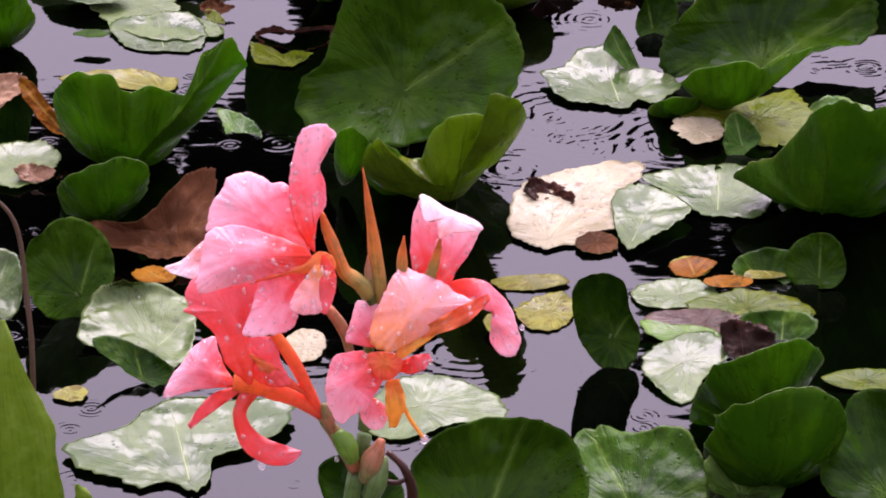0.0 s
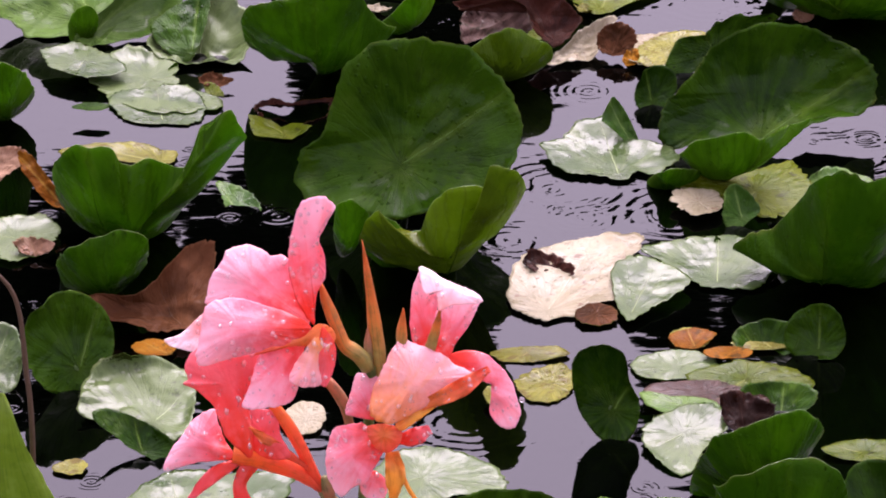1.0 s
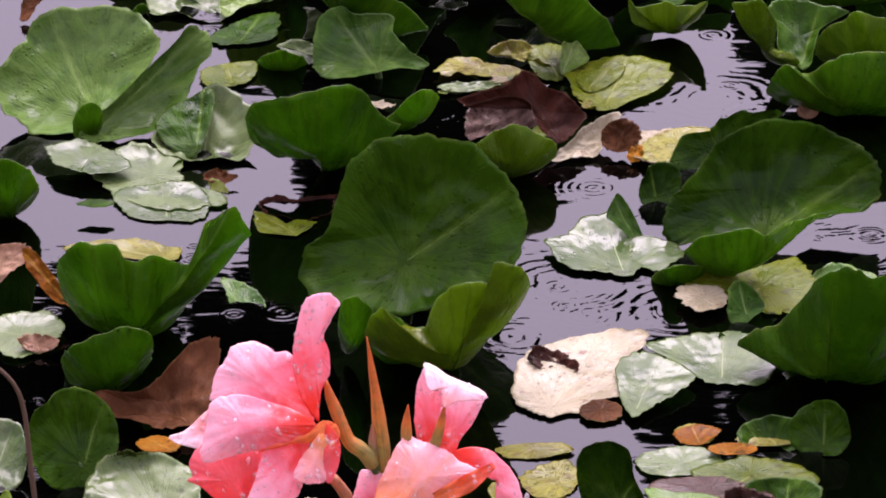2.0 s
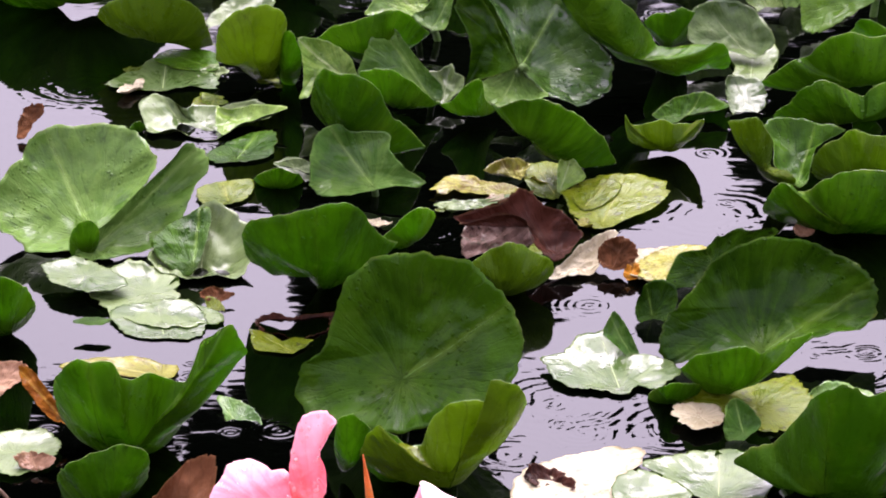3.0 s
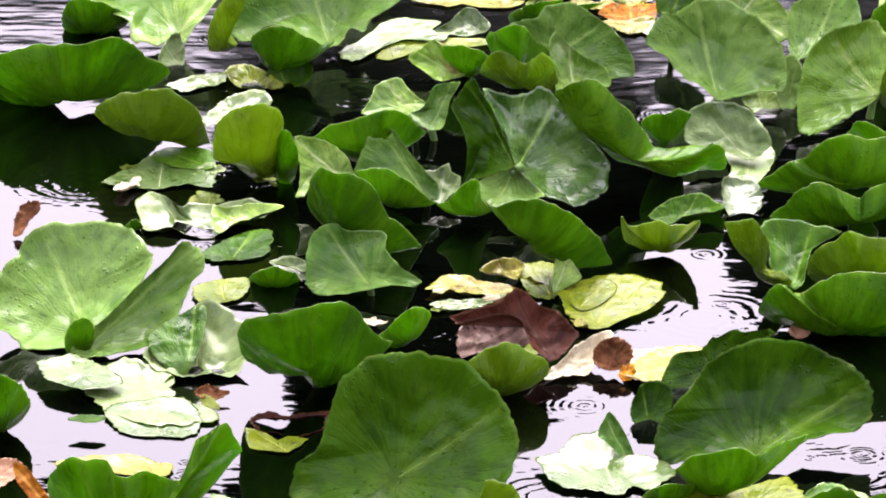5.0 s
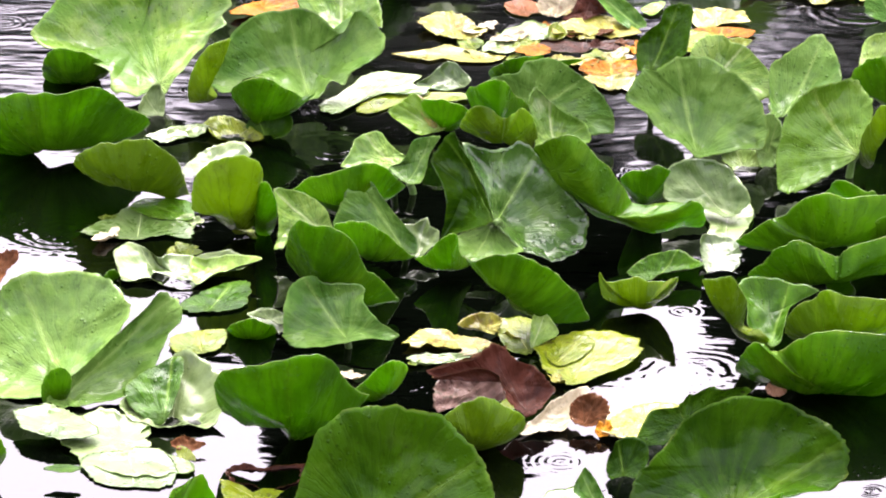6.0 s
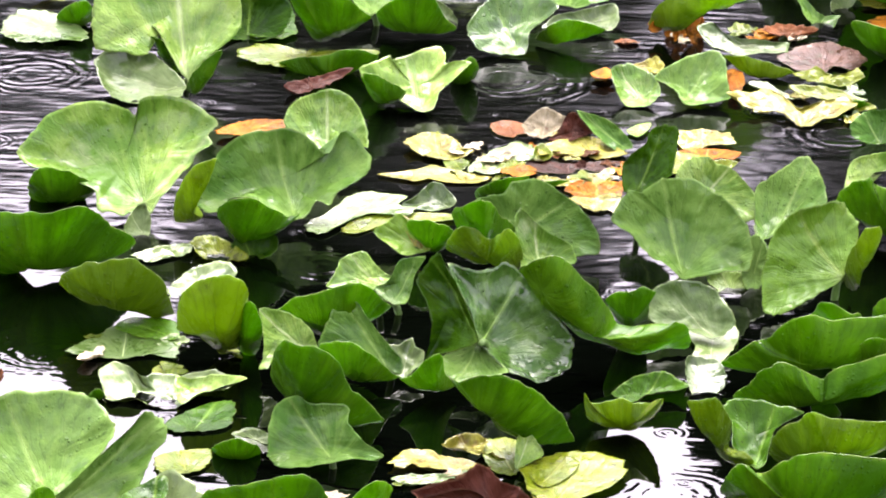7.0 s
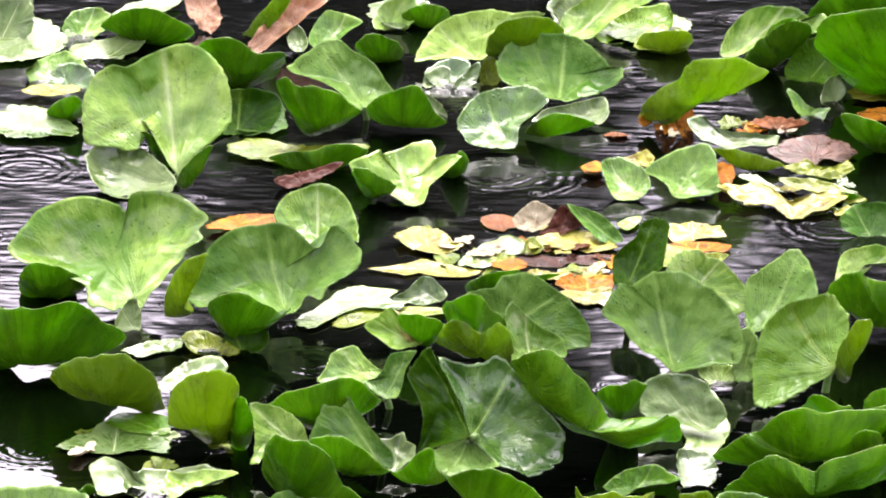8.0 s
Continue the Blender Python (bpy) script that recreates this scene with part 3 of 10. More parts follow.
        tube("stalk", [tuple(inv @ p) for p in pts], [0.004, 0.0045, 0.005], PETAL["stem"], thing, 8)
    return thing


def shaped_leaf(look_, form, place, lean, yaw, spokes, cup, rib, seed):
    """A leaf of its own shape. spokes: from the blade's middle to the rim, (degrees, reach, lift), in millimetres; cup: how deep the middle
    lies under the rim; rib: where the stalk meets the blade, and the way of the midrib."""
    n = len(spokes)
    corner = np.array([(r * math.cos(radians(a)), r * math.sin(radians(a)), z) for a, r, z in spokes]) / 1000
    size = float(np.hypot(corner[:, 0], corner[:, 1]).mean())
    rings, around = (15, 140) if size > 0.05 else (12, 108) if size > 0.025 else (9, 84)
    rng = random.Random(seed)
    off = rng.uniform(0, 90)
    rough_rim = {"F": 0.016, "B": 0.008, "P": 0.03, "D": 0.035}[form]
    crumple = {"F": 0.085, "B": 0.06, "P": 0.012, "D": 0.15}[form]
    if form == "D" and lean < 13:
        crumple = 0.085
    frill = {"F": 0.05, "B": 0.05, "P": 0.012, "D": 0.06}[form]
    rolls = [(rng.uniform(0, 6.28), rng.uniform(0.2, 0.45), rng.choice((1, 1, -0.6)) * rng.uniform(0.4, 1.0)) for _ in range({"F": 3, "B": 2, "P": 0, "D": 3}[form])]
    su, sv, turn = rib[0] / 1000, rib[1] / 1000, radians(rib[2])
    edge = []
    for k in range(around):
        s = k * n / around
        i, f = int(s), s - int(s)
        a, b, c, d = (corner[(i + j) % n] for j in (-1, 0, 1, 2))
        p = 0.5 * (2 * b + (c - a) * f + (2 * a - 5 * b + 4 * c - d) * f * f + (3 * b - a - 3 * c + d) * f ** 3)
        p = 0.75 * p + 0.25 * (b + (c - b) * f)
        x, y = math.cos(2 * math.pi * k / around), math.sin(2 * math.pi * k / around)
        p = p * (1 + 2.2 * rough_rim * (noise.noise((6 * x + off, 6 * y, 0.4)) + 0.7 * noise.noise((14 * x, 14 * y + off, 1.4)) + 0.4 * noise.noise((29 * x + off, 29 * y, 2.4))))
        roll = sum(much * math.exp(-(((2 * math.pi * k / around - where + math.pi) % (2 * math.pi) - math.pi) / wide) ** 2) for where, wide, much in rolls)
        edge.append((p, noise.noise((2.4 * x + off, 2.4 * y, 5.5)) + 0.6 * noise.noise((6.5 * x, 6.5 * y + off, 6.5)), roll))

    def blade(k, rho):
        p, ripple, roll = edge[k]
        u, v = p[0] * rho, p[1] * rho
        d = p[2] * rho ** 1.6 - cup / 1000 * (1 - rho ** 2.2)
        d += size * crumple * 2 * (0.3 + rho) * noise.noise((u / size * 2.0 + off, v / size * 2.0, 0.5)) * (1 - 0.7 * rho ** 4)
        d += size * crumple * 0.5 * noise.noise((u / size * 5.0, v / size * 5.0 + off, 9.5)) * (1 - 0.5 * rho ** 4)
        d += size * frill * rho ** 6 * ripple
        bu, bv = (u - su) / size, (v - sv) / size
        along, across = bu * math.cos(turn) + bv * math.sin(turn), bv * math.cos(turn) - bu * math.sin(turn)
        if form in "FB":
            d -= size * 0.035 * math.exp(-abs(across) / 0.10) * min(1.0, max(0.0, along * 3)) * (1 - rho ** 4)
            d += size * 0.0035 * math.cos(13 * math.atan2(across, along)) * min(1.0, math.hypot(along, across)) * (1 - rho ** 6)
        if rho > 0.8 and abs(roll) > 0.02:
            reach = (rho - 0.8) * math.hypot(p[0], p[1])
            bend = roll * (rho - 0.8) / 0.2
            d += reach * (1 - math.cos(bend)) / bend if abs(bend) > 1e-4 else 0.0
        return (u, v, d), (along, across)

    top, low, uvs, margin = [], [], [], []
    for i in range(rings + 1):
        rho = (i / rings) ** 0.75
        for k in range(around if i else 1):
            (u, v, d), where = blade(k, rho)
            top.append((u, v, d))
            low.append((u, v, d - 0.0012 * (1 - 0.65 * rho)))
            uvs.append(where)
            margin.append((rho, 0.0))
    # the spokes may run either way round
    area = sum(edge[k][0][0] * edge[(k + 1) % around][0][1] - edge[k][0][1] * edge[(k + 1) % around][0][0] for k in range(around))
    faces, slots = blade_faces(rings, around)
    if area < 0:
        faces = [f[::-1] for f in faces]
    thing = empty("dead_leaf" if look_ in ("brown", "dark", "purple", "pink", "beige") else "lily_pad" if form == "P" else "lily_leaf",
                  place, f"{WORDS[look_]}, {FORM[form]}", "leaf", "leaves on the pond")
    thing.rotation_euler = (Matrix.Rotation(radians(yaw), 3, "Z") @ Matrix.Rotation(radians(lean), 3, "X")).to_euler()
    under = underside(look_, form)
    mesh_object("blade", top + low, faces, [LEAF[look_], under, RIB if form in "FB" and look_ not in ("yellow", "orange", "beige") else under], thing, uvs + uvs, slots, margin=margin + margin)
    # the midrib follows the blade from the stalk towards the rim
    cord = []
    rims = np.array([e[0][:2] for e in edge])
    around_at = np.arctan2(rims[:, 1], rims[:, 0])
    for i in range(18):
        s = size * (0.03 + i * 0.1)
        u, v = su + s * math.cos(turn), sv + s * math.sin(turn)
        gap = np.abs((around_at - math.atan2(v, u) + math.pi) % (2 * math.pi) - math.pi)
        k = int(gap.argmin())
        rho = math.hypot(u, v) / (np.hypot(*rims[k]) + 1e-6)
        if rho > 0.85:
            if i < 4:
                continue
            break
        d = blade(k, rho)[0][2]
        cord.append((u, v, d + (0.002 * size if form != "B" else -0.0012 - 0.004 * size)))
    if len(cord) > 2:
        tube("midrib", cord, [0.009 * size * (1 - 0.8 * i / len(cord)) for i in range(len(cord))], CORD[look_] if form != "B" else BACK, thing, 6)
    # the stalk, from the blade down into the water
    m = Matrix.Translation(place) @ thing.rotation_euler.to_matrix().to_4x4()
    hub = m @ Vector((su, sv, cord[0][2] - 0.004 if cord else -cup / 1000))
    if form == "F" and hub.z > 0.012:
        back = m.to_3x3() @ Vector((0, 0, -1))
        pts = [hub, hub + back * 0.02 + Vector((0, 0, -0.01)), Vector((hub.x + back.x * 0.05, hub.y + back.y * 0.05 + 0.01, -0.08))]
        inv = m.inverted()
        tube("stalk", [tuple(inv @ p) for p in pts], [0.004, 0.0045, 0.005], PETAL["stem"], thing, 8)
    return thing


lily_leaf("green", "F", (0.0451, 5.1251, 0.0381), 60, 10, 0.0719,
          (0.003, -0.003, 0.134, -0.025, -0.017, 0.015, -0.007, 0.002, -0.004, 0.005, -0.007, 0.002, 0.002, 0.001, 0.001, -0.003, 0.001, -0.001, 0.000, -0.002, 0.001, -0.000), cup=0.294, wave=(5, 0.102, 3.12), rib=(-0.21, -0.55, 65), fold=0.263, seed=774)
lily_leaf("green", "F", (0.1781, 5.1767, 0.0151), 22, 0, 0.0648,
          (0.013, -0.011, -0.028, -0.076, 0.032, 0.052, -0.080, -0.018, 0.008, -0.026, 0.026, 0.003, -0.003, 0.004, -0.002, 0.003, -0.003, -0.002, -0.001, -0.001, 0.001, -0.003), cup=0.082, wave=(3, 0.035, 4.97), rib=(-0.1, -0.55, 111), fold=0.095, seed=948)
lily_leaf("green", "F", (0.4001, 5.1874, 0.0241), 35, -15, 0.0557,
          (0.011, -0.013, -0.153, -0.029, 0.028, -0.079, -0.049, 0.041, 0.012, -0.012, 0.000, -0.004, 0.005, 0.009, -0.001, -0.009, 0.004, 0.002, 0.001, -0.007, 0.002, -0.000), cup=0.174, wave=(3, 0.081, 4.15), rib=(0.28, -0.55, 61), fold=0.221, seed=146)
lily_leaf("pale", "P", (0.2595, 5.1794, 0.0031), 3, 0, 0.0392,
          (0.010, -0.003, -0.130, 0.077, 0.031, -0.031, 0.020, -0.020, -0.005, 0.016, -0.004, 0.005, 0.003, -0.007, 0.001, -0.002, 0.005, 0.003, 0.003, -0.001, 0.009, 0.001), cup=0.016, wave=(3, 0.008, 2.76), rib=(-0.11, 0.07, 230), fold=0.01, seed=510)
lily_leaf("green", "F", (0.1520, 5.4694, 0.0418), 75, 5, 0.0380,
          (-0.014, 0.003, -0.260, -0.162, -0.030, -0.009, -0.006, -0.005, 0.017, -0.025, 0.005, 0.000, -0.009, 0.005, 0.001, 0.001, -0.002, 0.002, -0.003, -0.002, -0.003, -0.001), cup=0.284, wave=(3, 0.116, 0.04), rib=(0.22, -0.55, 57), fold=0.188, seed=815)
lily_leaf("pale", "P", (0.2279, 5.4377, 0.0075), 6, 0, 0.0445,
          (-0.059, 0.052, -0.215, 0.207, -0.036, 0.118, 0.059, -0.036, -0.014, -0.033, -0.040, 0.025, -0.002, 0.024, 0.007, -0.004, -0.001, -0.016, -0.014, 0.002, 0.002, 0.007), cup=0.015, wave=(5, 0.015, 4.21), rib=(0.01, 0.09, 219), fold=0.01, seed=249)
lily_leaf("yellow", "P", (0.0985, 5.5635, 0.0026), 2, 0, 0.0330,
          (-0.018, -0.013, -0.161, 0.095, -0.069, -0.000, 0.011, -0.039, 0.015, -0.015, 0.002, 0.008, 0.003, -0.003, -0.005, -0.004, -0.006, -0.003, 0.006, 0.003, -0.004, 0.013), cup=0.011, wave=(5, 0.015, 3.67), rib=(0.12, -0, 338), fold=0.01, seed=415)
lily_leaf("yellow", "P", (0.0843, 5.6317, 0.0021), 2, 0, 0.0237,
          (0.011, -0.019, 0.414, 0.068, -0.015, 0.022, 0.063, 0.024, -0.017, -0.003, 0.009, 0.008, -0.003, 0.001, -0.001, 0.000, 0.004, 0.000, 0.004, -0.002, -0.006, -0.001), cup=0.012, wave=(4, 0.008, 1.1), rib=(-0.08, 0.19, 225), fold=0.01, seed=172)
lily_leaf("pale", "P", (0.2243, 5.6027, 0.0027), 2, 0, 0.0357,
          (0.001, 0.003, 0.173, 0.046, -0.004, -0.014, 0.013, -0.012, 0.017, 0.018, 0.006, -0.001, 0.002, 0.001, 0.001, -0.004, -0.002, 0.006, 0.001, 0.007, -0.003, -0.002), cup=0.015, wave=(4, 0.014, 5.63), rib=(0.12, -0.06, 35), fold=0.01, seed=222)
lily_leaf("green", "F", (0.3661, 5.6430, 0.0179), 65, -10, 0.0298,
          (0.001, 0.001, 0.021, 0.015, -0.024, -0.040, -0.008, -0.005, 0.006, 0.001, -0.004, -0.002, -0.000, -0.000, 0.001, -0.000, -0.001, -0.003, -0.000, -0.002, -0.000, 0.007), cup=0.242, wave=(3, 0.082, 5.23), rib=(0.1, -0.55, 91), fold=0.137, seed=572)
lily_leaf("yellow", "P", (0.2422, 5.6659, 0.0025), 2, 0, 0.0214,
          (-0.002, -0.001, -0.069, -0.021, -0.014, -0.008, 0.002, -0.002, 0.008, 0.023, 0.000, 0.000, -0.000, -0.002, 0.006, 0.000, -0.001, -0.000, 0.018, 0.003, 0.002, 0.001), cup=0.016, wave=(4, 0.015, 5.55), rib=(0.05, 0.17, 297), fold=0.01, seed=906)
lily_leaf("olive", "P", (0.3019, 5.5630, 0.0042), 4, 0, 0.0463,
          (0.023, 0.018, 0.218, -0.134, -0.059, -0.006, 0.028, -0.014, -0.021, 0.015, 0.018, -0.006, -0.006, 0.004, 0.005, -0.007, -0.004, 0.002, 0.006, -0.002, -0.002, 0.002), cup=0.013, wave=(3, 0.009, 2.71), rib=(-0.19, 0.09, 227), fold=0.01, seed=604)
lily_leaf("olive", "P", (0.4000, 5.4125, 0.0032), 3, 0, 0.0282,
          (0.016, 0.013, 0.312, -0.001, -0.028, -0.021, 0.017, 0.007, -0.026, -0.006, 0.018, 0.013, -0.004, -0.010, 0.011, 0.005, -0.006, -0.005, 0.004, 0.003, -0.007, -0.001), cup=0.011, wave=(5, 0.015, 6.14), rib=(-0.09, -0.17, 151), fold=0.01, seed=7)
lily_leaf("pale", "F", (-0.2931, 5.5161, 0.0070), 12, 0, 0.0587,
          (-0.002, 0.026, -0.010, -0.088, -0.109, -0.004, -0.029, 0.063, 0.026, -0.020, 0.003, 0.001, 0.014, -0.010, -0.019, -0.004, 0.003, 0.015, 0.002, -0.007, -0.004, 0.004), cup=0.045, wave=(3, 0.03, 3.51), rib=(0.23, -0.55, 60), fold=0.09, seed=497)
lily_leaf("green", "F", (-0.3705, 5.5809, 0.0402), 65, 15, 0.0487,
          (0.001, 0.000, -0.040, 0.034, 0.010, -0.001, -0.007, -0.001, 0.014, -0.001, -0.002, 0.001, 0.001, 0.001, 0.001, -0.001, -0.001, -0.000, -0.001, -0.001, 0.002, 0.001), cup=0.173, wave=(4, 0.069, 4.62), rib=(0.23, -0.55, 68), fold=0.212, seed=727)
lily_leaf("pale", "F", (-0.4377, 5.5934, 0.0132), 30, 0, 0.0338,
          (-0.011, -0.005, -0.278, -0.017, -0.022, -0.009, 0.044, -0.010, 0.005, 0.006, -0.007, 0.008, 0.001, -0.001, -0.007, -0.005, 0.003, -0.003, -0.006, -0.000, 0.000, 0.001), cup=0.103, wave=(3, 0.049, 0.87), rib=(-0.21, -0.55, 75), fold=0.299, seed=835)
lily_leaf("pale", "P", (-0.0160, 5.3519, 0.0047), 3, 0, 0.0588,
          (-0.025, 0.052, 0.111, 0.149, 0.146, -0.040, 0.017, -0.046, -0.007, -0.024, 0.002, -0.013, -0.007, -0.011, -0.011, -0.006, -0.012, 0.003, -0.006, 0.006, -0.001, 0.007), cup=0.012, wave=(4, 0.013, 2.38), rib=(-0.11, 0.04, 193), fold=0.01, seed=701)
lily_leaf("yellow", "P", (-0.3554, 5.3842, 0.0031), 2, 0, 0.0158,
          (0.007, -0.002, 0.031, 0.040, -0.077, -0.018, 0.014, 0.022, -0.012, 0.010, 0.003, 0.003, 0.006, 0.013, 0.004, -0.013, 0.006, -0.006, 0.002, -0.009, -0.001, 0.014), cup=0.014, wave=(4, 0.014, 4.29), rib=(-0.15, 0.08, 139), fold=0.01, seed=654)
lily_leaf("beige", "P", (-0.1365, 5.4845, 0.0045), 4, 0, 0.0260,
          (-0.003, -0.003, -0.185, 0.066, -0.014, -0.006, 0.028, 0.008, 0.006, 0.009, 0.000, -0.005, 0.007, -0.008, 0.005, 0.007, 0.008, -0.003, 0.005, 0.003, -0.002, 0.003), cup=0.018, wave=(5, 0.014, 1.22), rib=(0.1, 0.07, 140), fold=0.01, seed=672)
lily_leaf("green", "F", (-0.0784, 5.1590, 0.0150), 55, 0, 0.0345,
          (0.000, -0.010, 0.141, -0.146, 0.023, 0.018, -0.019, -0.004, 0.004, 0.018, -0.004, 0.002, 0.004, 0.006, -0.002, -0.003, -0.004, -0.002, 0.002, 0.003, 0.007, -0.004), cup=0.273, wave=(3, 0.081, 4.54), rib=(0.27, -0.55, 68), fold=0.151, seed=936)
lily_leaf("green", "F", (0.1033, 5.8461, -0.0008), 14, 0, 0.0207,
          (-0.033, 0.021, 0.175, -0.221, 0.000, -0.096, 0.003, -0.041, 0.006, -0.017, -0.008, -0.016, -0.007, -0.007, -0.008, -0.004, -0.008, 0.007, -0.004, 0.003, 0.002, -0.001), cup=0.042, wave=(4, 0.03, 5.58), rib=(-0.24, -0.55, 70), fold=0.083, seed=17)
lily_leaf("brown", "P", (0.1508, 5.7166, 0.0049), 5, 0, 0.0221,
          (0.001, -0.002, -0.028, 0.027, -0.006, -0.025, 0.009, -0.005, -0.009, 0.007, -0.002, 0.003, 0.002, 0.000, -0.003, -0.000, 0.007, -0.001, -0.007, 0.015, 0.001, 0.007), cup=0.016, wave=(3, 0.008, 2.05), rib=(-0.01, 0.16, 72), fold=0.01, seed=75)
lily_leaf("green", "F", (0.2923, 6.3673, 0.0262), 63, 0, 0.0206,
          (-0.260, 0.248, 0.393, 0.751, -0.124, -0.068, -0.244, 0.204, -0.110, 0.298, 0.046, 0.105, 0.013, 0.009, -0.048, -0.125, -0.173, -0.070, -0.182, 0.059, -0.083, 0.091), cup=0.242, wave=(5, 0.074, 2.26), rib=(0.15, -0.55, 120), fold=0.151, seed=714)
lily_leaf("sage", "F", (0.4021, 6.0294, 0.0042), 14, 0, 0.0279,
          (-0.085, 0.122, 0.125, 0.388, 0.166, 0.015, 0.057, 0.016, 0.038, 0.048, 0.026, 0.015, 0.017, 0.001, 0.011, 0.025, 0.026, 0.016, 0.024, -0.005, 0.008, 0.002), cup=0.036, wave=(5, 0.03, 3.15), rib=(0.02, -0.55, 62), fold=0.06, seed=184)
lily_leaf("sage", "F", (0.3019, 5.9544, 0.0136), 55, 10, 0.0206,
          (0.017, -0.001, -0.094, 0.043, 0.127, -0.052, 0.039, -0.011, -0.020, 0.006, 0.006, -0.007, 0.011, -0.006, -0.003, 0.003, -0.005, -0.002, 0.004, 0.003, 0.004, 0.001), cup=0.196, wave=(3, 0.113, 5.1), rib=(0.17, -0.55, 98), fold=0.145, seed=278)
lily_leaf("olive", "P", (0.3235, 6.0189, 0.0051), 2, 0, 0.0626,
          (0.045, -0.016, 0.122, -0.062, -0.163, 0.081, -0.014, -0.076, 0.001, 0.020, 0.009, -0.017, -0.001, 0.015, 0.005, 0.000, -0.008, 0.008, 0.007, -0.011, -0.004, 0.011), cup=0.015, wave=(3, 0.016, 1.71), rib=(0.01, -0.01, 236), fold=0.01, seed=246)
lily_leaf("sage", "F", (0.1861, 6.1810, 0.0184), 75, 20, 0.0102,
          (-0.068, 0.013, -0.354, -0.428, -0.020, 0.001, -0.008, 0.202, 0.005, 0.038, 0.057, -0.053, 0.021, -0.023, -0.034, -0.007, -0.022, 0.001, 0.006, 0.013, 0.028, 0.020), cup=0.293, wave=(3, 0.101, 3.53), rib=(0.28, -0.55, 64), fold=0.159, seed=465)
lily_leaf("green", "F", (0.2269, 6.2699, 0.0129), 55, 0, 0.0238,
          (0.008, 0.003, -0.050, 0.108, 0.021, -0.027, -0.031, 0.000, 0.004, 0.015, 0.003, -0.007, -0.003, 0.002, 0.000, 0.001, -0.003, 0.001, 0.000, 0.002, 0.002, 0.003), cup=0.256, wave=(4, 0.062, 5.36), rib=(-0.17, -0.55, 100), fold=0.165, seed=111)
lily_leaf("olive", "B", (0.0719, 6.2983, 0.0221), 58, 180, 0.0418,
          (0.008, -0.005, 0.040, 0.038, -0.052, -0.005, 0.063, -0.021, -0.010, 0.003, -0.058, 0.031, 0.000, -0.002, -0.003, -0.002, 0.004, -0.004, 0.001, -0.006, 0.001, -0.002), cup=0.459, wave=(5, 0.095, 3.68), rib=(0.26, -0.55, 58), fold=0.142, seed=87)
lily_leaf("green", "B", (-0.0348, 6.4398, 0.0176), 46, 205, 0.0300,
          (-0.042, 0.077, -0.300, -0.164, -0.176, 0.077, 0.137, 0.063, 0.042, -0.011, -0.051, 0.049, 0.014, 0.011, 0.006, -0.010, -0.001, -0.007, 0.003, 0.008, 0.003, -0.002), cup=0.518, wave=(5, 0.047, 3.18), rib=(-0.22, -0.55, 61), fold=0.168, seed=195)
lily_leaf("pale", "F", (-0.1621, 6.6735, 0.0035), 18, 0, 0.0146,
          (0.274, 0.361, -0.116, -0.683, -0.122, 0.126, -0.148, -0.041, 0.052, 0.169, 0.057, -0.049, 0.059, -0.031, -0.061, -0.023, 0.022, -0.013, -0.066, 0.042, 0.079, 0.037), cup=0.066, wave=(5, 0.032, 0.49), rib=(-0.03, -0.55, 59), fold=0.095, seed=370)
lily_leaf("green", "B", (-0.3956, 6.4188, 0.0207), 65, 180, 0.0217,
          (0.000, 0.001, -0.298, -0.145, 0.000, 0.004, 0.015, 0.031, 0.002, 0.002, -0.000, -0.008, 0.001, -0.003, -0.001, 0.003, 0.000, 0.001, 0.001, -0.002, 0.002, -0.001), cup=0.375, wave=(3, 0.065, 1.83), rib=(-0.18, -0.55, 113), fold=0.158, seed=307)
lily_leaf("pale", "P", (-0.3247, 6.3139, 0.0043), 2, 0, 0.0641,
          (-0.090, 0.008, -0.210, -0.302, -0.098, -0.052, -0.109, -0.046, -0.038, -0.010, -0.034, 0.038, -0.019, 0.027, 0.003, 0.033, 0.004, 0.025, 0.010, 0.021, 0.013, 0.016), cup=0.017, wave=(3, 0.01, 5.52), rib=(0.06, 0.19, 353), fold=0.01, seed=357)
lily_leaf("green", "B", (-0.4729, 6.1825, 0.0267), 48, 180, 0.0472,
          (-0.023, -0.020, -0.309, -0.090, -0.029, -0.047, 0.040, 0.075, -0.002, 0.029, -0.010, -0.048, 0.001, -0.002, -0.002, 0.009, -0.003, 0.002, -0.001, 0.001, 0.003, -0.001), cup=0.514, wave=(5, 0.073, 2.01), rib=(-0.16, -0.55, 102), fold=0.144, seed=352)
lily_leaf("sage", "F", (-0.2141, 6.0032, 0.0015), 14, 0, 0.0222,
          (0.063, -0.054, -0.240, -0.273, 0.105, -0.003, -0.047, 0.032, -0.045, -0.060, 0.024, 0.020, -0.024, 0.028, -0.006, -0.027, 0.020, 0.008, -0.025, 0.010, 0.007, -0.021), cup=0.04, wave=(4, 0.023, 1.03), rib=(-0.05, -0.55, 116), fold=0.093, seed=804)
lily_leaf("pale", "P", (-0.4343, 5.9096, 0.0059), 3, 0, 0.0440,
          (0.002, 0.016, -0.153, 0.016, 0.003, 0.065, 0.010, -0.042, -0.002, -0.017, -0.000, 0.011, 0.000, 0.002, 0.007, -0.004, -0.006, 0.004, 0.002, -0.000, 0.008, 0.006), cup=0.011, wave=(3, 0.009, 1.55), rib=(-0.12, -0.1, 154), fold=0.01, seed=385)
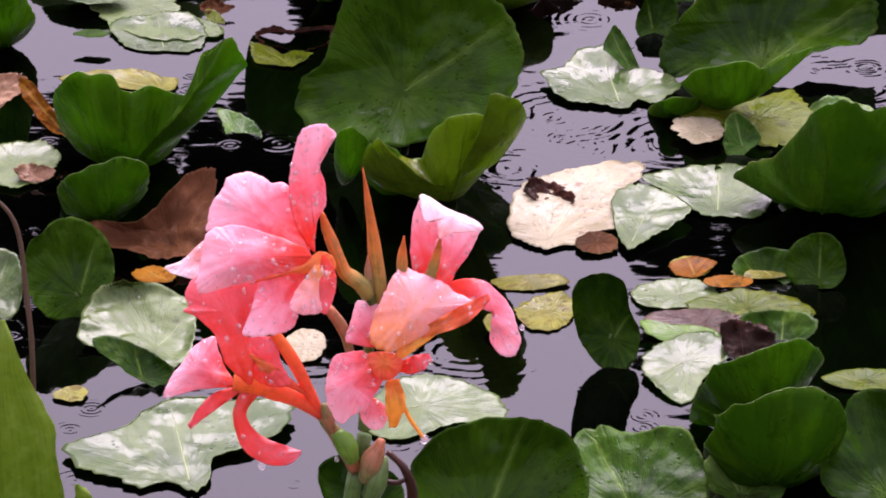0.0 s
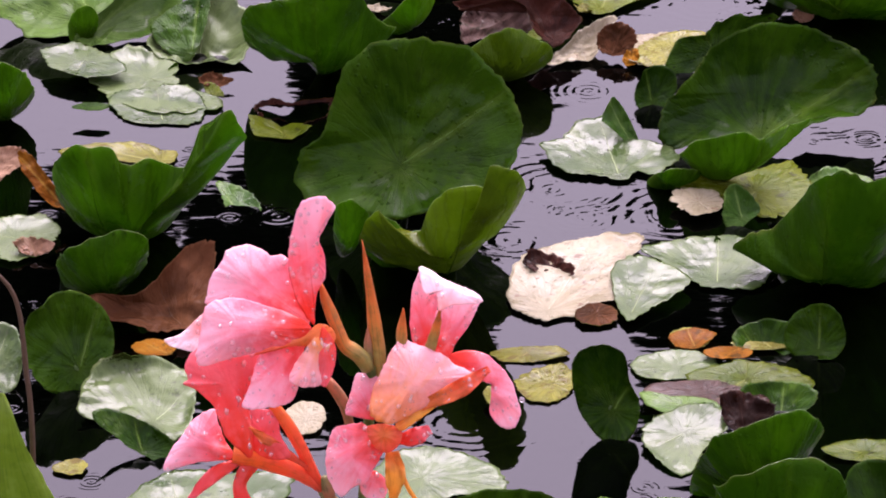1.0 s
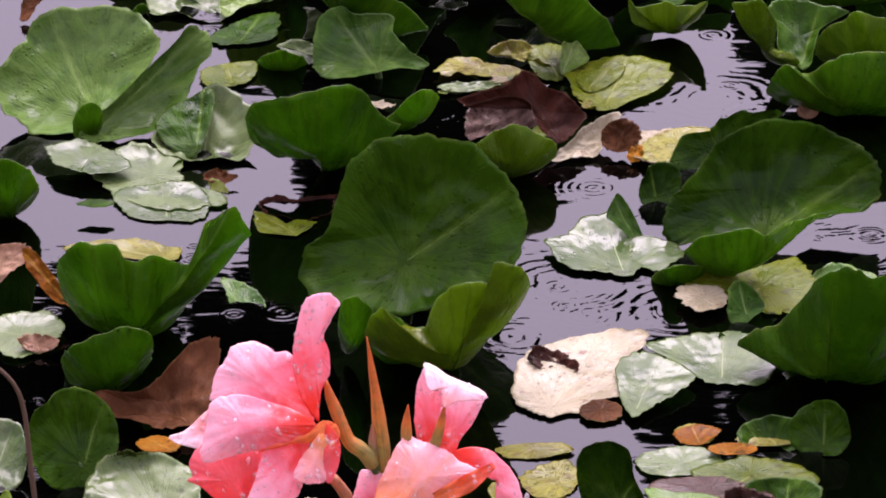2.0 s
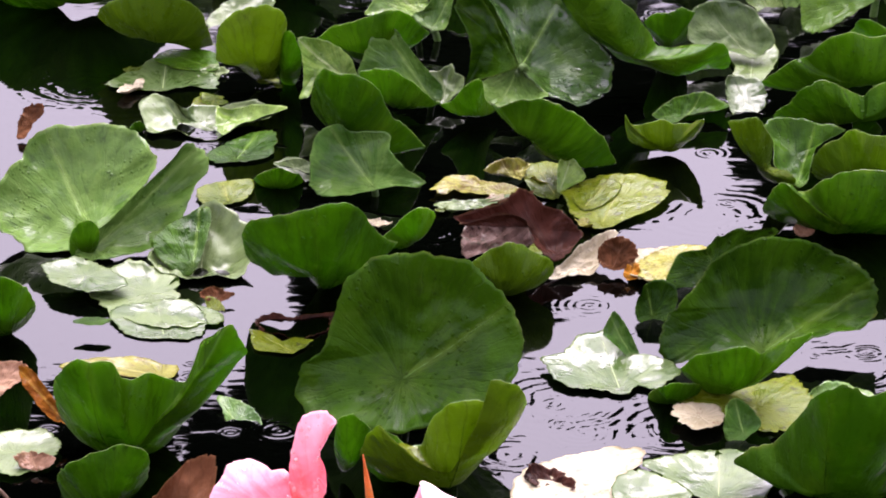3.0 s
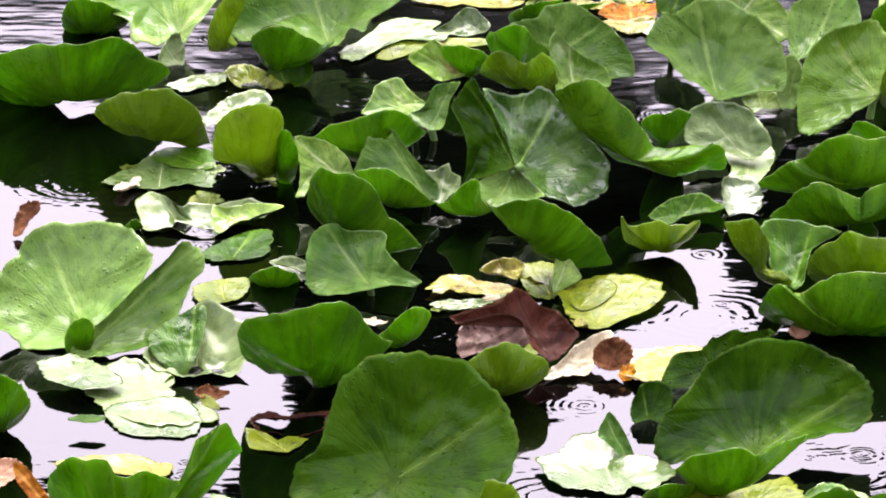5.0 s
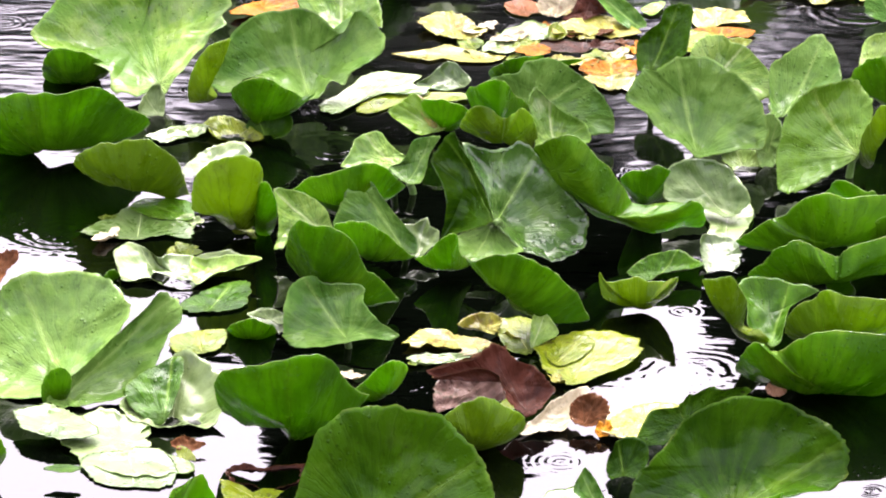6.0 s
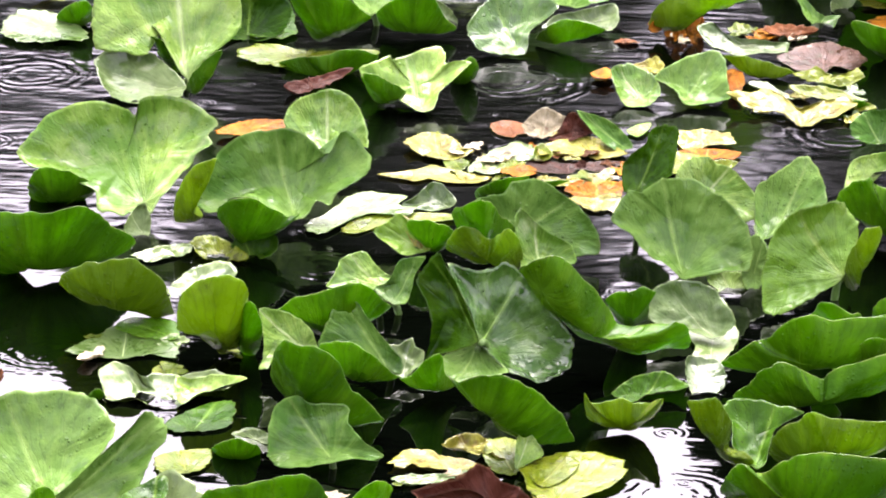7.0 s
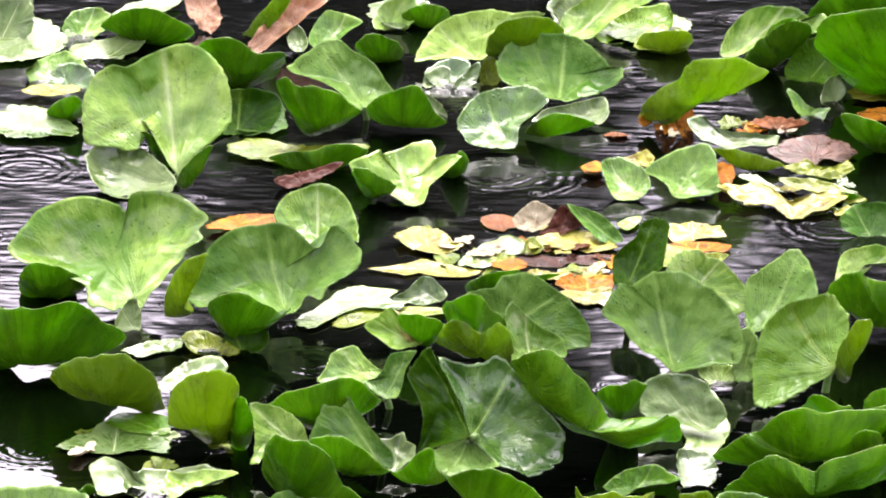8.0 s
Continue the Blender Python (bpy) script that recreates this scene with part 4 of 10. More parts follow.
# a leaf added where the water holds only a dark reflection
lily_leaf("green", "B", (-0.3379, 5.7259, 0.0331), 45, 180, 0.0547,
          (0.057, -0.004, -0.242, -0.184, 0.051, 0.061, 0.013, 0.072, -0.055, -0.065, 0.013, -0.019, 0.009, 0.021, -0.013, 0.004, 0.003, -0.012, 0.006, 0.008, -0.010, 0.004), cup=0.42, wave=(4, 0.056, 1.8), rib=(-0.1, -0.55, 120), fold=0.105, seed=89)
lily_leaf("green", "F", (0.1436, 6.6478, 0.0085), 70, -20, 0.0134,
          (0.015, -0.022, -0.107, -0.071, 0.122, -0.061, -0.005, 0.009, -0.027, -0.003, 0.005, -0.012, -0.010, -0.009, -0.007, 0.003, -0.005, 0.000, -0.021, -0.001, 0.003, 0.001), cup=0.288, wave=(3, 0.073, 4.36), rib=(-0.21, -0.55, 72), fold=0.209, seed=160)
lily_leaf("green", "B", (0.5469, 6.8807, 0.0165), 46, 195, 0.0430,
          (-0.026, -0.056, -0.313, 0.044, -0.054, -0.125, 0.005, -0.074, -0.005, 0.023, -0.006, 0.013, -0.008, 0.002, 0.005, 0.003, 0.004, 0.004, 0.001, -0.000, 0.002, -0.003), cup=0.513, wave=(3, 0.075, 0.62), rib=(-0.14, -0.55, 98), fold=0.095, seed=25)
lily_leaf("pale", "F", (-0.2484, 7.1872, 0.0073), 22, 0, 0.0294,
          (-0.048, 0.134, 0.151, 0.423, 0.116, -0.011, -0.101, 0.021, 0.019, 0.070, 0.052, 0.016, -0.013, -0.010, 0.007, 0.040, 0.027, 0.001, -0.005, -0.021, -0.010, 0.011), cup=0.119, wave=(5, 0.044, 5.9), rib=(-0.29, -0.55, 115), fold=0.036, seed=957)
lily_leaf("green", "B", (-0.4602, 7.1914, 0.0242), 50, 180, 0.0804,
          (0.041, 0.149, 0.422, -0.223, -0.097, -0.119, -0.104, 0.127, 0.001, -0.051, 0.005, 0.013, 0.006, -0.007, -0.003, 0.011, 0.012, -0.001, -0.012, 0.003, 0.006, 0.001), cup=0.394, wave=(3, 0.096, 3.94), rib=(-0.23, -0.55, 56), fold=0.165, seed=988)
lily_leaf("green", "B", (-0.4351, 7.4641, 0.0149), 47, 180, 0.0421,
          (-0.002, 0.008, -0.012, 0.020, -0.013, -0.114, -0.025, -0.018, -0.074, 0.054, 0.025, 0.012, 0.009, -0.002, 0.012, -0.006, -0.002, -0.003, -0.002, -0.004, -0.005, -0.002), cup=0.321, wave=(4, 0.084, 3.71), rib=(-0.19, -0.55, 124), fold=0.105, seed=124)
lily_leaf("pale", "F", (-0.3334, 7.3824, 0.0078), 48, 20, 0.0197,
          (-0.006, -0.032, -0.138, 0.177, -0.086, -0.030, 0.025, -0.019, 0.024, -0.019, 0.005, 0.019, -0.005, 0.006, -0.002, -0.001, 0.003, -0.004, 0.009, -0.003, -0.002, 0.004), cup=0.285, wave=(3, 0.074, 5.74), rib=(0.28, -0.55, 111), fold=0.195, seed=504)
lily_leaf("green", "B", (-0.0406, 7.9320, 0.0061), 47, 180, 0.0190,
          (0.009, 0.013, -0.079, 0.425, 0.035, -0.015, 0.022, 0.007, 0.006, -0.009, 0.004, -0.002, 0.007, -0.002, 0.002, -0.004, -0.002, 0.001, 0.002, 0.001, -0.001, -0.000), cup=0.454, wave=(3, 0.088, 0.24), rib=(0.07, -0.55, 117), fold=0.116, seed=302)
lily_leaf("green", "B", (0.0783, 7.9725, 0.0090), 47, 200, 0.0225,
          (-0.016, -0.033, -0.245, -0.028, -0.027, -0.078, 0.054, 0.048, 0.017, 0.036, -0.018, -0.000, 0.004, -0.012, 0.005, -0.006, -0.004, 0.005, -0.008, 0.005, 0.000, -0.001), cup=0.472, wave=(3, 0.061, 4.23), rib=(0.12, -0.55, 111), fold=0.155, seed=464)
lily_leaf("orange", "P", (0.4318, 8.0047, 0.0065), 4, 0, 0.0182,
          (-0.022, 0.001, -0.332, -0.028, -0.031, -0.001, 0.066, 0.010, 0.025, 0.006, -0.027, -0.033, -0.005, -0.002, 0.007, 0.011, 0.001, 0.003, -0.005, 0.009, -0.002, -0.001), cup=0.015, wave=(3, 0.007, 2.41), rib=(-0.08, 0.19, 53), fold=0.01, seed=961)
lily_leaf("orange", "P", (0.2585, 8.0124, 0.0060), 4, 0, 0.0172,
          (-0.016, -0.014, -0.222, 0.054, -0.046, -0.022, 0.042, -0.035, 0.020, -0.003, -0.001, 0.019, -0.003, -0.013, 0.003, -0.002, -0.006, -0.002, -0.015, 0.004, -0.000, 0.001), cup=0.016, wave=(5, 0.014, 3.03), rib=(-0.01, 0.06, 360), fold=0.01, seed=711)
lily_leaf("olive", "P", (-0.1469, 8.0633, 0.0072), 4, 0, 0.0474,
          (-0.107, -0.163, 0.514, -0.153, 0.116, 0.066, 0.060, -0.035, 0.089, 0.007, 0.083, 0.048, 0.019, 0.029, 0.027, 0.030, 0.007, 0.042, -0.018, 0.025, -0.020, 0.016), cup=0.014, wave=(5, 0.011, 5.86), rib=(-0.19, -0.04, 217), fold=0.01, seed=189)
lily_leaf("dark", "D", (-0.1248, 7.9478, 0.0060), 20, 10, 0.0201,
          (-0.012, 0.160, 0.503, 0.376, -0.021, -0.135, 0.003, 0.221, 0.044, 0.091, -0.045, 0.059, 0.000, 0.039, -0.032, 0.010, -0.012, 0.015, -0.014, -0.009, -0.018, 0.002), cup=0.093, wave=(4, 0.07, 4.91), rib=(-0.17, -0.55, 92), fold=0.15, seed=760)
lily_leaf("green", "B", (-0.3226, 7.9814, 0.0277), 47, 165, 0.0192,
          (-0.039, -0.016, -0.580, 0.103, 0.012, -0.012, 0.245, -0.133, 0.039, -0.000, -0.060, 0.077, 0.006, 0.016, 0.045, -0.019, 0.019, 0.010, -0.011, 0.046, -0.005, 0.028), cup=0.455, wave=(3, 0.044, 2.35), rib=(-0.21, -0.55, 87), fold=0.101, seed=551)
lily_leaf("pale", "P", (-0.4980, 8.1644, 0.0071), 3, 0, 0.0587,
          (-0.014, -0.004, -0.033, -0.092, 0.047, -0.097, -0.041, -0.015, -0.023, -0.001, -0.006, 0.004, -0.006, 0.003, -0.001, 0.010, 0.011, -0.001, -0.003, 0.004, 0.003, 0.003), cup=0.019, wave=(3, 0.014, 2.0), rib=(0.08, 0.18, 16), fold=0.01, seed=849)
lily_leaf("green", "B", (-0.4524, 8.1833, 0.0111), 46, 180, 0.0283,
          (-0.005, -0.047, -0.161, -0.197, 0.074, -0.070, 0.022, 0.068, -0.012, 0.007, 0.008, -0.016, 0.007, 0.004, -0.007, 0.005, -0.001, -0.004, 0.004, 0.000, -0.001, 0.002), cup=0.387, wave=(3, 0.064, 5.21), rib=(-0.24, -0.55, 92), fold=0.09, seed=282)
lily_leaf("sage", "F", (-0.4751, 8.3995, 0.0046), 24, 0, 0.0394,
          (0.013, 0.016, 0.103, 0.059, -0.031, -0.092, -0.019, 0.003, -0.021, -0.047, -0.014, 0.020, 0.003, 0.004, -0.003, 0.010, 0.008, 0.000, -0.002, -0.001, 0.003, -0.001), cup=0.122, wave=(4, 0.051, 2.16), rib=(-0.21, -0.55, 57), fold=0.036, seed=540)
lily_leaf("pale", "P", (-0.5336, 8.5362, 0.0107), 4, 0, 0.0718,
          (0.033, -0.008, -0.211, 0.034, 0.080, -0.040, 0.030, -0.017, -0.034, 0.026, 0.003, 0.005, 0.009, -0.007, -0.000, 0.009, 0.002, 0.002, 0.007, -0.001, 0.003, 0.000), cup=0.013, wave=(4, 0.015, 4.47), rib=(0.03, 0.1, 165), fold=0.01, seed=76)
lily_leaf("pale", "F", (-0.4095, 8.5129, 0.0051), 14, 0, 0.0396,
          (-0.011, -0.055, 0.151, 0.318, -0.052, 0.068, -0.061, 0.022, -0.056, -0.004, 0.064, -0.014, -0.016, -0.008, 0.019, 0.009, -0.006, 0.004, 0.007, -0.001, -0.006, 0.003), cup=0.035, wave=(5, 0.035, 0.21), rib=(-0.02, -0.55, 58), fold=0.044, seed=809)
lily_leaf("green", "B", (-0.2267, 8.3121, 0.0326), 47, 170, 0.0588,
          (0.003, -0.019, -0.025, 0.106, -0.186, 0.058, 0.073, -0.006, 0.075, 0.053, -0.019, -0.033, 0.013, 0.006, -0.016, 0.011, 0.012, -0.006, -0.000, 0.009, -0.004, -0.009), cup=0.346, wave=(4, 0.078, 0.49), rib=(-0.06, -0.55, 76), fold=0.14, seed=619)
lily_leaf("pink", "D", (-0.2789, 8.6360, 0.0227), 45, -20, 0.0281,
          (-0.011, 0.017, -0.032, -0.303, -0.034, -0.023, -0.037, -0.013, -0.002, 0.042, -0.015, 0.004, 0.006, 0.006, 0.005, 0.001, 0.002, -0.005, -0.002, 0.000, -0.005, 0.007), cup=0.108, wave=(4, 0.107, 5.35), rib=(0.01, -0.55, 82), fold=0.15, seed=301)
lily_leaf("green", "B", (-0.3553, 8.5305, 0.0174), 47, 180, 0.0494,
          (0.001, 0.035, 0.114, 0.244, 0.064, -0.078, 0.072, -0.002, 0.041, -0.024, 0.001, -0.009, 0.019, -0.007, 0.003, -0.012, 0.006, 0.000, 0.003, -0.007, -0.001, 0.000), cup=0.31, wave=(3, 0.057, 0.62), rib=(0.27, -0.55, 67), fold=0.105, seed=238)
lily_leaf("green", "P", (-0.1906, 8.2124, 0.0067), 2, 0, 0.0498,
          (-0.014, -0.004, -0.331, -0.058, -0.019, -0.016, 0.014, 0.028, 0.007, 0.001, -0.004, 0.000, 0.003, -0.004, 0.002, -0.004, 0.003, 0.007, 0.023, 0.001, -0.006, -0.001), cup=0.017, wave=(4, 0.007, 1.72), rib=(-0.18, -0.06, 272), fold=0.01, seed=962)
lily_leaf("green", "B", (0.6340, 8.0836, 0.0224), 46, 170, 0.0383,
          (-0.028, 0.009, -0.112, 0.271, 0.031, 0.054, -0.015, 0.053, -0.036, -0.010, 0.077, -0.052, 0.034, -0.006, 0.006, 0.012, -0.005, 0.021, -0.004, 0.006, -0.005, -0.003), cup=0.374, wave=(5, 0.086, 1.16), rib=(-0.11, -0.55, 95), fold=0.091, seed=474)
lily_leaf("yellow", "P", (0.6607, 8.3618, 0.0083), 5, 0, 0.0368,
          (0.008, -0.001, -0.030, 0.098, -0.001, -0.040, -0.013, 0.027, 0.007, 0.001, -0.008, -0.004, 0.001, 0.000, -0.006, -0.002, -0.002, 0.002, 0.001, 0.008, 0.002, 0.001), cup=0.017, wave=(3, 0.016, 5.95), rib=(-0.05, -0.17, 241), fold=0.01, seed=616)
lily_leaf("sage", "F", (0.5614, 8.2762, 0.0026), 30, 0, 0.0189,
          (-0.035, -0.254, 0.282, -0.523, 0.172, 0.127, -0.052, 0.104, 0.068, -0.015, 0.050, 0.052, -0.007, 0.008, 0.025, 0.029, -0.009, 0.057, -0.035, -0.005, 0.001, 0.005), cup=0.141, wave=(3, 0.08, 4.59), rib=(-0.01, -0.55, 61), fold=0.305, seed=573)
lily_leaf("green", "B", (0.6721, 8.6428, 0.0216), 50, 180, 0.0692,
          (0.002, 0.068, 0.209, -0.086, -0.083, -0.152, -0.045, -0.015, 0.078, -0.011, -0.029, -0.022, -0.012, 0.004, 0.002, -0.001, -0.009, 0.006, 0.002, 0.008, 0.001, 0.000), cup=0.33, wave=(4, 0.082, 6.08), rib=(-0.03, -0.55, 87), fold=0.116, seed=287)
lily_leaf("pale", "P", (0.3485, 8.6398, 0.0091), 4, 0, 0.0637,
          (0.006, -0.004, 0.053, 0.021, -0.058, 0.008, 0.016, -0.014, -0.006, -0.010, 0.003, -0.002, 0.000, -0.000, -0.005, -0.006, -0.001, -0.001, 0.012, 0.004, 0.004, 0.002), cup=0.015, wave=(3, 0.016, 0.83), rib=(0.04, 0.07, 353), fold=0.01, seed=570)
lily_leaf("pale", "F", (0.2526, 8.7308, 0.0084), 25, 0, 0.0400,
          (-0.011, 0.000, 0.005, 0.104, 0.003, 0.052, 0.014, 0.036, -0.026, 0.002, -0.001, 0.003, -0.004, -0.008, 0.005, -0.008, -0.003, -0.001, -0.011, -0.001, 0.002, 0.003), cup=0.122, wave=(3, 0.065, 5.53), rib=(0.2, -0.55, 116), fold=0.052, seed=690)
lily_leaf("green", "B", (-0.0311, 8.4673, 0.0118), 47, 180, 0.0358,
          (0.005, 0.004, -0.063, 0.031, -0.027, -0.050, -0.059, 0.058, 0.024, 0.003, -0.008, -0.020, 0.000, 0.008, 0.002, -0.001, -0.004, 0.002, 0.003, 0.001, -0.001, -0.001), cup=0.394, wave=(3, 0.096, 3.94), rib=(-0.23, -0.55, 56), fold=0.165, seed=988)
lily_leaf("pale", "P", (-0.0046, 8.7005, 0.0082), 3, 0, 0.0465,
          (-0.029, 0.005, -0.215, 0.125, -0.062, 0.034, 0.055, -0.017, 0.020, -0.019, -0.013, 0.007, 0.004, 0.000, 0.003, 0.006, 0.007, -0.007, -0.002, 0.001, 0.003, 0.007), cup=0.014, wave=(3, 0.009, 0.34), rib=(-0.16, -0.17, 318), fold=0.01, seed=103)
lily_leaf("green", "B", (0.1156, 7.4977, 0.0169), 47, 180, 0.0226,
          (0.007, 0.266, 0.215, -0.589, -0.376, -0.041, 0.049, -0.033, -0.042, 0.066, 0.150, 0.032, -0.060, -0.024, 0.080, -0.042, -0.178, 0.036, 0.136, 0.062, -0.091, -0.081), cup=0.345, wave=(4, 0.077, 6.27), rib=(0.23, -0.55, 92), fold=0.151, seed=904)
lily_leaf("green", "F", (-0.3786, 6.2606, -0.0027), 10, 0, 0.0124,
          (0.002, 0.056, 0.421, 0.043, 0.003, -0.063, 0.081, 0.045, 0.008, -0.028, 0.046, -0.012, -0.003, -0.013, 0.015, 0.003, -0.006, -0.006, 0.011, 0.001, -0.002, -0.007), cup=0.021, wave=(5, 0.029, 1.18), rib=(0.09, -0.55, 93), fold=0.062, seed=340)
lily_leaf("green", "F", (-0.2974, 6.3475, 0.0021), 65, 35, 0.0075,
          (0.006, -0.020, 0.095, 0.396, -0.017, 0.001, -0.066, 0.057, -0.009, -0.019, -0.027, -0.012, 0.010, -0.008, 0.007, 0.000, 0.005, 0.005, -0.004, 0.013, -0.002, 0.005), cup=0.299, wave=(3, 0.069, 2.76), rib=(0.09, -0.55, 78), fold=0.177, seed=150)
lily_leaf("brown", "D", (-0.2478, 6.3096, 0.0077), 25, 0, 0.0127,
          (-0.027, 0.029, 0.273, -0.019, 0.028, -0.115, 0.072, -0.008, 0.039, 0.059, 0.034, 0.001, 0.015, 0.008, 0.017, -0.002, 0.018, 0.004, 0.009, 0.007, 0.006, 0.007), cup=0.085, wave=(4, 0.099, 4.99), rib=(0.07, -0.55, 62), fold=0.15, seed=362)
lily_leaf("olive", "F", (-0.2483, 6.2920, 0.0014), 22, 10, 0.0116,
          (0.029, -0.007, -0.280, -0.153, 0.046, 0.003, 0.003, 0.021, -0.023, -0.027, 0.007, -0.006, -0.002, 0.011, 0.005, -0.008, 0.003, -0.004, -0.005, 0.002, -0.005, -0.001), cup=0.086, wave=(3, 0.044, 1.83), rib=(-0.18, -0.55, 113), fold=0.057, seed=307)
lily_leaf("pink", "D", (0.3976, 6.4887, 0.0074), 30, 0, 0.0106,
          (-0.004, -0.001, 0.062, -0.104, 0.010, -0.028, 0.055, 0.024, -0.000, -0.012, 0.007, 0.001, -0.004, -0.008, 0.007, 0.010, 0.004, 0.004, -0.003, -0.010, 0.000, 0.006), cup=0.103, wave=(3, 0.115, 5.7), rib=(-0.07, -0.55, 70), fold=0.15, seed=83)
lily_leaf("pink", "D", (-0.4190, 5.8751, 0.0084), 30, 0, 0.0154,
          (-0.017, -0.008, 0.318, -0.110, 0.044, -0.005, -0.001, 0.002, 0.002, 0.003, -0.002, -0.004, 0.004, -0.004, -0.003, -0.003, -0.002, 0.004, 0.002, 0.002, 0.004, 0.001), cup=0.129, wave=(3, 0.081, 3.83), rib=(0.15, -0.55, 107), fold=0.15, seed=631)
lily_leaf("brown", "D", (-0.4791, 6.8082, 0.0176), 40, 0, 0.0144,
          (-0.065, 0.105, -0.289, 0.370, 0.078, 0.119, -0.003, -0.018, -0.068, 0.030, -0.013, 0.035, 0.005, 0.013, -0.011, -0.005, -0.017, -0.006, -0.009, 0.002, -0.007, 0.010), cup=0.133, wave=(3, 0.139, 5.33), rib=(-0.05, -0.55, 116), fold=0.15, seed=735)
lily_leaf("orange", "P", (-0.1994, 7.7643, 0.0076), 3, 0, 0.0348,
          (-0.010, -0.012, 0.178, 0.221, 0.009, 0.033, -0.019, 0.048, -0.024, -0.029, -0.019, 0.003, -0.002, -0.011, 0.001, -0.002, 0.009, 0.001, 0.001, -0.008, 0.004, 0.003), cup=0.013, wave=(4, 0.014, 2.43), rib=(-0.15, -0.01, 34), fold=0.01, seed=851)
lily_leaf("beige", "P", (0.2417, 6.3965, 0.0072), 1, 0, 0.0451,
          (-0.011, 0.003, -0.067, 0.134, -0.001, 0.051, -0.034, -0.023, -0.005, -0.015, -0.008, 0.003, 0.003, -0.001, 0.007, -0.003, 0.007, 0.004, -0.002, -0.003, 0.005, -0.002), cup=0.015, wave=(5, 0.015, 4.21), rib=(0.01, 0.09, 219), fold=0.01, seed=249)
lily_leaf("pale", "F", (-0.5619, 8.6253, 0.0234), 45, 10, 0.0452,
          (-0.020, 0.006, -0.152, 0.040, -0.057, 0.044, -0.015, 0.009, 0.016, -0.034, 0.003, -0.002, -0.002, 0.001, 0.003, -0.000, -0.004, -0.001, 0.008, -0.002, 0.001, 0.008), cup=0.269, wave=(4, 0.108, 0.81), rib=(-0.15, -0.55, 73), fold=0.265, seed=666)
lily_leaf("pale", "P", (-0.3628, 8.7087, 0.0083), 3, 0, 0.0378,
          (0.016, -0.003, 0.015, 0.330, -0.012, -0.024, -0.103, 0.006, 0.011, 0.010, -0.005, -0.039, 0.013, 0.006, 0.022, -0.007, -0.003, 0.003, 0.001, 0.006, 0.001, -0.005), cup=0.015, wave=(3, 0.009, 3.83), rib=(0.18, 0.12, 88), fold=0.01, seed=50)
lily_leaf("light", "F", (0.3113, 8.7845, 0.0068), 40, 0, 0.0401,
          (-0.012, -0.007, 0.379, 0.041, 0.024, 0.001, 0.040, 0.095, -0.010, 0.011, -0.005, 0.031, -0.003, 0.003, 0.001, 0.006, -0.007, -0.004, 0.002, 0.004, -0.005, -0.008), cup=0.284, wave=(3, 0.108, 4.45), rib=(0.17, -0.55, 114), fold=0.14, seed=463)
lily_leaf("green", "B", (0.3027, 5.1424, 0.0374), 46, 180, 0.0813,
          (-0.012, 0.003, -0.249, -0.012, 0.011, -0.042, -0.076, -0.028, -0.006, 0.031, 0.075, 0.015, 0.007, -0.021, -0.014, -0.041, -0.013, -0.006, 0.015, 0.011, -0.001, -0.007), cup=0.471, wave=(5, 0.094, 5.6), rib=(0.08, -0.55, 96), fold=0.099, seed=443)
lily_leaf("green", "F", (0.3165, 5.6519, 0.0037), 30, 0, 0.0270,
          (0.000, 0.009, 0.215, -0.022, -0.005, -0.021, -0.025, -0.014, -0.005, 0.003, 0.001, -0.002, -0.001, -0.004, -0.002, 0.003, -0.003, 0.004, 0.002, -0.007, -0.000, -0.005), cup=0.14, wave=(3, 0.039, 2.41), rib=(-0.12, -0.55, 123), fold=0.234, seed=961)
lily_leaf("green", "B", (0.5921, 7.8941, 0.0018), 45, 180, 0.0166,
          (-0.002, 0.007, 0.045, -0.002, 0.045, -0.181, 0.006, 0.001, -0.031, 0.100, 0.017, -0.001, 0.001, -0.002, -0.004, -0.002, -0.001, 0.005, 0.004, 0.000, -0.001, -0.001), cup=0.361, wave=(4, 0.094, 4.38), rib=(-0.04, -0.55, 98), fold=0.152, seed=341)
lily_leaf("orange", "F", (0.3641, 8.2060, 0.0074), 60, 0, 0.0164,
          (0.008, -0.009, -0.059, 0.078, -0.041, -0.085, -0.020, 0.012, 0.017, 0.003, -0.009, 0.001, -0.005, 0.006, -0.003, 0.004, 0.011, 0.011, -0.000, -0.002, 0.004, 0.004), cup=0.236, wave=(3, 0.059, 5.13), rib=(-0.25, -0.55, 66), fold=0.173, seed=602)
lily_leaf("orange", "F", (0.3919, 8.2040, 0.0102), 65, 10, 0.0120,
          (-0.010, -0.013, -0.344, 0.141, -0.023, -0.019, 0.033, -0.048, 0.002, -0.003, -0.008, 0.009, -0.008, 0.003, -0.007, 0.001, -0.003, -0.002, 0.009, -0.005, -0.001, 0.004), cup=0.281, wave=(4, 0.108, 1.19), rib=(0.17, -0.55, 117), fold=0.13, seed=916)
lily_leaf("light", "F", (0.3908, 7.2259, 0.0034), 30, 15, 0.0219,
          (0.006, -0.001, 0.082, 0.008, -0.024, -0.000, 0.023, -0.062, -0.019, 0.010, 0.000, -0.014, -0.010, 0.009, 0.004, 0.000, 0.007, -0.003, -0.005, 0.005, -0.003, -0.000), cup=0.129, wave=(3, 0.089, 1.01), rib=(0.05, -0.55, 97), fold=0.133, seed=661)
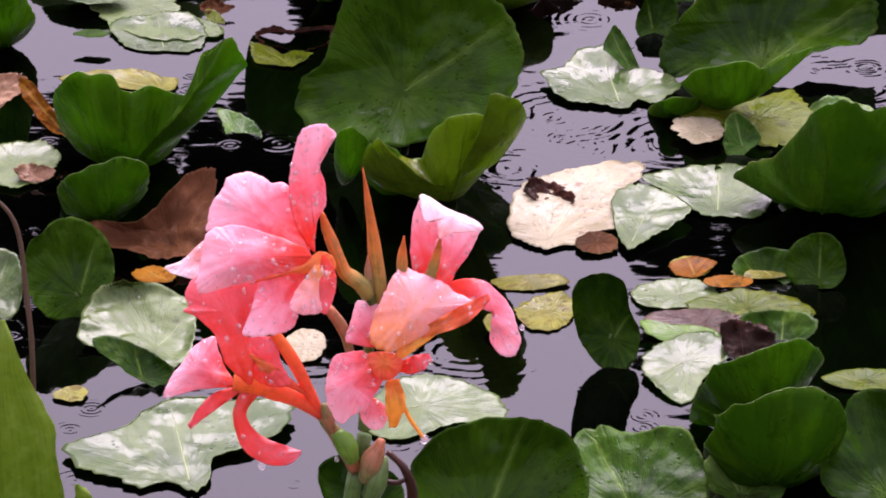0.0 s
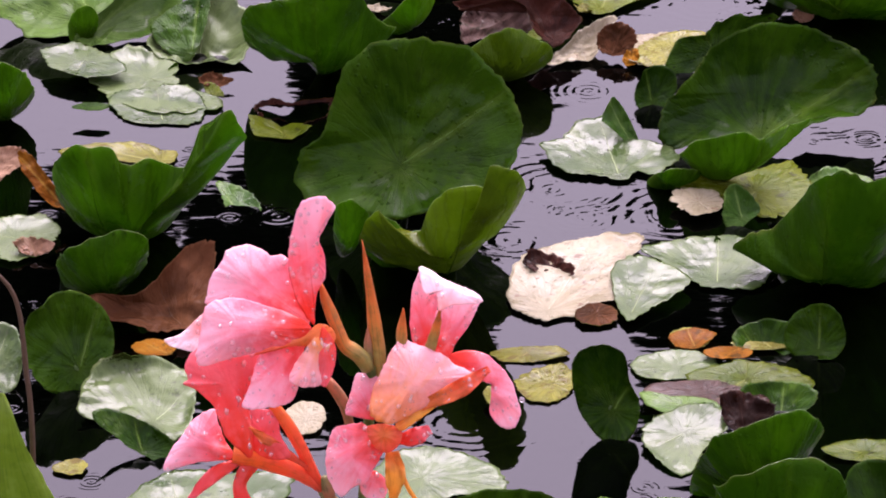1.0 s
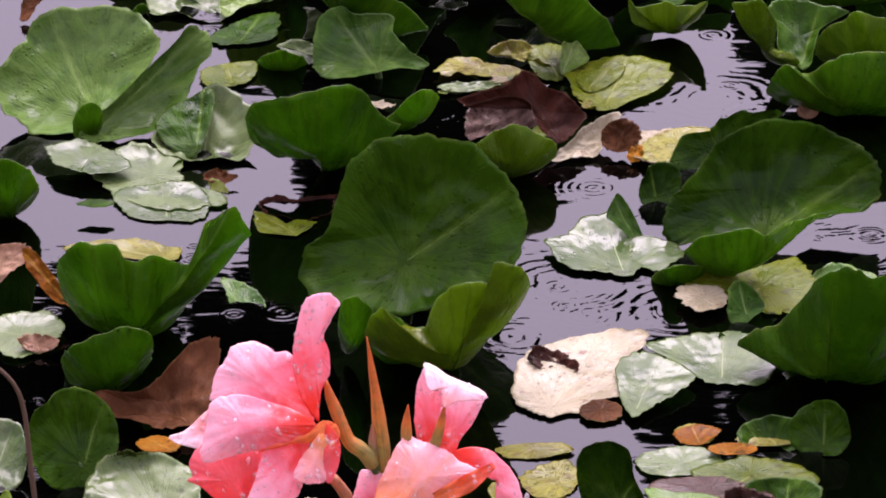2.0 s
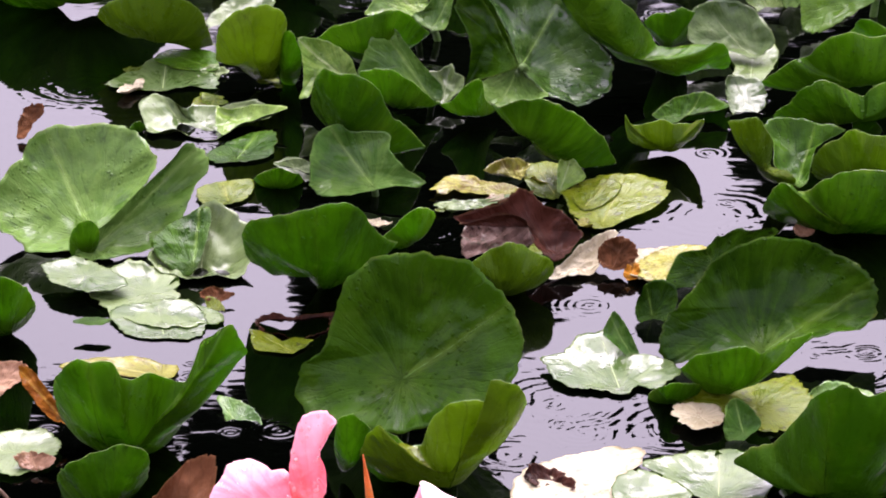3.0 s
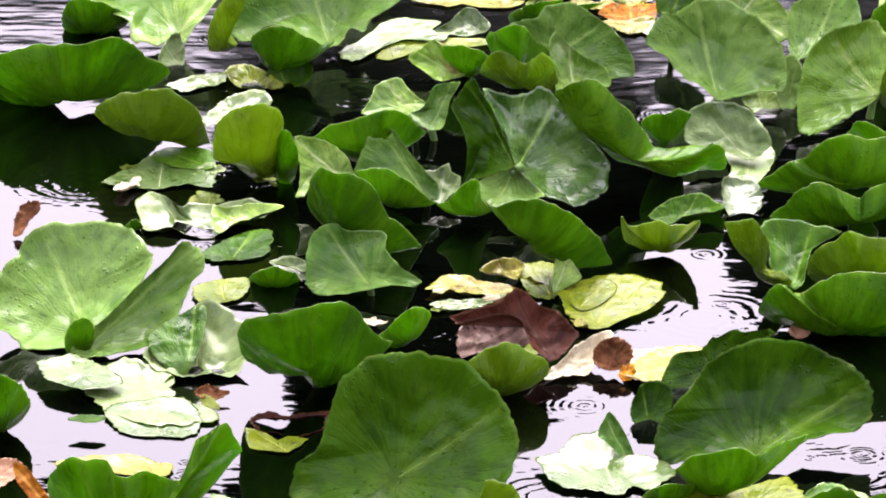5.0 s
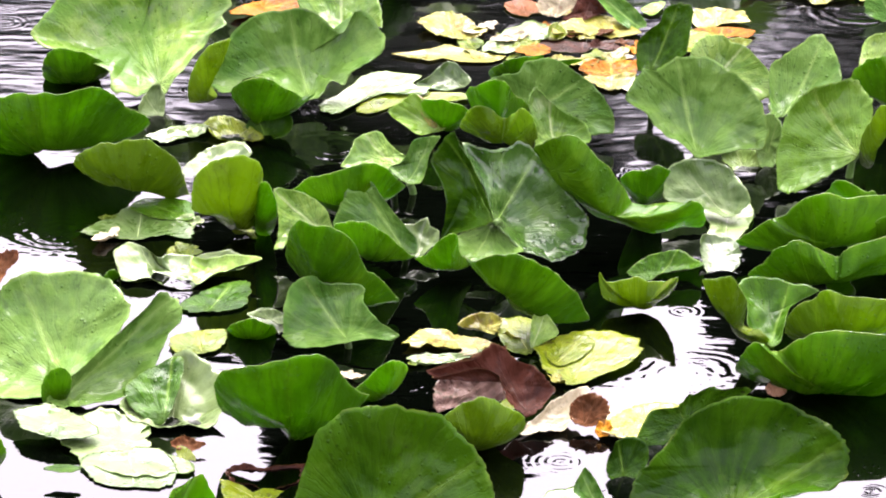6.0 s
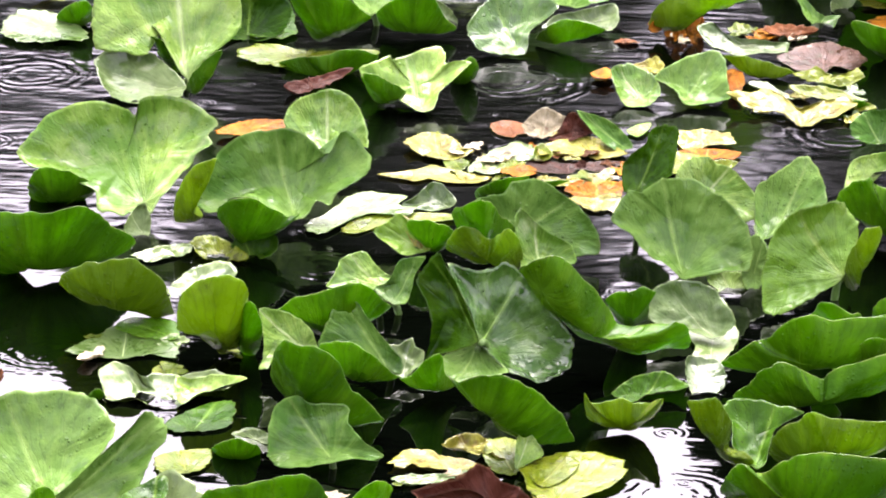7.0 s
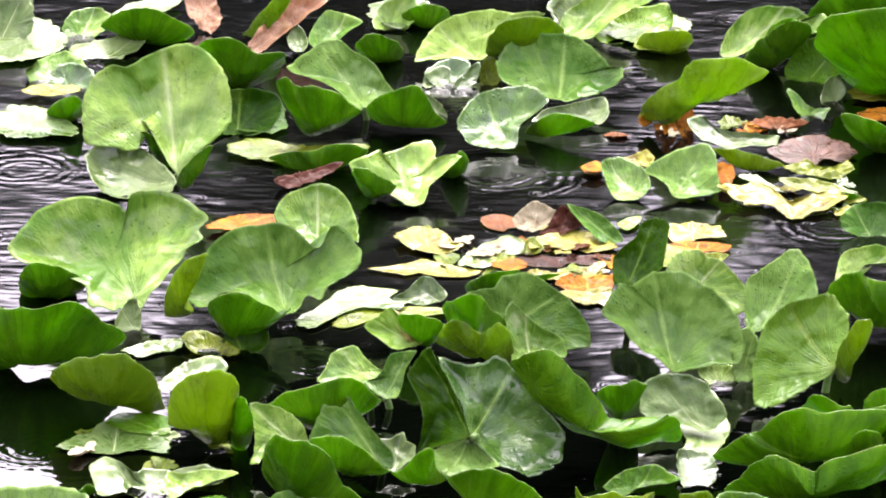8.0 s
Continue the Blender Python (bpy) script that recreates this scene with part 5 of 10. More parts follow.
lily_leaf("green", "B", (0.5347, 6.9956, 0.0193), 46, 190, 0.0496,
          (0.017, -0.138, 0.248, 0.158, -0.166, 0.155, -0.120, -0.030, 0.127, -0.089, -0.011, 0.003, 0.004, -0.022, 0.066, 0.013, -0.043, 0.046, -0.015, -0.026, 0.007, -0.003), cup=0.335, wave=(4, 0.084, 0.48), rib=(-0.29, -0.55, 104), fold=0.119, seed=107)
lily_leaf("sage", "F", (0.4249, 6.7829, 0.0128), 80, 0, 0.0052,
          (0.003, -0.083, -0.765, -0.044, 0.002, -0.012, 0.264, 0.042, -0.005, 0.029, -0.116, -0.027, 0.005, -0.028, 0.055, 0.016, -0.009, 0.027, -0.090, -0.033, 0.015, -0.037), cup=0.28, wave=(3, 0.072, 2.3), rib=(0.26, -0.55, 113), fold=0.138, seed=264)
lily_leaf("green", "B", (-0.1849, 6.9306, 0.0321), 55, 155, 0.0220,
          (-0.074, -0.063, -0.458, -0.397, 0.027, 0.000, 0.115, 0.250, -0.020, 0.072, -0.012, -0.060, -0.023, -0.016, -0.067, 0.017, -0.025, -0.040, 0.022, -0.041, 0.048, 0.008), cup=0.529, wave=(3, 0.086, 1.16), rib=(0.25, -0.55, 87), fold=0.121, seed=435)
lily_leaf("green", "B", (-0.3545, 6.8097, 0.0031), 48, 180, 0.0111,
          (-0.045, -0.026, -0.219, -0.198, -0.031, -0.076, 0.048, 0.031, -0.003, 0.038, -0.010, 0.034, 0.022, -0.006, 0.005, 0.000, -0.003, -0.004, -0.004, -0.008, 0.001, 0.000), cup=0.384, wave=(5, 0.061, 4.18), rib=(-0.29, -0.55, 89), fold=0.092, seed=81)
lily_leaf("green", "B", (-0.0414, 5.8141, 0.0192), 46, 180, 0.0493,
          (0.003, -0.092, 0.022, 0.117, -0.199, -0.018, -0.057, -0.092, 0.165, 0.011, -0.002, 0.039, -0.053, 0.003, -0.001, -0.024, 0.011, -0.021, 0.037, 0.011, -0.008, 0.034), cup=0.411, wave=(4, 0.054, 6.15), rib=(-0.1, -0.55, 82), fold=0.126, seed=255)
lily_leaf("green", "B", (0.2380, 6.0268, 0.0059), 44, 180, 0.0251,
          (-0.023, -0.004, -0.067, -0.064, -0.070, -0.053, -0.028, -0.140, -0.026, 0.031, -0.021, 0.010, 0.002, 0.017, 0.010, -0.003, 0.005, -0.001, 0.004, -0.003, -0.000, 0.001), cup=0.369, wave=(3, 0.088, 1.27), rib=(0.25, -0.55, 86), fold=0.104, seed=166)
lily_leaf("green", "F", (0.2845, 5.8773, -0.0001), 30, 0, 0.0110,
          (-0.019, -0.063, -0.092, -0.209, 0.176, -0.060, 0.015, -0.022, 0.008, -0.078, 0.023, -0.044, -0.002, 0.005, 0.009, -0.022, 0.013, -0.031, 0.010, 0.003, 0.002, 0.000), cup=0.176, wave=(3, 0.087, 0.74), rib=(-0.16, -0.55, 80), fold=0.292, seed=944)
lily_leaf("green", "B", (-0.1865, 6.6346, 0.0042), 46, 180, 0.0236,
          (-0.024, 0.036, 0.112, 0.004, 0.063, -0.147, 0.015, -0.073, -0.007, -0.019, -0.067, 0.047, 0.012, 0.017, -0.001, -0.005, 0.003, 0.017, 0.007, -0.004, -0.001, 0.000), cup=0.37, wave=(5, 0.052, 3.97), rib=(0.02, -0.55, 120), fold=0.155, seed=60)
lily_leaf("yellow", "P", (-0.4802, 8.3156, 0.0077), 2, 0, 0.0297,
          (-0.008, -0.003, 0.278, 0.044, 0.019, 0.008, -0.003, 0.017, -0.002, 0.011, 0.022, 0.025, 0.009, 0.003, 0.002, 0.008, 0.001, -0.008, -0.001, 0.009, -0.001, 0.001), cup=0.014, wave=(5, 0.016, 5.82), rib=(-0.1, 0.07, 82), fold=0.01, seed=392)
lily_leaf("olive", "F", (0.1236, 8.4083, 0.0107), 70, 15, 0.0160,
          (-0.038, -0.025, -0.191, -0.159, -0.017, -0.103, -0.012, 0.014, -0.024, 0.019, -0.015, 0.006, 0.013, 0.007, 0.008, -0.008, 0.001, 0.005, 0.004, 0.003, 0.005, -0.007), cup=0.268, wave=(4, 0.075, 0.81), rib=(-0.23, -0.55, 105), fold=0.261, seed=660)
lily_leaf("pale", "F", (0.0507, 8.3904, 0.0052), 28, 0, 0.0209,
          (0.005, 0.001, -0.125, 0.201, 0.003, -0.014, 0.005, -0.025, -0.030, 0.012, -0.006, 0.003, 0.004, -0.003, -0.012, -0.008, -0.001, 0.004, -0.000, 0.000, 0.001, 0.008), cup=0.162, wave=(4, 0.049, 3.92), rib=(0.15, -0.55, 73), fold=0.034, seed=650)
lily_leaf("pale", "F", (0.0939, 8.3898, 0.0062), 35, 20, 0.0168,
          (-0.013, -0.058, 0.003, 0.427, -0.057, 0.018, -0.078, 0.023, -0.029, -0.045, 0.008, -0.020, 0.031, -0.016, 0.013, 0.007, 0.002, 0.015, -0.009, 0.015, -0.016, 0.007), cup=0.133, wave=(3, 0.095, 5.56), rib=(-0.26, -0.55, 110), fold=0.129, seed=539)
lily_leaf("pale", "F", (0.4455, 7.4124, 0.0024), 40, 0, 0.0143,
          (-0.010, 0.003, -0.011, 0.077, 0.025, 0.104, -0.025, -0.008, -0.021, 0.002, 0.005, 0.019, -0.011, 0.004, 0.009, -0.007, -0.002, 0.006, 0.004, -0.007, 0.001, -0.003), cup=0.29, wave=(5, 0.054, 5.4), rib=(0.16, -0.55, 118), fold=0.288, seed=582)
lily_leaf("green", "B", (0.5308, 8.4353, 0.0303), 46, 195, 0.0413,
          (0.032, 0.039, -0.378, -0.334, -0.004, 0.073, 0.032, -0.056, 0.028, 0.059, 0.050, -0.032, 0.007, 0.026, -0.014, -0.023, -0.013, 0.026, -0.001, -0.007, -0.008, 0.010), cup=0.471, wave=(5, 0.069, 5.62), rib=(0.05, -0.55, 105), fold=0.123, seed=912)
lily_leaf("pale", "F", (0.5924, 8.6852, 0.0036), 40, 0, 0.0155,
          (0.001, 0.019, 0.023, -0.084, -0.090, -0.037, -0.003, 0.043, 0.009, 0.005, -0.002, -0.005, 0.001, 0.007, -0.011, -0.018, -0.001, -0.004, -0.004, -0.001, -0.004, 0.015), cup=0.193, wave=(3, 0.093, 3.64), rib=(-0.25, -0.55, 57), fold=0.164, seed=267)
lily_leaf("pale", "F", (0.5949, 8.3430, 0.0045), 45, 20, 0.0197,
          (0.048, 0.016, -0.051, 0.342, 0.054, -0.081, -0.034, -0.028, 0.025, 0.026, 0.010, -0.002, -0.011, 0.005, 0.002, -0.004, -0.000, -0.002, 0.006, 0.004, -0.002, -0.003), cup=0.309, wave=(3, 0.101, 2.0), rib=(0.12, -0.55, 121), fold=0.278, seed=849)
lily_leaf("orange", "P", (0.6606, 8.2550, 0.0088), 5, 0, 0.0279,
          (0.011, 0.001, 0.165, 0.111, -0.031, -0.030, -0.009, 0.008, -0.014, -0.008, -0.007, 0.005, 0.006, -0.009, 0.003, 0.002, -0.010, -0.004, -0.007, -0.001, -0.007, -0.004), cup=0.012, wave=(3, 0.01, 1.36), rib=(0.06, 0.05, 274), fold=0.01, seed=996)
lily_leaf("olive", "P", (0.3706, 8.5822, 0.0098), 4, 0, 0.0418,
          (0.009, -0.019, -0.127, 0.143, -0.044, -0.069, -0.031, 0.002, 0.021, 0.001, -0.001, 0.006, -0.005, -0.001, -0.004, -0.008, -0.006, 0.002, -0.005, 0.005, -0.000, -0.008), cup=0.014, wave=(5, 0.01, 5.04), rib=(-0.17, -0.07, 81), fold=0.01, seed=919)
lily_leaf("orange", "P", (0.2785, 5.6187, 0.0089), 3, 0, 0.0164,
          (0.003, 0.009, 0.329, 0.007, -0.005, -0.018, 0.066, 0.016, -0.001, -0.003, 0.013, -0.014, -0.001, 0.006, -0.003, -0.001, -0.001, 0.002, -0.005, 0.000, 0.001, 0.003), cup=0.013, wave=(5, 0.013, 2.42), rib=(0.18, 0.19, 32), fold=0.01, seed=585)
lily_leaf("purple", "P", (0.2537, 5.5245, 0.0092), 3, 0, 0.0343,
          (0.022, 0.046, 0.374, -0.209, -0.043, -0.028, 0.057, -0.070, -0.028, -0.007, 0.009, -0.020, -0.010, 0.007, -0.004, -0.007, -0.005, 0.001, -0.004, -0.009, -0.006, 0.003), cup=0.017, wave=(3, 0.008, 5.92), rib=(0.01, 0.13, 195), fold=0.01, seed=51)
lily_leaf("dark", "D", (0.2860, 5.4737, 0.0133), 35, 10, 0.0242,
          (-0.014, 0.009, 0.102, -0.034, 0.079, -0.051, -0.016, -0.034, 0.007, -0.002, 0.004, -0.012, 0.001, -0.007, -0.001, -0.003, -0.001, 0.003, 0.005, -0.005, -0.003, -0.006), cup=0.146, wave=(3, 0.09, 2.07), rib=(-0.09, -0.55, 87), fold=0.15, seed=32)
lily_leaf("sage", "P", (0.2266, 5.5003, 0.0099), 5, 0, 0.0244,
          (0.000, -0.065, 0.370, -0.172, 0.018, 0.040, -0.011, -0.092, 0.058, 0.003, -0.035, -0.010, 0.016, -0.026, 0.003, 0.021, -0.021, -0.020, 0.022, -0.003, -0.026, 0.007), cup=0.019, wave=(4, 0.008, 4.85), rib=(0.15, -0.12, 149), fold=0.01, seed=245)
lily_leaf("sage", "F", (0.2750, 5.1900, 0.0088), 28, 10, 0.0379,
          (-0.001, -0.004, 0.098, -0.048, 0.012, 0.016, -0.034, 0.046, 0.006, 0.006, -0.002, -0.001, -0.002, -0.003, -0.001, -0.002, 0.001, 0.001, 0.000, 0.001, -0.001, -0.002), cup=0.136, wave=(3, 0.082, 4.14), rib=(-0.11, -0.55, 105), fold=0.089, seed=221)
lily_leaf("green", "F", (0.3216, 5.5155, 0.0046), 30, -10, 0.0288,
          (0.006, 0.007, 0.277, 0.101, -0.008, -0.023, 0.043, -0.024, -0.007, 0.005, 0.005, 0.003, -0.002, 0.004, -0.002, -0.009, -0.003, -0.001, -0.000, 0.005, 0.002, 0.001), cup=0.103, wave=(3, 0.07, 1.53), rib=(0.17, -0.55, 92), fold=0.19, seed=470)
lily_leaf("green", "F", (-0.2942, 5.4274, 0.0112), 35, 15, 0.0243,
          (0.041, 0.075, 0.047, -0.528, -0.035, 0.001, -0.186, 0.014, 0.020, 0.053, -0.029, -0.020, 0.025, -0.003, -0.003, 0.005, -0.003, -0.013, -0.013, 0.002, -0.011, -0.003), cup=0.151, wave=(5, 0.102, 1.18), rib=(0.09, -0.55, 93), fold=0.206, seed=340)
lily_leaf("yellow", "P", (0.0492, 5.5223, 0.0091), 2, 0, 0.0151,
          (0.011, 0.009, -0.292, -0.111, 0.009, 0.022, 0.031, -0.008, -0.001, -0.011, 0.001, -0.005, 0.003, 0.001, -0.002, -0.005, 0.003, -0.002, -0.022, 0.007, -0.008, 0.000), cup=0.018, wave=(3, 0.011, 0.06), rib=(-0.14, -0.01, 140), fold=0.01, seed=632)
lily_leaf("beige", "P", (0.2617, 5.9827, 0.0098), 2, 0, 0.0282,
          (0.006, 0.008, -0.103, -0.069, -0.008, 0.058, -0.015, -0.006, 0.007, 0.003, -0.003, 0.003, -0.002, 0.001, 0.007, 0.005, -0.005, 0.005, 0.000, 0.008, 0.003, 0.010), cup=0.013, wave=(4, 0.008, 5.44), rib=(0.06, -0.09, 302), fold=0.01, seed=611)
lily_leaf("dark", "D", (0.1026, 5.8289, 0.0068), 15, 0, 0.0189,
          (-0.039, 0.071, 0.236, -0.121, -0.008, -0.101, -0.109, -0.136, -0.044, -0.005, -0.033, 0.024, -0.012, 0.022, -0.001, 0.010, 0.012, 0.001, 0.005, 0.001, -0.000, 0.002), cup=0.141, wave=(3, 0.135, 2.13), rib=(0.16, -0.55, 84), fold=0.15, seed=965)
lily_leaf("light", "F", (-0.0102, 8.6607, 0.0088), 40, 10, 0.0300,
          (0.007, 0.008, 0.098, 0.168, 0.006, -0.027, -0.048, 0.014, 0.018, 0.006, -0.002, -0.002, 0.002, 0.004, -0.004, -0.001, 0.002, -0.001, 0.002, 0.006, -0.001, -0.003), cup=0.215, wave=(3, 0.067, 2.73), rib=(-0.27, -0.55, 123), fold=0.29, seed=789)
lily_leaf("green", "B", (-0.1051, 7.9981, 0.0025), 46, 175, 0.0357,
          (-0.055, 0.020, 0.448, -0.329, 0.038, -0.055, -0.079, 0.038, -0.001, -0.034, 0.000, -0.160, -0.032, -0.012, -0.011, -0.019, -0.016, 0.004, -0.010, 0.006, -0.001, 0.019), cup=0.503, wave=(5, 0.083, 1.22), rib=(0.15, -0.55, 103), fold=0.119, seed=672)
lily_leaf("bright", "F", (0.3369, 8.6321, 0.0068), 26, 0, 0.0470,
          (0.010, 0.007, 0.207, 0.171, -0.016, -0.033, -0.063, 0.012, -0.007, -0.010, -0.009, -0.004, 0.008, -0.000, -0.002, 0.001, 0.002, -0.002, 0.003, -0.000, -0.003, 0.002), cup=0.155, wave=(3, 0.057, 2.64), rib=(-0.01, -0.55, 105), fold=0.093, seed=45)
lily_leaf("pale", "F", (0.3509, 6.8958, 0.0074), 20, 0, 0.0303,
          (0.025, 0.012, -0.216, -0.039, 0.047, 0.046, -0.003, -0.022, -0.009, -0.029, 0.019, 0.028, -0.000, 0.016, 0.000, -0.012, 0.008, 0.002, 0.003, 0.003, 0.003, -0.004), cup=0.08, wave=(5, 0.057, 5.08), rib=(0.11, -0.55, 109), fold=0.075, seed=579)
lily_leaf("green", "B", (0.5751, 6.8983, 0.0233), 48, 194, 0.0450,
          (-0.025, -0.018, -0.158, -0.127, 0.047, -0.128, -0.016, 0.077, 0.039, 0.132, 0.039, -0.015, 0.010, -0.038, -0.010, -0.013, -0.021, 0.000, -0.007, 0.005, 0.005, 0.008), cup=0.505, wave=(4, 0.097, 4.3), rib=(-0.08, -0.55, 66), fold=0.137, seed=794)
lily_leaf("green", "F", (-0.2151, 8.1772, 0.0192), 53, 0, 0.0438,
          (0.001, 0.001, 0.252, 0.039, -0.003, -0.004, -0.012, 0.024, -0.001, 0.011, -0.001, -0.004, 0.001, 0.002, 0.002, -0.001, -0.004, 0.003, 0.000, -0.001, 0.004, -0.000), cup=0.23, wave=(3, 0.1, 3.79), rib=(-0.1, -0.55, 87), fold=0.143, seed=350)
lily_leaf("green", "F", (0.5831, 8.4416, 0.0196), 60, -15, 0.0384,
          (0.012, 0.005, 0.046, 0.124, 0.011, -0.062, 0.017, 0.022, 0.020, -0.005, -0.005, 0.003, 0.008, 0.002, -0.004, -0.001, 0.001, 0.001, 0.001, 0.002, -0.002, -0.006), cup=0.269, wave=(3, 0.105, 0.55), rib=(-0.2, -0.55, 58), fold=0.12, seed=623)
lily_leaf("sage", "F", (0.4225, 7.2422, 0.0223), 59, 10, 0.0236,
          (-0.002, -0.002, -0.316, 0.157, -0.008, -0.004, 0.056, -0.042, -0.007, -0.002, 0.006, 0.023, -0.000, -0.003, -0.002, -0.001, -0.003, 0.001, 0.001, 0.004, 0.002, -0.007), cup=0.285, wave=(5, 0.105, 4.52), rib=(0.01, -0.55, 70), fold=0.218, seed=223)
lily_leaf("green", "F", (-0.1831, 7.3149, 0.0078), 55, -8, 0.0219,
          (0.003, -0.006, 0.252, 0.051, -0.006, 0.010, 0.017, 0.031, -0.011, 0.003, 0.023, 0.003, -0.012, 0.002, 0.014, -0.003, -0.002, -0.003, -0.001, 0.002, 0.001, 0.002), cup=0.302, wave=(5, 0.118, 0.59), rib=(-0.29, -0.55, 116), fold=0.167, seed=325)
lily_leaf("wet", "F", (-0.4552, 8.3641, 0.0054), 36, 0, 0.0285,
          (-0.013, 0.009, 0.166, -0.027, 0.041, -0.040, 0.040, 0.009, -0.005, -0.014, -0.039, -0.025, -0.008, -0.001, -0.003, -0.001, -0.009, 0.004, -0.006, 0.003, 0.004, -0.001), cup=0.182, wave=(5, 0.098, 2.73), rib=(-0.08, -0.55, 110), fold=0.168, seed=326)
lily_leaf("light", "F", (-0.4474, 8.6114, 0.0070), 34, 10, 0.0314,
          (0.005, -0.001, 0.083, 0.119, -0.018, -0.009, -0.004, 0.049, 0.004, -0.006, -0.006, 0.007, -0.000, 0.002, -0.006, -0.004, -0.002, 0.002, -0.007, 0.004, 0.004, 0.000), cup=0.214, wave=(3, 0.069, 4.91), rib=(-0.28, -0.55, 63), fold=0.113, seed=792)
lily_leaf("pale", "F", (-0.5524, 8.5623, 0.0250), 50, 0, 0.0404,
          (0.003, -0.007, -0.182, 0.118, -0.005, -0.020, 0.006, -0.024, 0.013, 0.007, 0.006, -0.002, -0.006, 0.002, -0.000, -0.001, 0.002, 0.002, -0.004, -0.002, 0.002, 0.003), cup=0.173, wave=(3, 0.099, 0.72), rib=(-0.27, -0.55, 68), fold=0.167, seed=562)
lily_leaf("green", "B", (0.0396, 8.6470, 0.0054), 46, 188, 0.0314,
          (-0.000, -0.004, 0.068, 0.107, -0.017, -0.000, -0.006, -0.021, 0.075, -0.062, 0.004, -0.012, 0.001, -0.005, -0.004, -0.018, -0.003, -0.002, 0.002, -0.002, -0.001, 0.001), cup=0.515, wave=(4, 0.084, 0.83), rib=(0.12, -0.55, 82), fold=0.131, seed=460)
lily_leaf("sage", "F", (0.6161, 7.7814, 0.0124), 55, 0, 0.0326,
          (0.008, 0.002, 0.240, -0.048, -0.019, 0.007, 0.017, 0.002, -0.018, -0.021, 0.001, 0.006, -0.011, -0.006, -0.002, 0.008, 0.002, -0.002, 0.003, -0.002, 0.001, 0.002), cup=0.252, wave=(4, 0.081, 1.58), rib=(-0.1, -0.55, 117), fold=0.166, seed=381)
lily_leaf("olive", "P", (0.3364, 7.6456, 0.0106), 3, 0, 0.0454,
          (-0.005, 0.005, 0.160, -0.020, 0.022, -0.020, 0.010, -0.007, -0.018, -0.007, -0.005, -0.006, -0.004, 0.000, 0.000, -0.003, -0.000, 0.004, -0.005, 0.007, 0.001, -0.003), cup=0.016, wave=(4, 0.01, 2.84), rib=(-0.11, 0.18, 262), fold=0.01, seed=369)
lily_leaf("brown", "D", (0.5143, 8.2051, 0.0068), 20, 0, 0.0202,
          (-0.004, 0.084, 0.463, -0.041, -0.022, -0.008, 0.101, 0.003, 0.041, -0.144, 0.020, -0.003, 0.005, -0.031, -0.011, -0.008, 0.004, -0.003, -0.001, -0.004, -0.002, 0.000), cup=0.091, wave=(4, 0.08, 1.13), rib=(-0.09, -0.55, 102), fold=0.15, seed=991)
lily_leaf("brown", "D", (0.0637, 6.5402, 0.0158), 50, 0, 0.0124,
          (0.154, 0.078, 0.561, 0.414, -0.008, -0.030, 0.145, 0.265, -0.021, -0.087, -0.008, 0.117, 0.002, -0.069, -0.038, 0.008, 0.069, -0.024, -0.098, -0.079, 0.068, 0.054), cup=0.085, wave=(3, 0.127, 6.15), rib=(-0.06, -0.55, 82), fold=0.15, seed=475)
lily_leaf("orange", "D", (0.2045, 6.3672, 0.0089), 30, 0, 0.0107,
          (-0.005, -0.016, -0.126, 0.056, -0.061, -0.083, -0.028, -0.010, 0.041, 0.027, -0.004, -0.016, -0.013, -0.001, -0.014, 0.001, 0.008, 0.001, 0.014, 0.003, -0.003, 0.007), cup=0.105, wave=(4, 0.102, 5.58), rib=(-0.24, -0.55, 70), fold=0.15, seed=17)
lily_leaf("yellow", "P", (0.2473, 6.3927, 0.0107), 2, 0, 0.0367,
          (-0.037, 0.024, -0.097, 0.284, 0.022, 0.081, -0.043, -0.019, -0.023, 0.004, 0.014, -0.016, -0.004, -0.015, 0.004, 0.003, 0.003, -0.001, 0.006, 0.001, -0.003, 0.004), cup=0.013, wave=(5, 0.017, 1.18), rib=(0.06, 0.01, 357), fold=0.01, seed=340)
lily_leaf("dark", "D", (0.2225, 7.6434, 0.0073), 40, 0, 0.0065,
          (0.005, 0.015, 0.048, 0.059, 0.029, -0.064, -0.079, -0.010, -0.002, 0.004, 0.000, -0.008, 0.002, -0.002, -0.017, 0.000, -0.007, -0.004, 0.002, -0.006, -0.003, 0.012), cup=0.115, wave=(3, 0.125, 2.94), rib=(0.2, -0.55, 116), fold=0.15, seed=27)
lily_leaf("orange", "P", (0.2587, 7.9984, 0.0125), 3, 0, 0.0164,
          (-0.001, -0.003, -0.050, 0.104, -0.025, 0.004, 0.032, 0.004, 0.011, -0.007, -0.003, -0.006, 0.002, 0.001, -0.016, -0.014, -0.004, 0.001, 0.012, -0.010, 0.003, 0.001), cup=0.012, wave=(4, 0.009, 0.73), rib=(-0.13, 0.18, 15), fold=0.01, seed=136)
lily_leaf("orange", "P", (0.4353, 7.9685, 0.0137), 3, 0, 0.0170,
          (-0.030, -0.021, -0.565, 0.103, -0.017, -0.007, 0.179, -0.074, 0.014, 0.008, -0.067, 0.030, -0.013, -0.005, 0.029, -0.012, 0.009, 0.005, -0.040, 0.003, -0.018, -0.002), cup=0.016, wave=(4, 0.011, 0.41), rib=(-0.05, 0.16, 275), fold=0.01, seed=890)
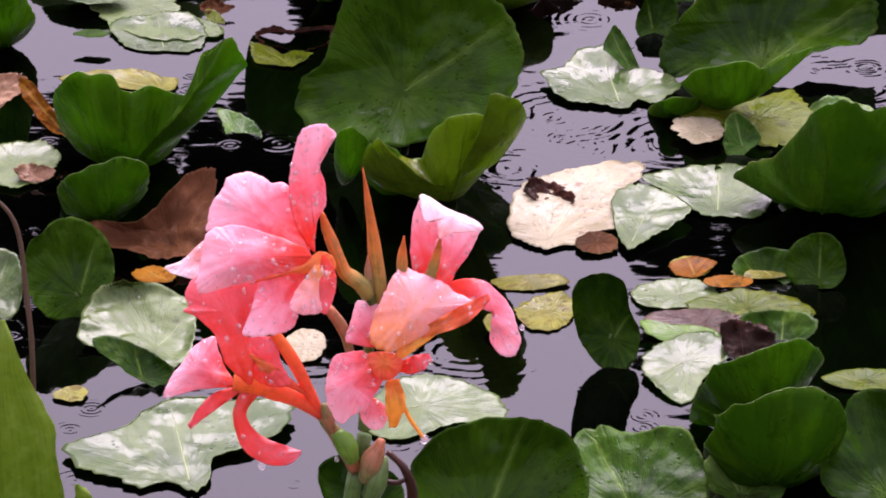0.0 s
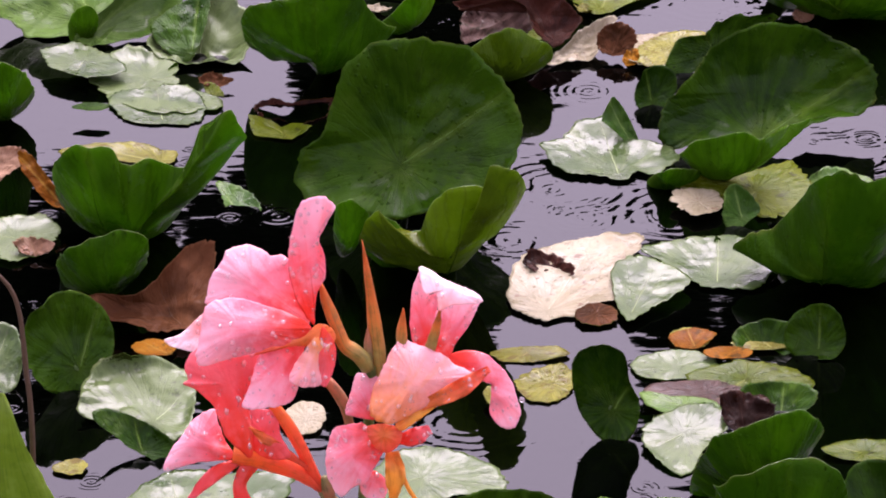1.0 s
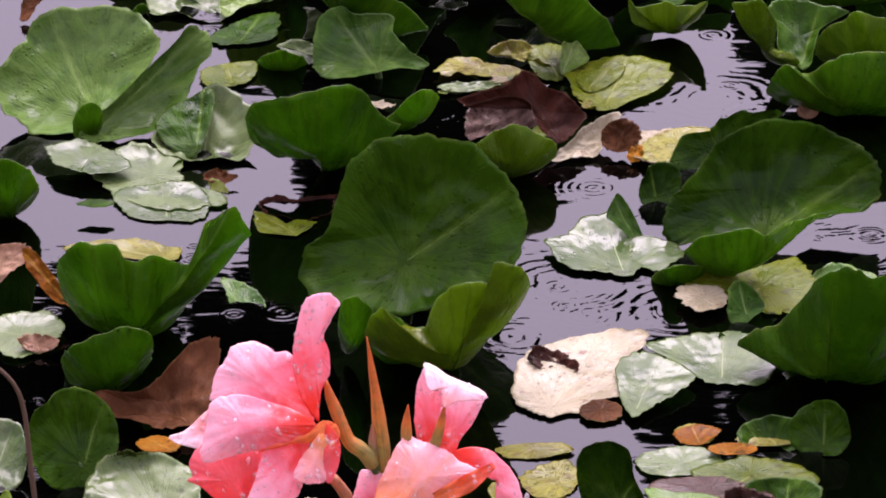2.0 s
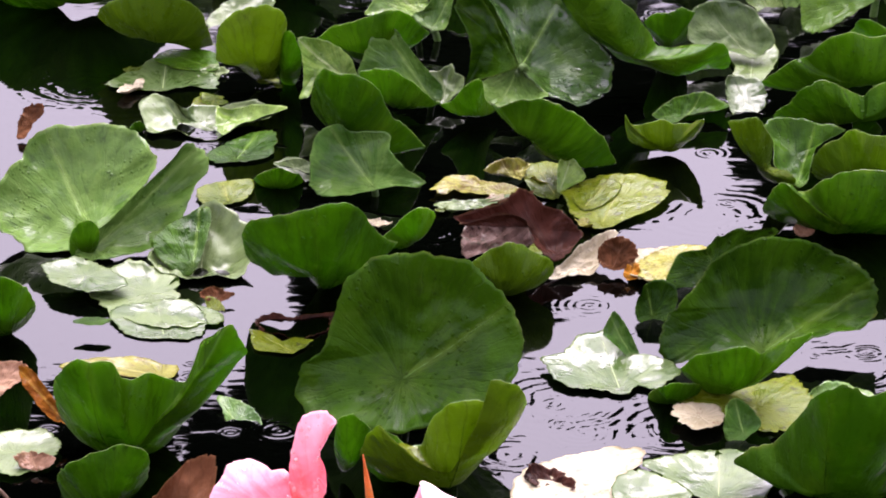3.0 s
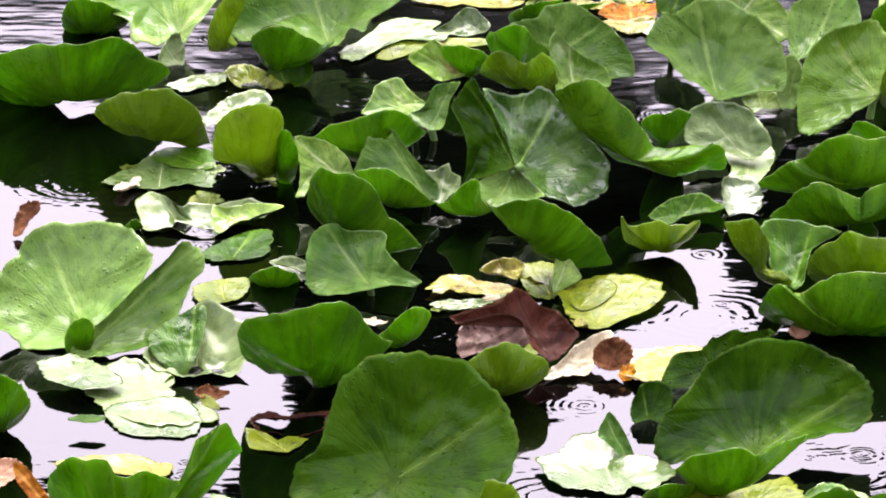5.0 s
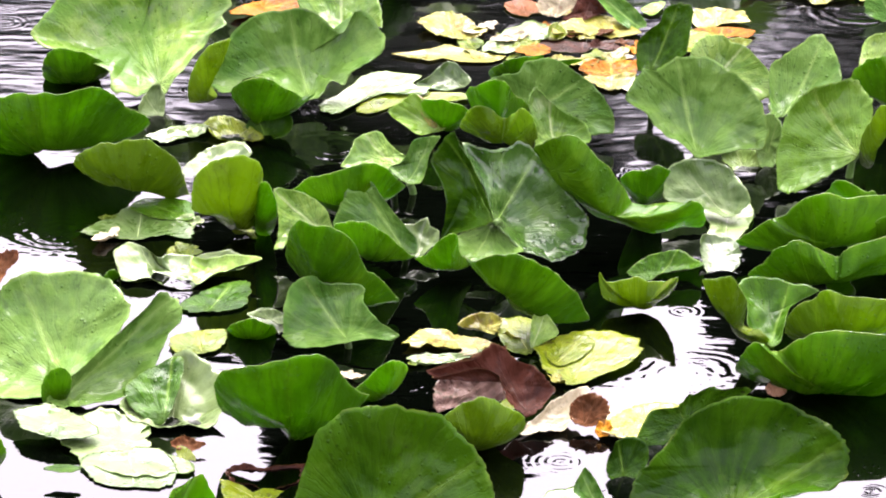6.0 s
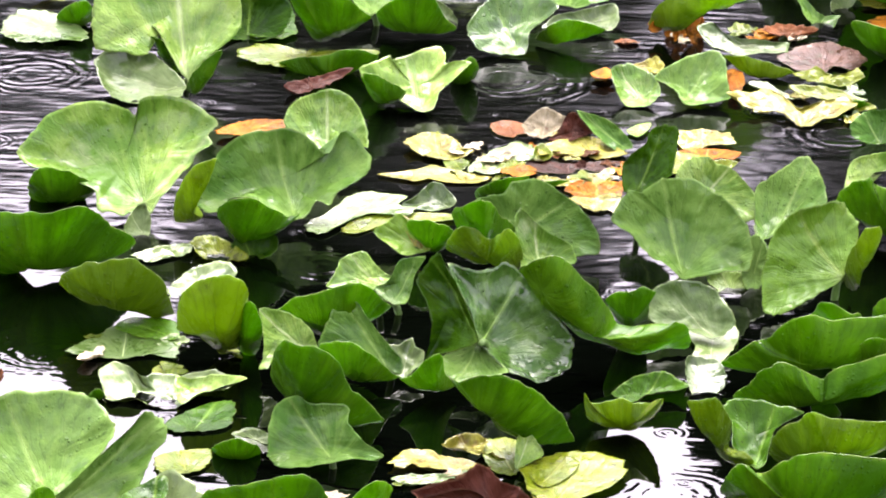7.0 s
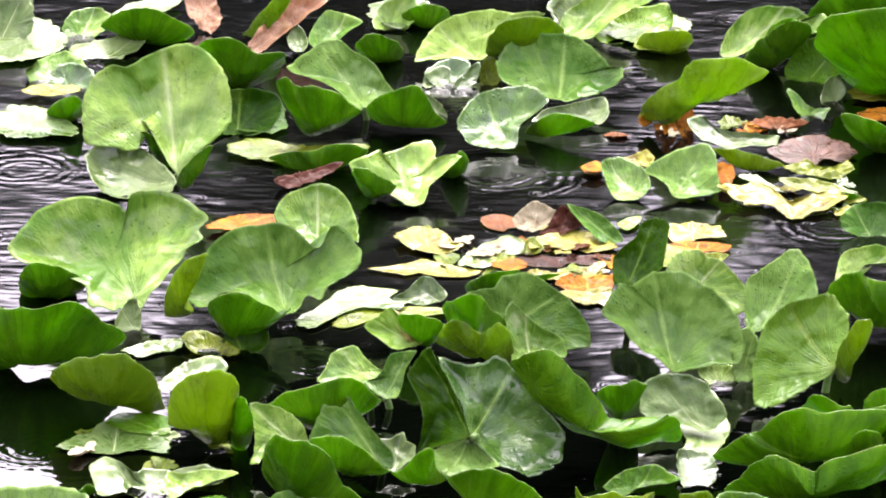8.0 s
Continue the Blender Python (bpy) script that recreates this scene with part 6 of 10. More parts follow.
lily_leaf("green", "B", (0.5935, 7.0562, 0.0137), 48, 172, 0.0407,
          (-0.021, -0.010, -0.123, -0.192, -0.018, -0.076, 0.025, 0.063, 0.016, -0.000, -0.006, -0.004, 0.000, 0.003, 0.000, -0.001, 0.001, -0.002, 0.000, -0.001, 0.001, 0.001), cup=0.538, wave=(3, 0.073, 5.37), rib=(-0.22, -0.55, 71), fold=0.14, seed=4)
lily_leaf("pale", "F", (0.0496, 8.2629, 0.0026), 40, -20, 0.0144,
          (0.052, 0.015, 0.065, -0.535, 0.002, 0.035, -0.163, -0.029, 0.020, 0.017, -0.014, 0.034, 0.013, -0.020, 0.009, 0.009, -0.010, -0.008, 0.010, -0.005, -0.002, -0.001), cup=0.29, wave=(5, 0.063, 0.7), rib=(-0.29, -0.55, 113), fold=0.28, seed=15)
lily_leaf("olive", "F", (0.1258, 8.3961, 0.0151), 70, -10, 0.0178,
          (0.009, -0.016, -0.210, 0.007, 0.021, -0.058, 0.002, 0.001, -0.011, 0.006, 0.007, -0.007, -0.001, 0.005, 0.004, 0.003, 0.005, 0.003, 0.001, 0.002, 0.003, 0.002), cup=0.225, wave=(4, 0.096, 4.29), rib=(-0.22, -0.55, 105), fold=0.162, seed=654)
lily_leaf("wet", "F", (0.0646, 8.4066, 0.0063), 34, 10, 0.0280,
          (-0.017, -0.002, 0.066, 0.191, -0.008, 0.058, 0.057, 0.042, -0.017, 0.002, 0.002, 0.025, -0.005, 0.006, -0.010, 0.008, -0.007, -0.003, -0.005, 0.004, 0.006, 0.000), cup=0.128, wave=(3, 0.083, 0.45), rib=(0.09, -0.55, 121), fold=0.243, seed=72)
lily_leaf("pale", "F", (0.0041, 8.7189, 0.0063), 22, 0, 0.0309,
          (0.069, -0.029, 0.153, -0.017, -0.117, 0.125, 0.041, -0.061, -0.054, 0.045, 0.040, -0.021, -0.027, 0.010, 0.030, -0.009, -0.024, 0.017, 0.029, 0.003, -0.024, 0.009), cup=0.105, wave=(3, 0.062, 1.86), rib=(0.2, -0.55, 118), fold=0.049, seed=155)
lily_leaf("pale", "F", (0.2558, 8.6767, 0.0165), 46, 0, 0.0353,
          (-0.010, -0.013, 0.114, 0.061, 0.011, 0.058, 0.005, 0.028, -0.048, 0.017, -0.010, 0.005, -0.007, -0.009, 0.004, -0.001, -0.007, -0.003, -0.001, -0.002, -0.003, -0.001), cup=0.176, wave=(4, 0.103, 3.56), rib=(-0, -0.55, 121), fold=0.154, seed=885)
lily_leaf("olive", "B", (0.3774, 8.5390, 0.0050), 46, 180, 0.0338,
          (-0.025, 0.018, 0.102, -0.033, 0.086, -0.060, -0.013, -0.082, -0.007, -0.024, -0.010, -0.010, -0.011, -0.003, -0.007, 0.002, -0.002, 0.002, -0.002, 0.004, 0.000, 0.003), cup=0.493, wave=(3, 0.053, 1.1), rib=(0.09, -0.55, 113), fold=0.083, seed=159)
lily_leaf("pale", "F", (0.4419, 8.3776, -0.0011), 38, 0, 0.0128,
          (0.069, 0.106, 0.337, 0.149, -0.060, -0.133, 0.034, 0.022, 0.031, -0.131, -0.033, 0.011, 0.015, -0.036, -0.040, 0.002, 0.011, 0.001, -0.024, -0.006, 0.013, 0.022), cup=0.157, wave=(4, 0.08, 1.31), rib=(-0.01, -0.55, 60), fold=0.298, seed=917)
lily_leaf("green", "P", (-0.3766, 6.2237, 0.0155), 2, 0, 0.0131,
          (0.010, 0.003, 0.328, -0.048, -0.015, 0.000, 0.077, 0.020, -0.010, -0.005, 0.040, 0.030, -0.002, 0.002, 0.015, 0.008, -0.002, 0.000, 0.004, -0.005, 0.000, -0.003), cup=0.019, wave=(3, 0.016, 4.86), rib=(0.07, -0.19, 22), fold=0.01, seed=561)
lily_leaf("pale", "P", (-0.3943, 6.3470, 0.0164), 2, 0, 0.0405,
          (-0.011, -0.008, 0.013, -0.218, 0.023, -0.028, -0.030, -0.026, -0.001, -0.010, -0.007, 0.002, -0.006, -0.007, -0.002, 0.009, -0.001, -0.001, -0.007, 0.000, -0.001, 0.002), cup=0.019, wave=(3, 0.01, 1.34), rib=(0.07, -0.01, 255), fold=0.01, seed=990)

shaped_leaf("green", "F", (0.0471, 6.8896, 0.0890), 75, -25,
            ((143, 48.5, 6.0), (129, 54.8, 4.0), (104, 68.5, -0.0), (98, 55.0, 0.0), (77, 36.5, 0.0), (24, 28.0, 0.0), (-18, 41.3, 0.0), (-33, 55.5, 0.0), (-59, 48.4, -0.0), (-89, 53.3, 0.0), (-104, 66.3, 4.0), (-107, 42.1, 6.0), (-119, 22.8, 8.0), (-177, 17.8, 8.0), (153, 31.6, 8.0)), cup=13.4, rib=(45.1, -31.9, 128), seed=2037)
shaped_leaf("wet", "F", (0.1288, 6.9039, 0.0700), 50, 12,
            ((134, 105.0, 5.0), (128, 94.1, -0.0), (120, 77.4, 0.0), (102, 72.2, -0.0), (90, 74.5, -0.0), (80, 65.5, -0.0), (60, 51.2, 0.0), (29, 45.1, -0.0), (-0, 53.0, 0.0), (-18, 70.3, 0.0), (-26, 74.7, -0.0), (-45, 81.4, 4.0), (-60, 82.4, 6.0), (-77, 81.8, 8.0), (-89, 70.7, 4.0), (-109, 60.4, 0.0), (-126, 52.3, 0.0), (-155, 51.7, 0.0), (167, 51.3, 0.0), (143, 77.9, 2.0)), cup=22.4, rib=(-45.1, -25.1, 54), seed=2074)
shaped_leaf("sage", "F", (0.0784, 6.8657, 0.0319), 30, 5,
            ((164, 35.4, 4.0), (117, 25.3, 0.0), (72, 33.4, 0.0), (27, 30.7, 0.0), (-16, 44.5, 0.0), (-40, 27.7, 0.0), (-96, 23.6, 0.0), (-124, 33.7, 0.0), (-143, 38.3, 3.0), (-172, 34.9, 4.0)), cup=9.8, rib=(8.7, 28.4, -119), seed=2111)
shaped_leaf("green", "B", (0.1288, 6.6472, 0.0677), 50, 168,
            ((36, 90.8, -0.0), (37, 76.4, -0.0), (58, 70.1, -0.0), (76, 69.9, -0.0), (95, 59.7, 0.0), (118, 46.8, 0.0), (159, 41.2, -0.0), (-162, 52.3, -0.0), (-132, 83.3, 0.0), (-127, 93.9, 0.0), (-118, 82.2, -0.0), (-102, 62.1, 0.0), (-77, 52.5, -0.0), (-46, 41.3, 0.0), (-7, 42.2, -0.0), (25, 63.1, 0.0)), cup=30.8, rib=(38.3, -3.5, -147), seed=2148)
shaped_leaf("green", "B", (0.2217, 6.9200, 0.0860), 50, 172,
            ((40, 109.5, -0.0), (51, 112.8, -0.0), (60, 113.4, -0.0), (67, 106.3, -0.0), (73, 86.4, -0.0), (79, 58.6, -0.0), (97, 32.8, -0.0), (-144, 21.7, -0.0), (-126, 44.5, -0.0), (-146, 59.9, -0.0), (-162, 80.4, -0.0), (-167, 99.2, -0.0), (-161, 114.1, -0.0), (-144, 133.5, 0.0), (-138, 125.3, -0.0), (-131, 102.8, -0.0), (-121, 79.6, -0.0), (-104, 61.8, -0.0), (-70, 51.5, -0.0), (-29, 49.1, -0.0), (9, 61.2, -0.0), (31, 87.0, -0.0)), cup=39.1, rib=(56.9, 59.9, -140), seed=2185)
shaped_leaf("green", "B", (-0.0970, 6.6848, 0.0783), 50, 166,
            ((55, 71.8, -0.0), (72, 87.5, -0.0), (85, 85.5, -0.0), (103, 70.3, -0.0), (125, 55.1, -0.0), (153, 38.5, -0.0), (-168, 39.5, -0.0), (-150, 59.4, -0.0), (-138, 81.5, -0.0), (-130, 101.2, -0.0), (-122, 99.0, -0.0), (-109, 75.7, -0.0), (-84, 58.9, -0.0), (-49, 56.5, -0.0), (-25, 59.0, 0.0), (4, 55.3, -0.0)), cup=32.8, rib=(25.8, -16.9, -149), seed=2222)
shaped_leaf("light", "F", (-0.1425, 6.9097, 0.0489), 55, 12,
            ((128, 40.4, 0.0), (107, 32.6, 0.0), (69, 27.4, 0.0), (29, 29.0, 0.0), (-1, 35.0, 0.0), (-28, 44.6, -0.0), (-39, 23.7, 0.0), (-83, 14.9, -0.0), (-112, 24.6, 0.0), (-115, 35.9, -0.0), (-118, 47.7, 3.0), (-128, 52.5, 3.0), (-132, 40.0, 0.0), (-151, 26.8, 0.0), (161, 23.7, 0.0)), cup=10.0, rib=(25.0, -16.6, 136), seed=2259)
shaped_leaf("green", "B", (-0.0785, 6.9521, 0.0683), 50, 186,
            ((3, 70.2, 0.0), (23, 56.9, 0.0), (45, 47.3, -0.0), (81, 45.6, 0.0), (109, 56.7, 0.0), (128, 57.9, 0.0), (158, 54.4, -0.0), (-178, 63.2, 0.0), (-156, 54.6, -0.0), (-123, 43.8, 0.0), (-88, 51.0, 0.0), (-71, 66.5, 0.0), (-40, 51.6, 0.0), (-6, 51.4, -0.0)), cup=26.4, rib=(15.9, -41.7, 111), seed=2296)
shaped_leaf("sage", "F", (-0.0538, 6.8994, 0.0521), 62, -14,
            ((-158, 48.5, 6.0), (-178, 42.6, 4.0), (156, 40.8, 0.0), (138, 45.0, 0.0), (123, 44.6, 0.0), (101, 39.6, 0.0), (86, 29.7, 0.0), (42, 21.3, 0.0), (-2, 31.3, 0.0), (-16, 48.0, 0.0), (-23, 60.4, 0.0), (-36, 69.5, 0.0), (-41, 55.9, 0.0), (-46, 34.6, 0.0), (-94, 15.3, 0.0), (-151, 28.7, 0.0), (-148, 39.6, 4.0)), cup=12.3, rib=(38.4, -33.8, 131), seed=2333)
shaped_leaf("green", "B", (-0.0550, 6.8419, 0.0437), 48, 172,
            ((24, 47.0, -0.0), (51, 48.5, 0.0), (86, 43.7, -0.0), (111, 33.1, 0.0), (166, 26.7, -0.0), (-149, 45.9, -0.0), (-140, 62.4, 0.0), (-120, 49.0, -0.0), (-93, 34.9, -0.0), (-47, 29.2, -0.0), (-2, 34.4, -0.0)), cup=19.8, rib=(3.8, -25.3, 90), seed=2370)
shaped_leaf("pale", "F", (0.0006, 6.9024, 0.0246), 35, 8,
            ((140, 29.2, 0.0), (107, 20.0, -0.0), (66, 29.4, -0.0), (44, 20.0, -0.0), (18, 25.5, -0.0), (-21, 22.6, 0.0), (-61, 20.3, -0.0), (-93, 29.0, -0.0), (-112, 28.0, 0.0), (-145, 19.5, 0.0), (173, 21.1, 0.0)), cup=7.2, rib=(-4.4, -26.4, 76), seed=2407)
shaped_leaf("green", "B", (0.0311, 6.8226, 0.0354), 46, 190,
            ((-17, 35.8, 0.0), (8, 23.0, -0.0), (68, 35.1, 0.0), (87, 53.9, -0.0), (98, 49.9, 0.0), (151, 17.3, -0.0), (-154, 25.5, -0.0), (-138, 47.1, 0.0), (-112, 41.2, 0.0), (-75, 32.4, 0.0)), cup=17.3, rib=(-8.3, -32.3, 83), seed=2444)
shaped_leaf("light", "F", (-0.0558, 7.1279, 0.0455), 42, 12,
            ((-158, 46.1, 0.0), (178, 29.7, 0.0), (135, 28.0, 0.0), (93, 28.1, -0.0), (66, 31.1, 0.0), (20, 24.7, 0.0), (-7, 35.4, -0.0), (-13, 42.3, 0.0), (-44, 30.8, 0.0), (-79, 23.6, 0.0), (-106, 17.0, -0.0), (-148, 34.4, -0.0)), cup=9.3, rib=(25.9, -18.9, 125), seed=2481)
shaped_leaf("sage", "F", (-0.0054, 7.1024, 0.0454), 60, -18,
            ((152, 13.9, 0.0), (103, 25.9, -0.0), (66, 34.6, -0.0), (50, 41.0, -0.0), (31, 19.0, -0.0), (-27, 16.8, -0.0), (-65, 28.6, 4.0), (-95, 30.0, 5.0), (-129, 29.6, 3.0), (-159, 34.2, -0.0), (-165, 19.6, -0.0)), cup=8.0, rib=(-4.7, -27.1, 73), seed=2518)
shaped_leaf("green", "B", (0.2679, 7.0257, 0.0486), 48, 180,
            ((21, 33.4, 0.0), (65, 35.3, 0.0), (101, 41.1, 0.0), (127, 46.7, -0.0), (159, 23.9, 0.0), (-120, 40.5, 0.0), (-87, 46.7, 0.0), (-65, 38.6, 0.0)), cup=18.4, rib=(2.2, -37.3, 93), seed=2555)
shaped_leaf("pale", "F", (0.3408, 7.0440, 0.0384), 40, 0,
            ((173, 53.9, 0.0), (147, 50.5, 0.0), (120, 43.4, 0.0), (83, 39.3, 0.0), (44, 39.3, -0.0), (11, 41.9, 0.0), (-16, 54.8, 0.0), (-34, 54.2, 0.0), (-56, 53.3, 0.0), (-68, 41.0, 0.0), (-94, 31.9, 0.0), (-124, 23.6, 0.0), (-148, 43.0, 0.0), (-162, 52.5, 0.0)), cup=13.3, rib=(33.2, -41.9, 129), seed=2592)
shaped_leaf("green", "B", (0.4832, 6.8815, 0.0651), 50, 188,
            ((-27, 121.7, -0.0), (-17, 105.3, 0.0), (-2, 81.1, 0.0), (1, 65.1, -0.0), (30, 60.9, 0.0), (54, 60.3, 0.0), (73, 55.9, -0.0), (98, 41.1, -0.0), (159, 96.6, 0.0), (-166, 106.3, -0.0), (-109, 28.0, 0.0), (-62, 35.9, 0.0), (-41, 56.7, 0.0), (-35, 83.3, 0.0), (-32, 110.4, 0.0)), cup=35.5, rib=(22.4, -39.3, 82), seed=2629)
shaped_leaf("green", "B", (0.4756, 6.7944, 0.0476), 50, 188,
            ((-21, 100.8, 0.0), (-2, 81.0, -0.0), (23, 75.1, 0.0), (37, 67.3, -0.0), (49, 46.2, -0.0), (50, 22.5, 0.0), (130, 6.1, -0.0), (131, 27.3, -0.0), (150, 103.0, -0.0), (-175, 102.5, 0.0), (-127, 29.9, -0.0), (-77, 32.6, -0.0), (-47, 57.2, -0.0), (-33, 85.3, -0.0)), cup=28.7, rib=(20.9, -29.0, 70), seed=2666)
shaped_leaf("olive", "B", (0.3535, 6.5728, 0.0763), 50, 165,
            ((57, 57.4, -0.0), (74, 59.5, 0.0), (93, 63.7, 0.0), (106, 38.1, -0.0), (143, 19.0, 0.0), (-106, 30.2, -0.0), (-97, 45.7, 0.0), (-111, 56.7, -0.0), (-114, 76.0, 0.0), (-106, 90.1, 0.0), (-94, 74.7, 0.0), (-86, 53.8, -0.0), (-81, 21.0, 0.0), (26, 14.1, -0.0), (47, 37.1, -0.0)), cup=23.6, rib=(-6.4, -16.3, 71), seed=2703)
shaped_leaf("green", "F", (0.3990, 6.6607, 0.0398), 28, 0,
            ((121, 50.1, -0.0), (79, 40.3, 0.0), (45, 46.4, 0.0), (24, 60.1, 0.0), (19, 40.8, -0.0), (-7, 22.0, 0.0), (-53, 27.5, 0.0), (-81, 55.8, 0.0), (-92, 63.4, 0.0), (-103, 52.3, 0.0), (-132, 40.4, 0.0), (168, 27.6, -0.0), (142, 46.4, 0.0)), cup=13.2, rib=(-3.7, -55.1, 74), seed=2740)
shaped_leaf("bright", "B", (0.4791, 6.5822, 0.0654), 48, 188,
            ((-36, 77.8, -0.0), (-9, 66.6, 0.0), (19, 60.5, -0.0), (41, 53.9, 0.0), (62, 66.1, -0.0), (81, 41.8, 0.0), (158, 78.4, -0.0), (-166, 87.1, -0.0), (-81, 29.9, 0.0), (-55, 50.1, 0.0), (-54, 76.6, -0.0), (-51, 88.9, 0.0)), cup=31.1, rib=(23.1, -37.3, 81), seed=2777)
shaped_leaf("green", "B", (0.4600, 6.4978, 0.0433), 48, 182,
            ((-15, 110.8, 0.0), (5, 103.8, -0.0), (25, 101.1, -0.0), (28, 94.0, -0.0), (18, 75.4, 0.0), (17, 61.7, 0.0), (37, 60.1, -0.0), (62, 64.8, 0.0), (79, 67.5, -0.0), (96, 61.8, 0.0), (152, 96.6, 0.0), (-154, 109.5, 0.0), (-93, 55.7, 0.0), (-54, 59.8, 0.0), (-29, 84.3, 0.0), (-23, 107.1, -0.0)), cup=39.4, rib=(35.5, -42.7, 100), seed=2814)
shaped_leaf("olive", "B", (0.2486, 6.7255, 0.0313), 50, 180,
            ((40, 56.3, -0.0), (32, 40.0, -0.0), (60, 29.2, -0.0), (92, 30.5, -0.0), (124, 25.4, -0.0), (145, 36.9, -0.0), (146, 56.4, 0.0), (176, 44.0, -0.0), (-141, 37.1, -0.0), (-101, 33.6, -0.0), (-56, 34.9, 0.0), (-31, 42.2, -0.0), (9, 41.8, -0.0)), cup=18.8, rib=(-2.9, -27.6, 88), seed=2851)
shaped_leaf("green", "F", (0.2846, 6.8489, 0.0148), 20, 0,
            ((-161, 45.7, 0.0), (172, 29.9, 0.0), (106, 21.7, 0.0), (58, 31.7, 0.0), (21, 38.8, 0.0), (-2, 45.6, 0.0), (-30, 22.1, -0.0), (-104, 16.4, -0.0), (-121, 33.6, 0.0), (-146, 40.6, 0.0)), cup=9.8, rib=(-13.9, -23.0, 59), seed=2888)
shaped_leaf("sage", "F", (-0.4134, 6.5117, 0.0576), 38, -5,
            ((-168, 89.3, -0.0), (178, 76.9, -0.0), (155, 68.7, -0.0), (139, 74.8, -0.0), (120, 78.0, 0.0), (103, 77.6, -0.0), (80, 80.8, 0.0), (62, 89.2, -0.0), (45, 96.5, -0.0), (27, 98.8, -0.0), (20, 99.4, 0.0), (4, 82.9, -0.0), (-24, 69.2, -0.0), (-48, 67.7, 0.0), (-64, 69.0, -0.0), (-77, 71.3, -0.0), (-85, 84.5, -0.0), (-111, 93.2, -0.0), (-127, 89.7, 0.0), (-142, 97.4, -0.0)), cup=24.8, rib=(30.1, -58.3, 117), seed=2925)
shaped_leaf("sage", "F", (-0.3250, 6.4685, 0.0434), 56, 22,
            ((-179, 42.8, -0.0), (99, 26.5, -0.0), (56, 60.3, 0.0), (51, 85.7, 0.0), (43, 91.5, 0.0), (34, 93.5, 0.0), (24, 84.2, -0.0), (19, 61.1, -0.0), (-9, 42.3, 0.0), (-48, 35.9, 0.0), (-88, 39.3, 0.0), (-117, 50.7, 0.0), (-142, 75.1, -0.0), (-152, 95.8, 0.0), (-160, 101.9, 0.0), (-167, 70.9, 0.0)), cup=19.8, rib=(-65.4, -29.2, 34), seed=2962)
shaped_leaf("pale", "F", (-0.2622, 6.4127, 0.0234), 20, 6,
            ((-172, 63.8, -0.0), (161, 46.7, -0.0), (120, 47.7, -0.0), (97, 59.3, 0.0), (82, 66.9, 0.0), (64, 62.9, 0.0), (40, 57.9, -0.0), (19, 55.4, -0.0), (-11, 48.0, 0.0), (-29, 56.6, 0.0), (-60, 62.3, -0.0), (-82, 48.3, -0.0), (-115, 55.8, -0.0), (-140, 62.3, 0.0), (-157, 64.5, 0.0)), cup=16.0, rib=(-11.1, -42.1, 79), seed=2999)
shaped_leaf("pale", "F", (-0.2837, 6.8331, 0.0114), 9, 0,
            ((158, 76.6, 0.0), (140, 73.2, 0.0), (133, 52.2, 0.0), (130, 24.0, -0.0), (101, 32.0, -0.0), (59, 33.5, 0.0), (41, 35.9, -0.0), (29, 57.0, -0.0), (21, 74.8, -0.0), (11, 97.8, -0.0), (1, 76.8, -0.0), (-8, 58.0, 0.0), (-47, 47.3, -0.0), (-68, 51.3, 0.0), (-90, 46.2, 0.0), (-115, 39.6, -0.0), (-141, 42.8, 0.0), (-147, 62.9, 0.0), (-167, 62.8, -0.0), (173, 67.9, 0.0)), cup=9.6, rib=(-0.6, -33.3, 118), seed=3036)
shaped_leaf("olive", "B", (-0.3391, 7.0488, 0.0567), 50, 172,
            ((-7, 74.1, -0.0), (11, 68.9, -0.0), (30, 61.8, -0.0), (51, 55.4, -0.0), (68, 48.0, -0.0), (91, 55.7, -0.0), (111, 58.7, -0.0), (130, 56.2, -0.0), (157, 54.8, -0.0), (-171, 57.4, -0.0), (-137, 82.1, -0.0), (-131, 90.5, -0.0), (-125, 70.8, -0.0), (-109, 45.4, 0.0), (-61, 37.0, -0.0), (-34, 54.6, -0.0), (-23, 70.6, -0.0)), cup=29.4, rib=(-1.9, -37.3, 89), seed=3073)
shaped_leaf("olive", "B", (-0.2221, 6.9297, 0.0685), 60, 175,
            ((-28, 52.3, -0.0), (12, 43.1, -0.0), (46, 48.6, -0.0), (70, 56.6, -0.0), (91, 64.4, -0.0), (108, 69.7, -0.0), (125, 65.2, -0.0), (141, 52.8, -0.0), (-167, 37.3, 0.0), (-123, 54.0, -0.0), (-109, 73.7, -0.0), (-89, 68.9, -0.0), (-64, 53.0, -0.0), (-41, 59.9, 0.0)), cup=27.4, rib=(-9.4, -62.1, 86), seed=3110)
shaped_leaf("green", "F", (-0.0336, 5.9964, 0.0823), 66, -12,
            ((-152, 134.0, -0.0), (-160, 126.8, 0.0), (-167, 116.8, -0.0), (-173, 97.9, 0.0), (176, 89.9, 0.0), (157, 92.2, 0.0), (143, 99.2, 0.0), (127, 98.9, 0.0), (115, 100.2, 0.0), (102, 96.7, -0.0), (88, 96.6, -0.0), (70, 100.7, -0.0), (56, 105.6, 0.0), (44, 107.7, -0.0), (29, 110.6, 0.0), (19, 115.1, -0.0), (8, 117.9, -0.0), (-0, 116.4, -0.0), (-14, 111.8, 8.0), (-26, 106.4, 12.0), (-37, 99.4, 16.0), (-55, 89.7, 18.0), (-79, 86.6, 18.0), (-98, 91.1, 15.0), (-117, 97.2, 12.0), (-131, 113.2, 8.0), (-141, 131.7, 4.0)), cup=27.2, rib=(-14.5, -34.8, 38), seed=3147)
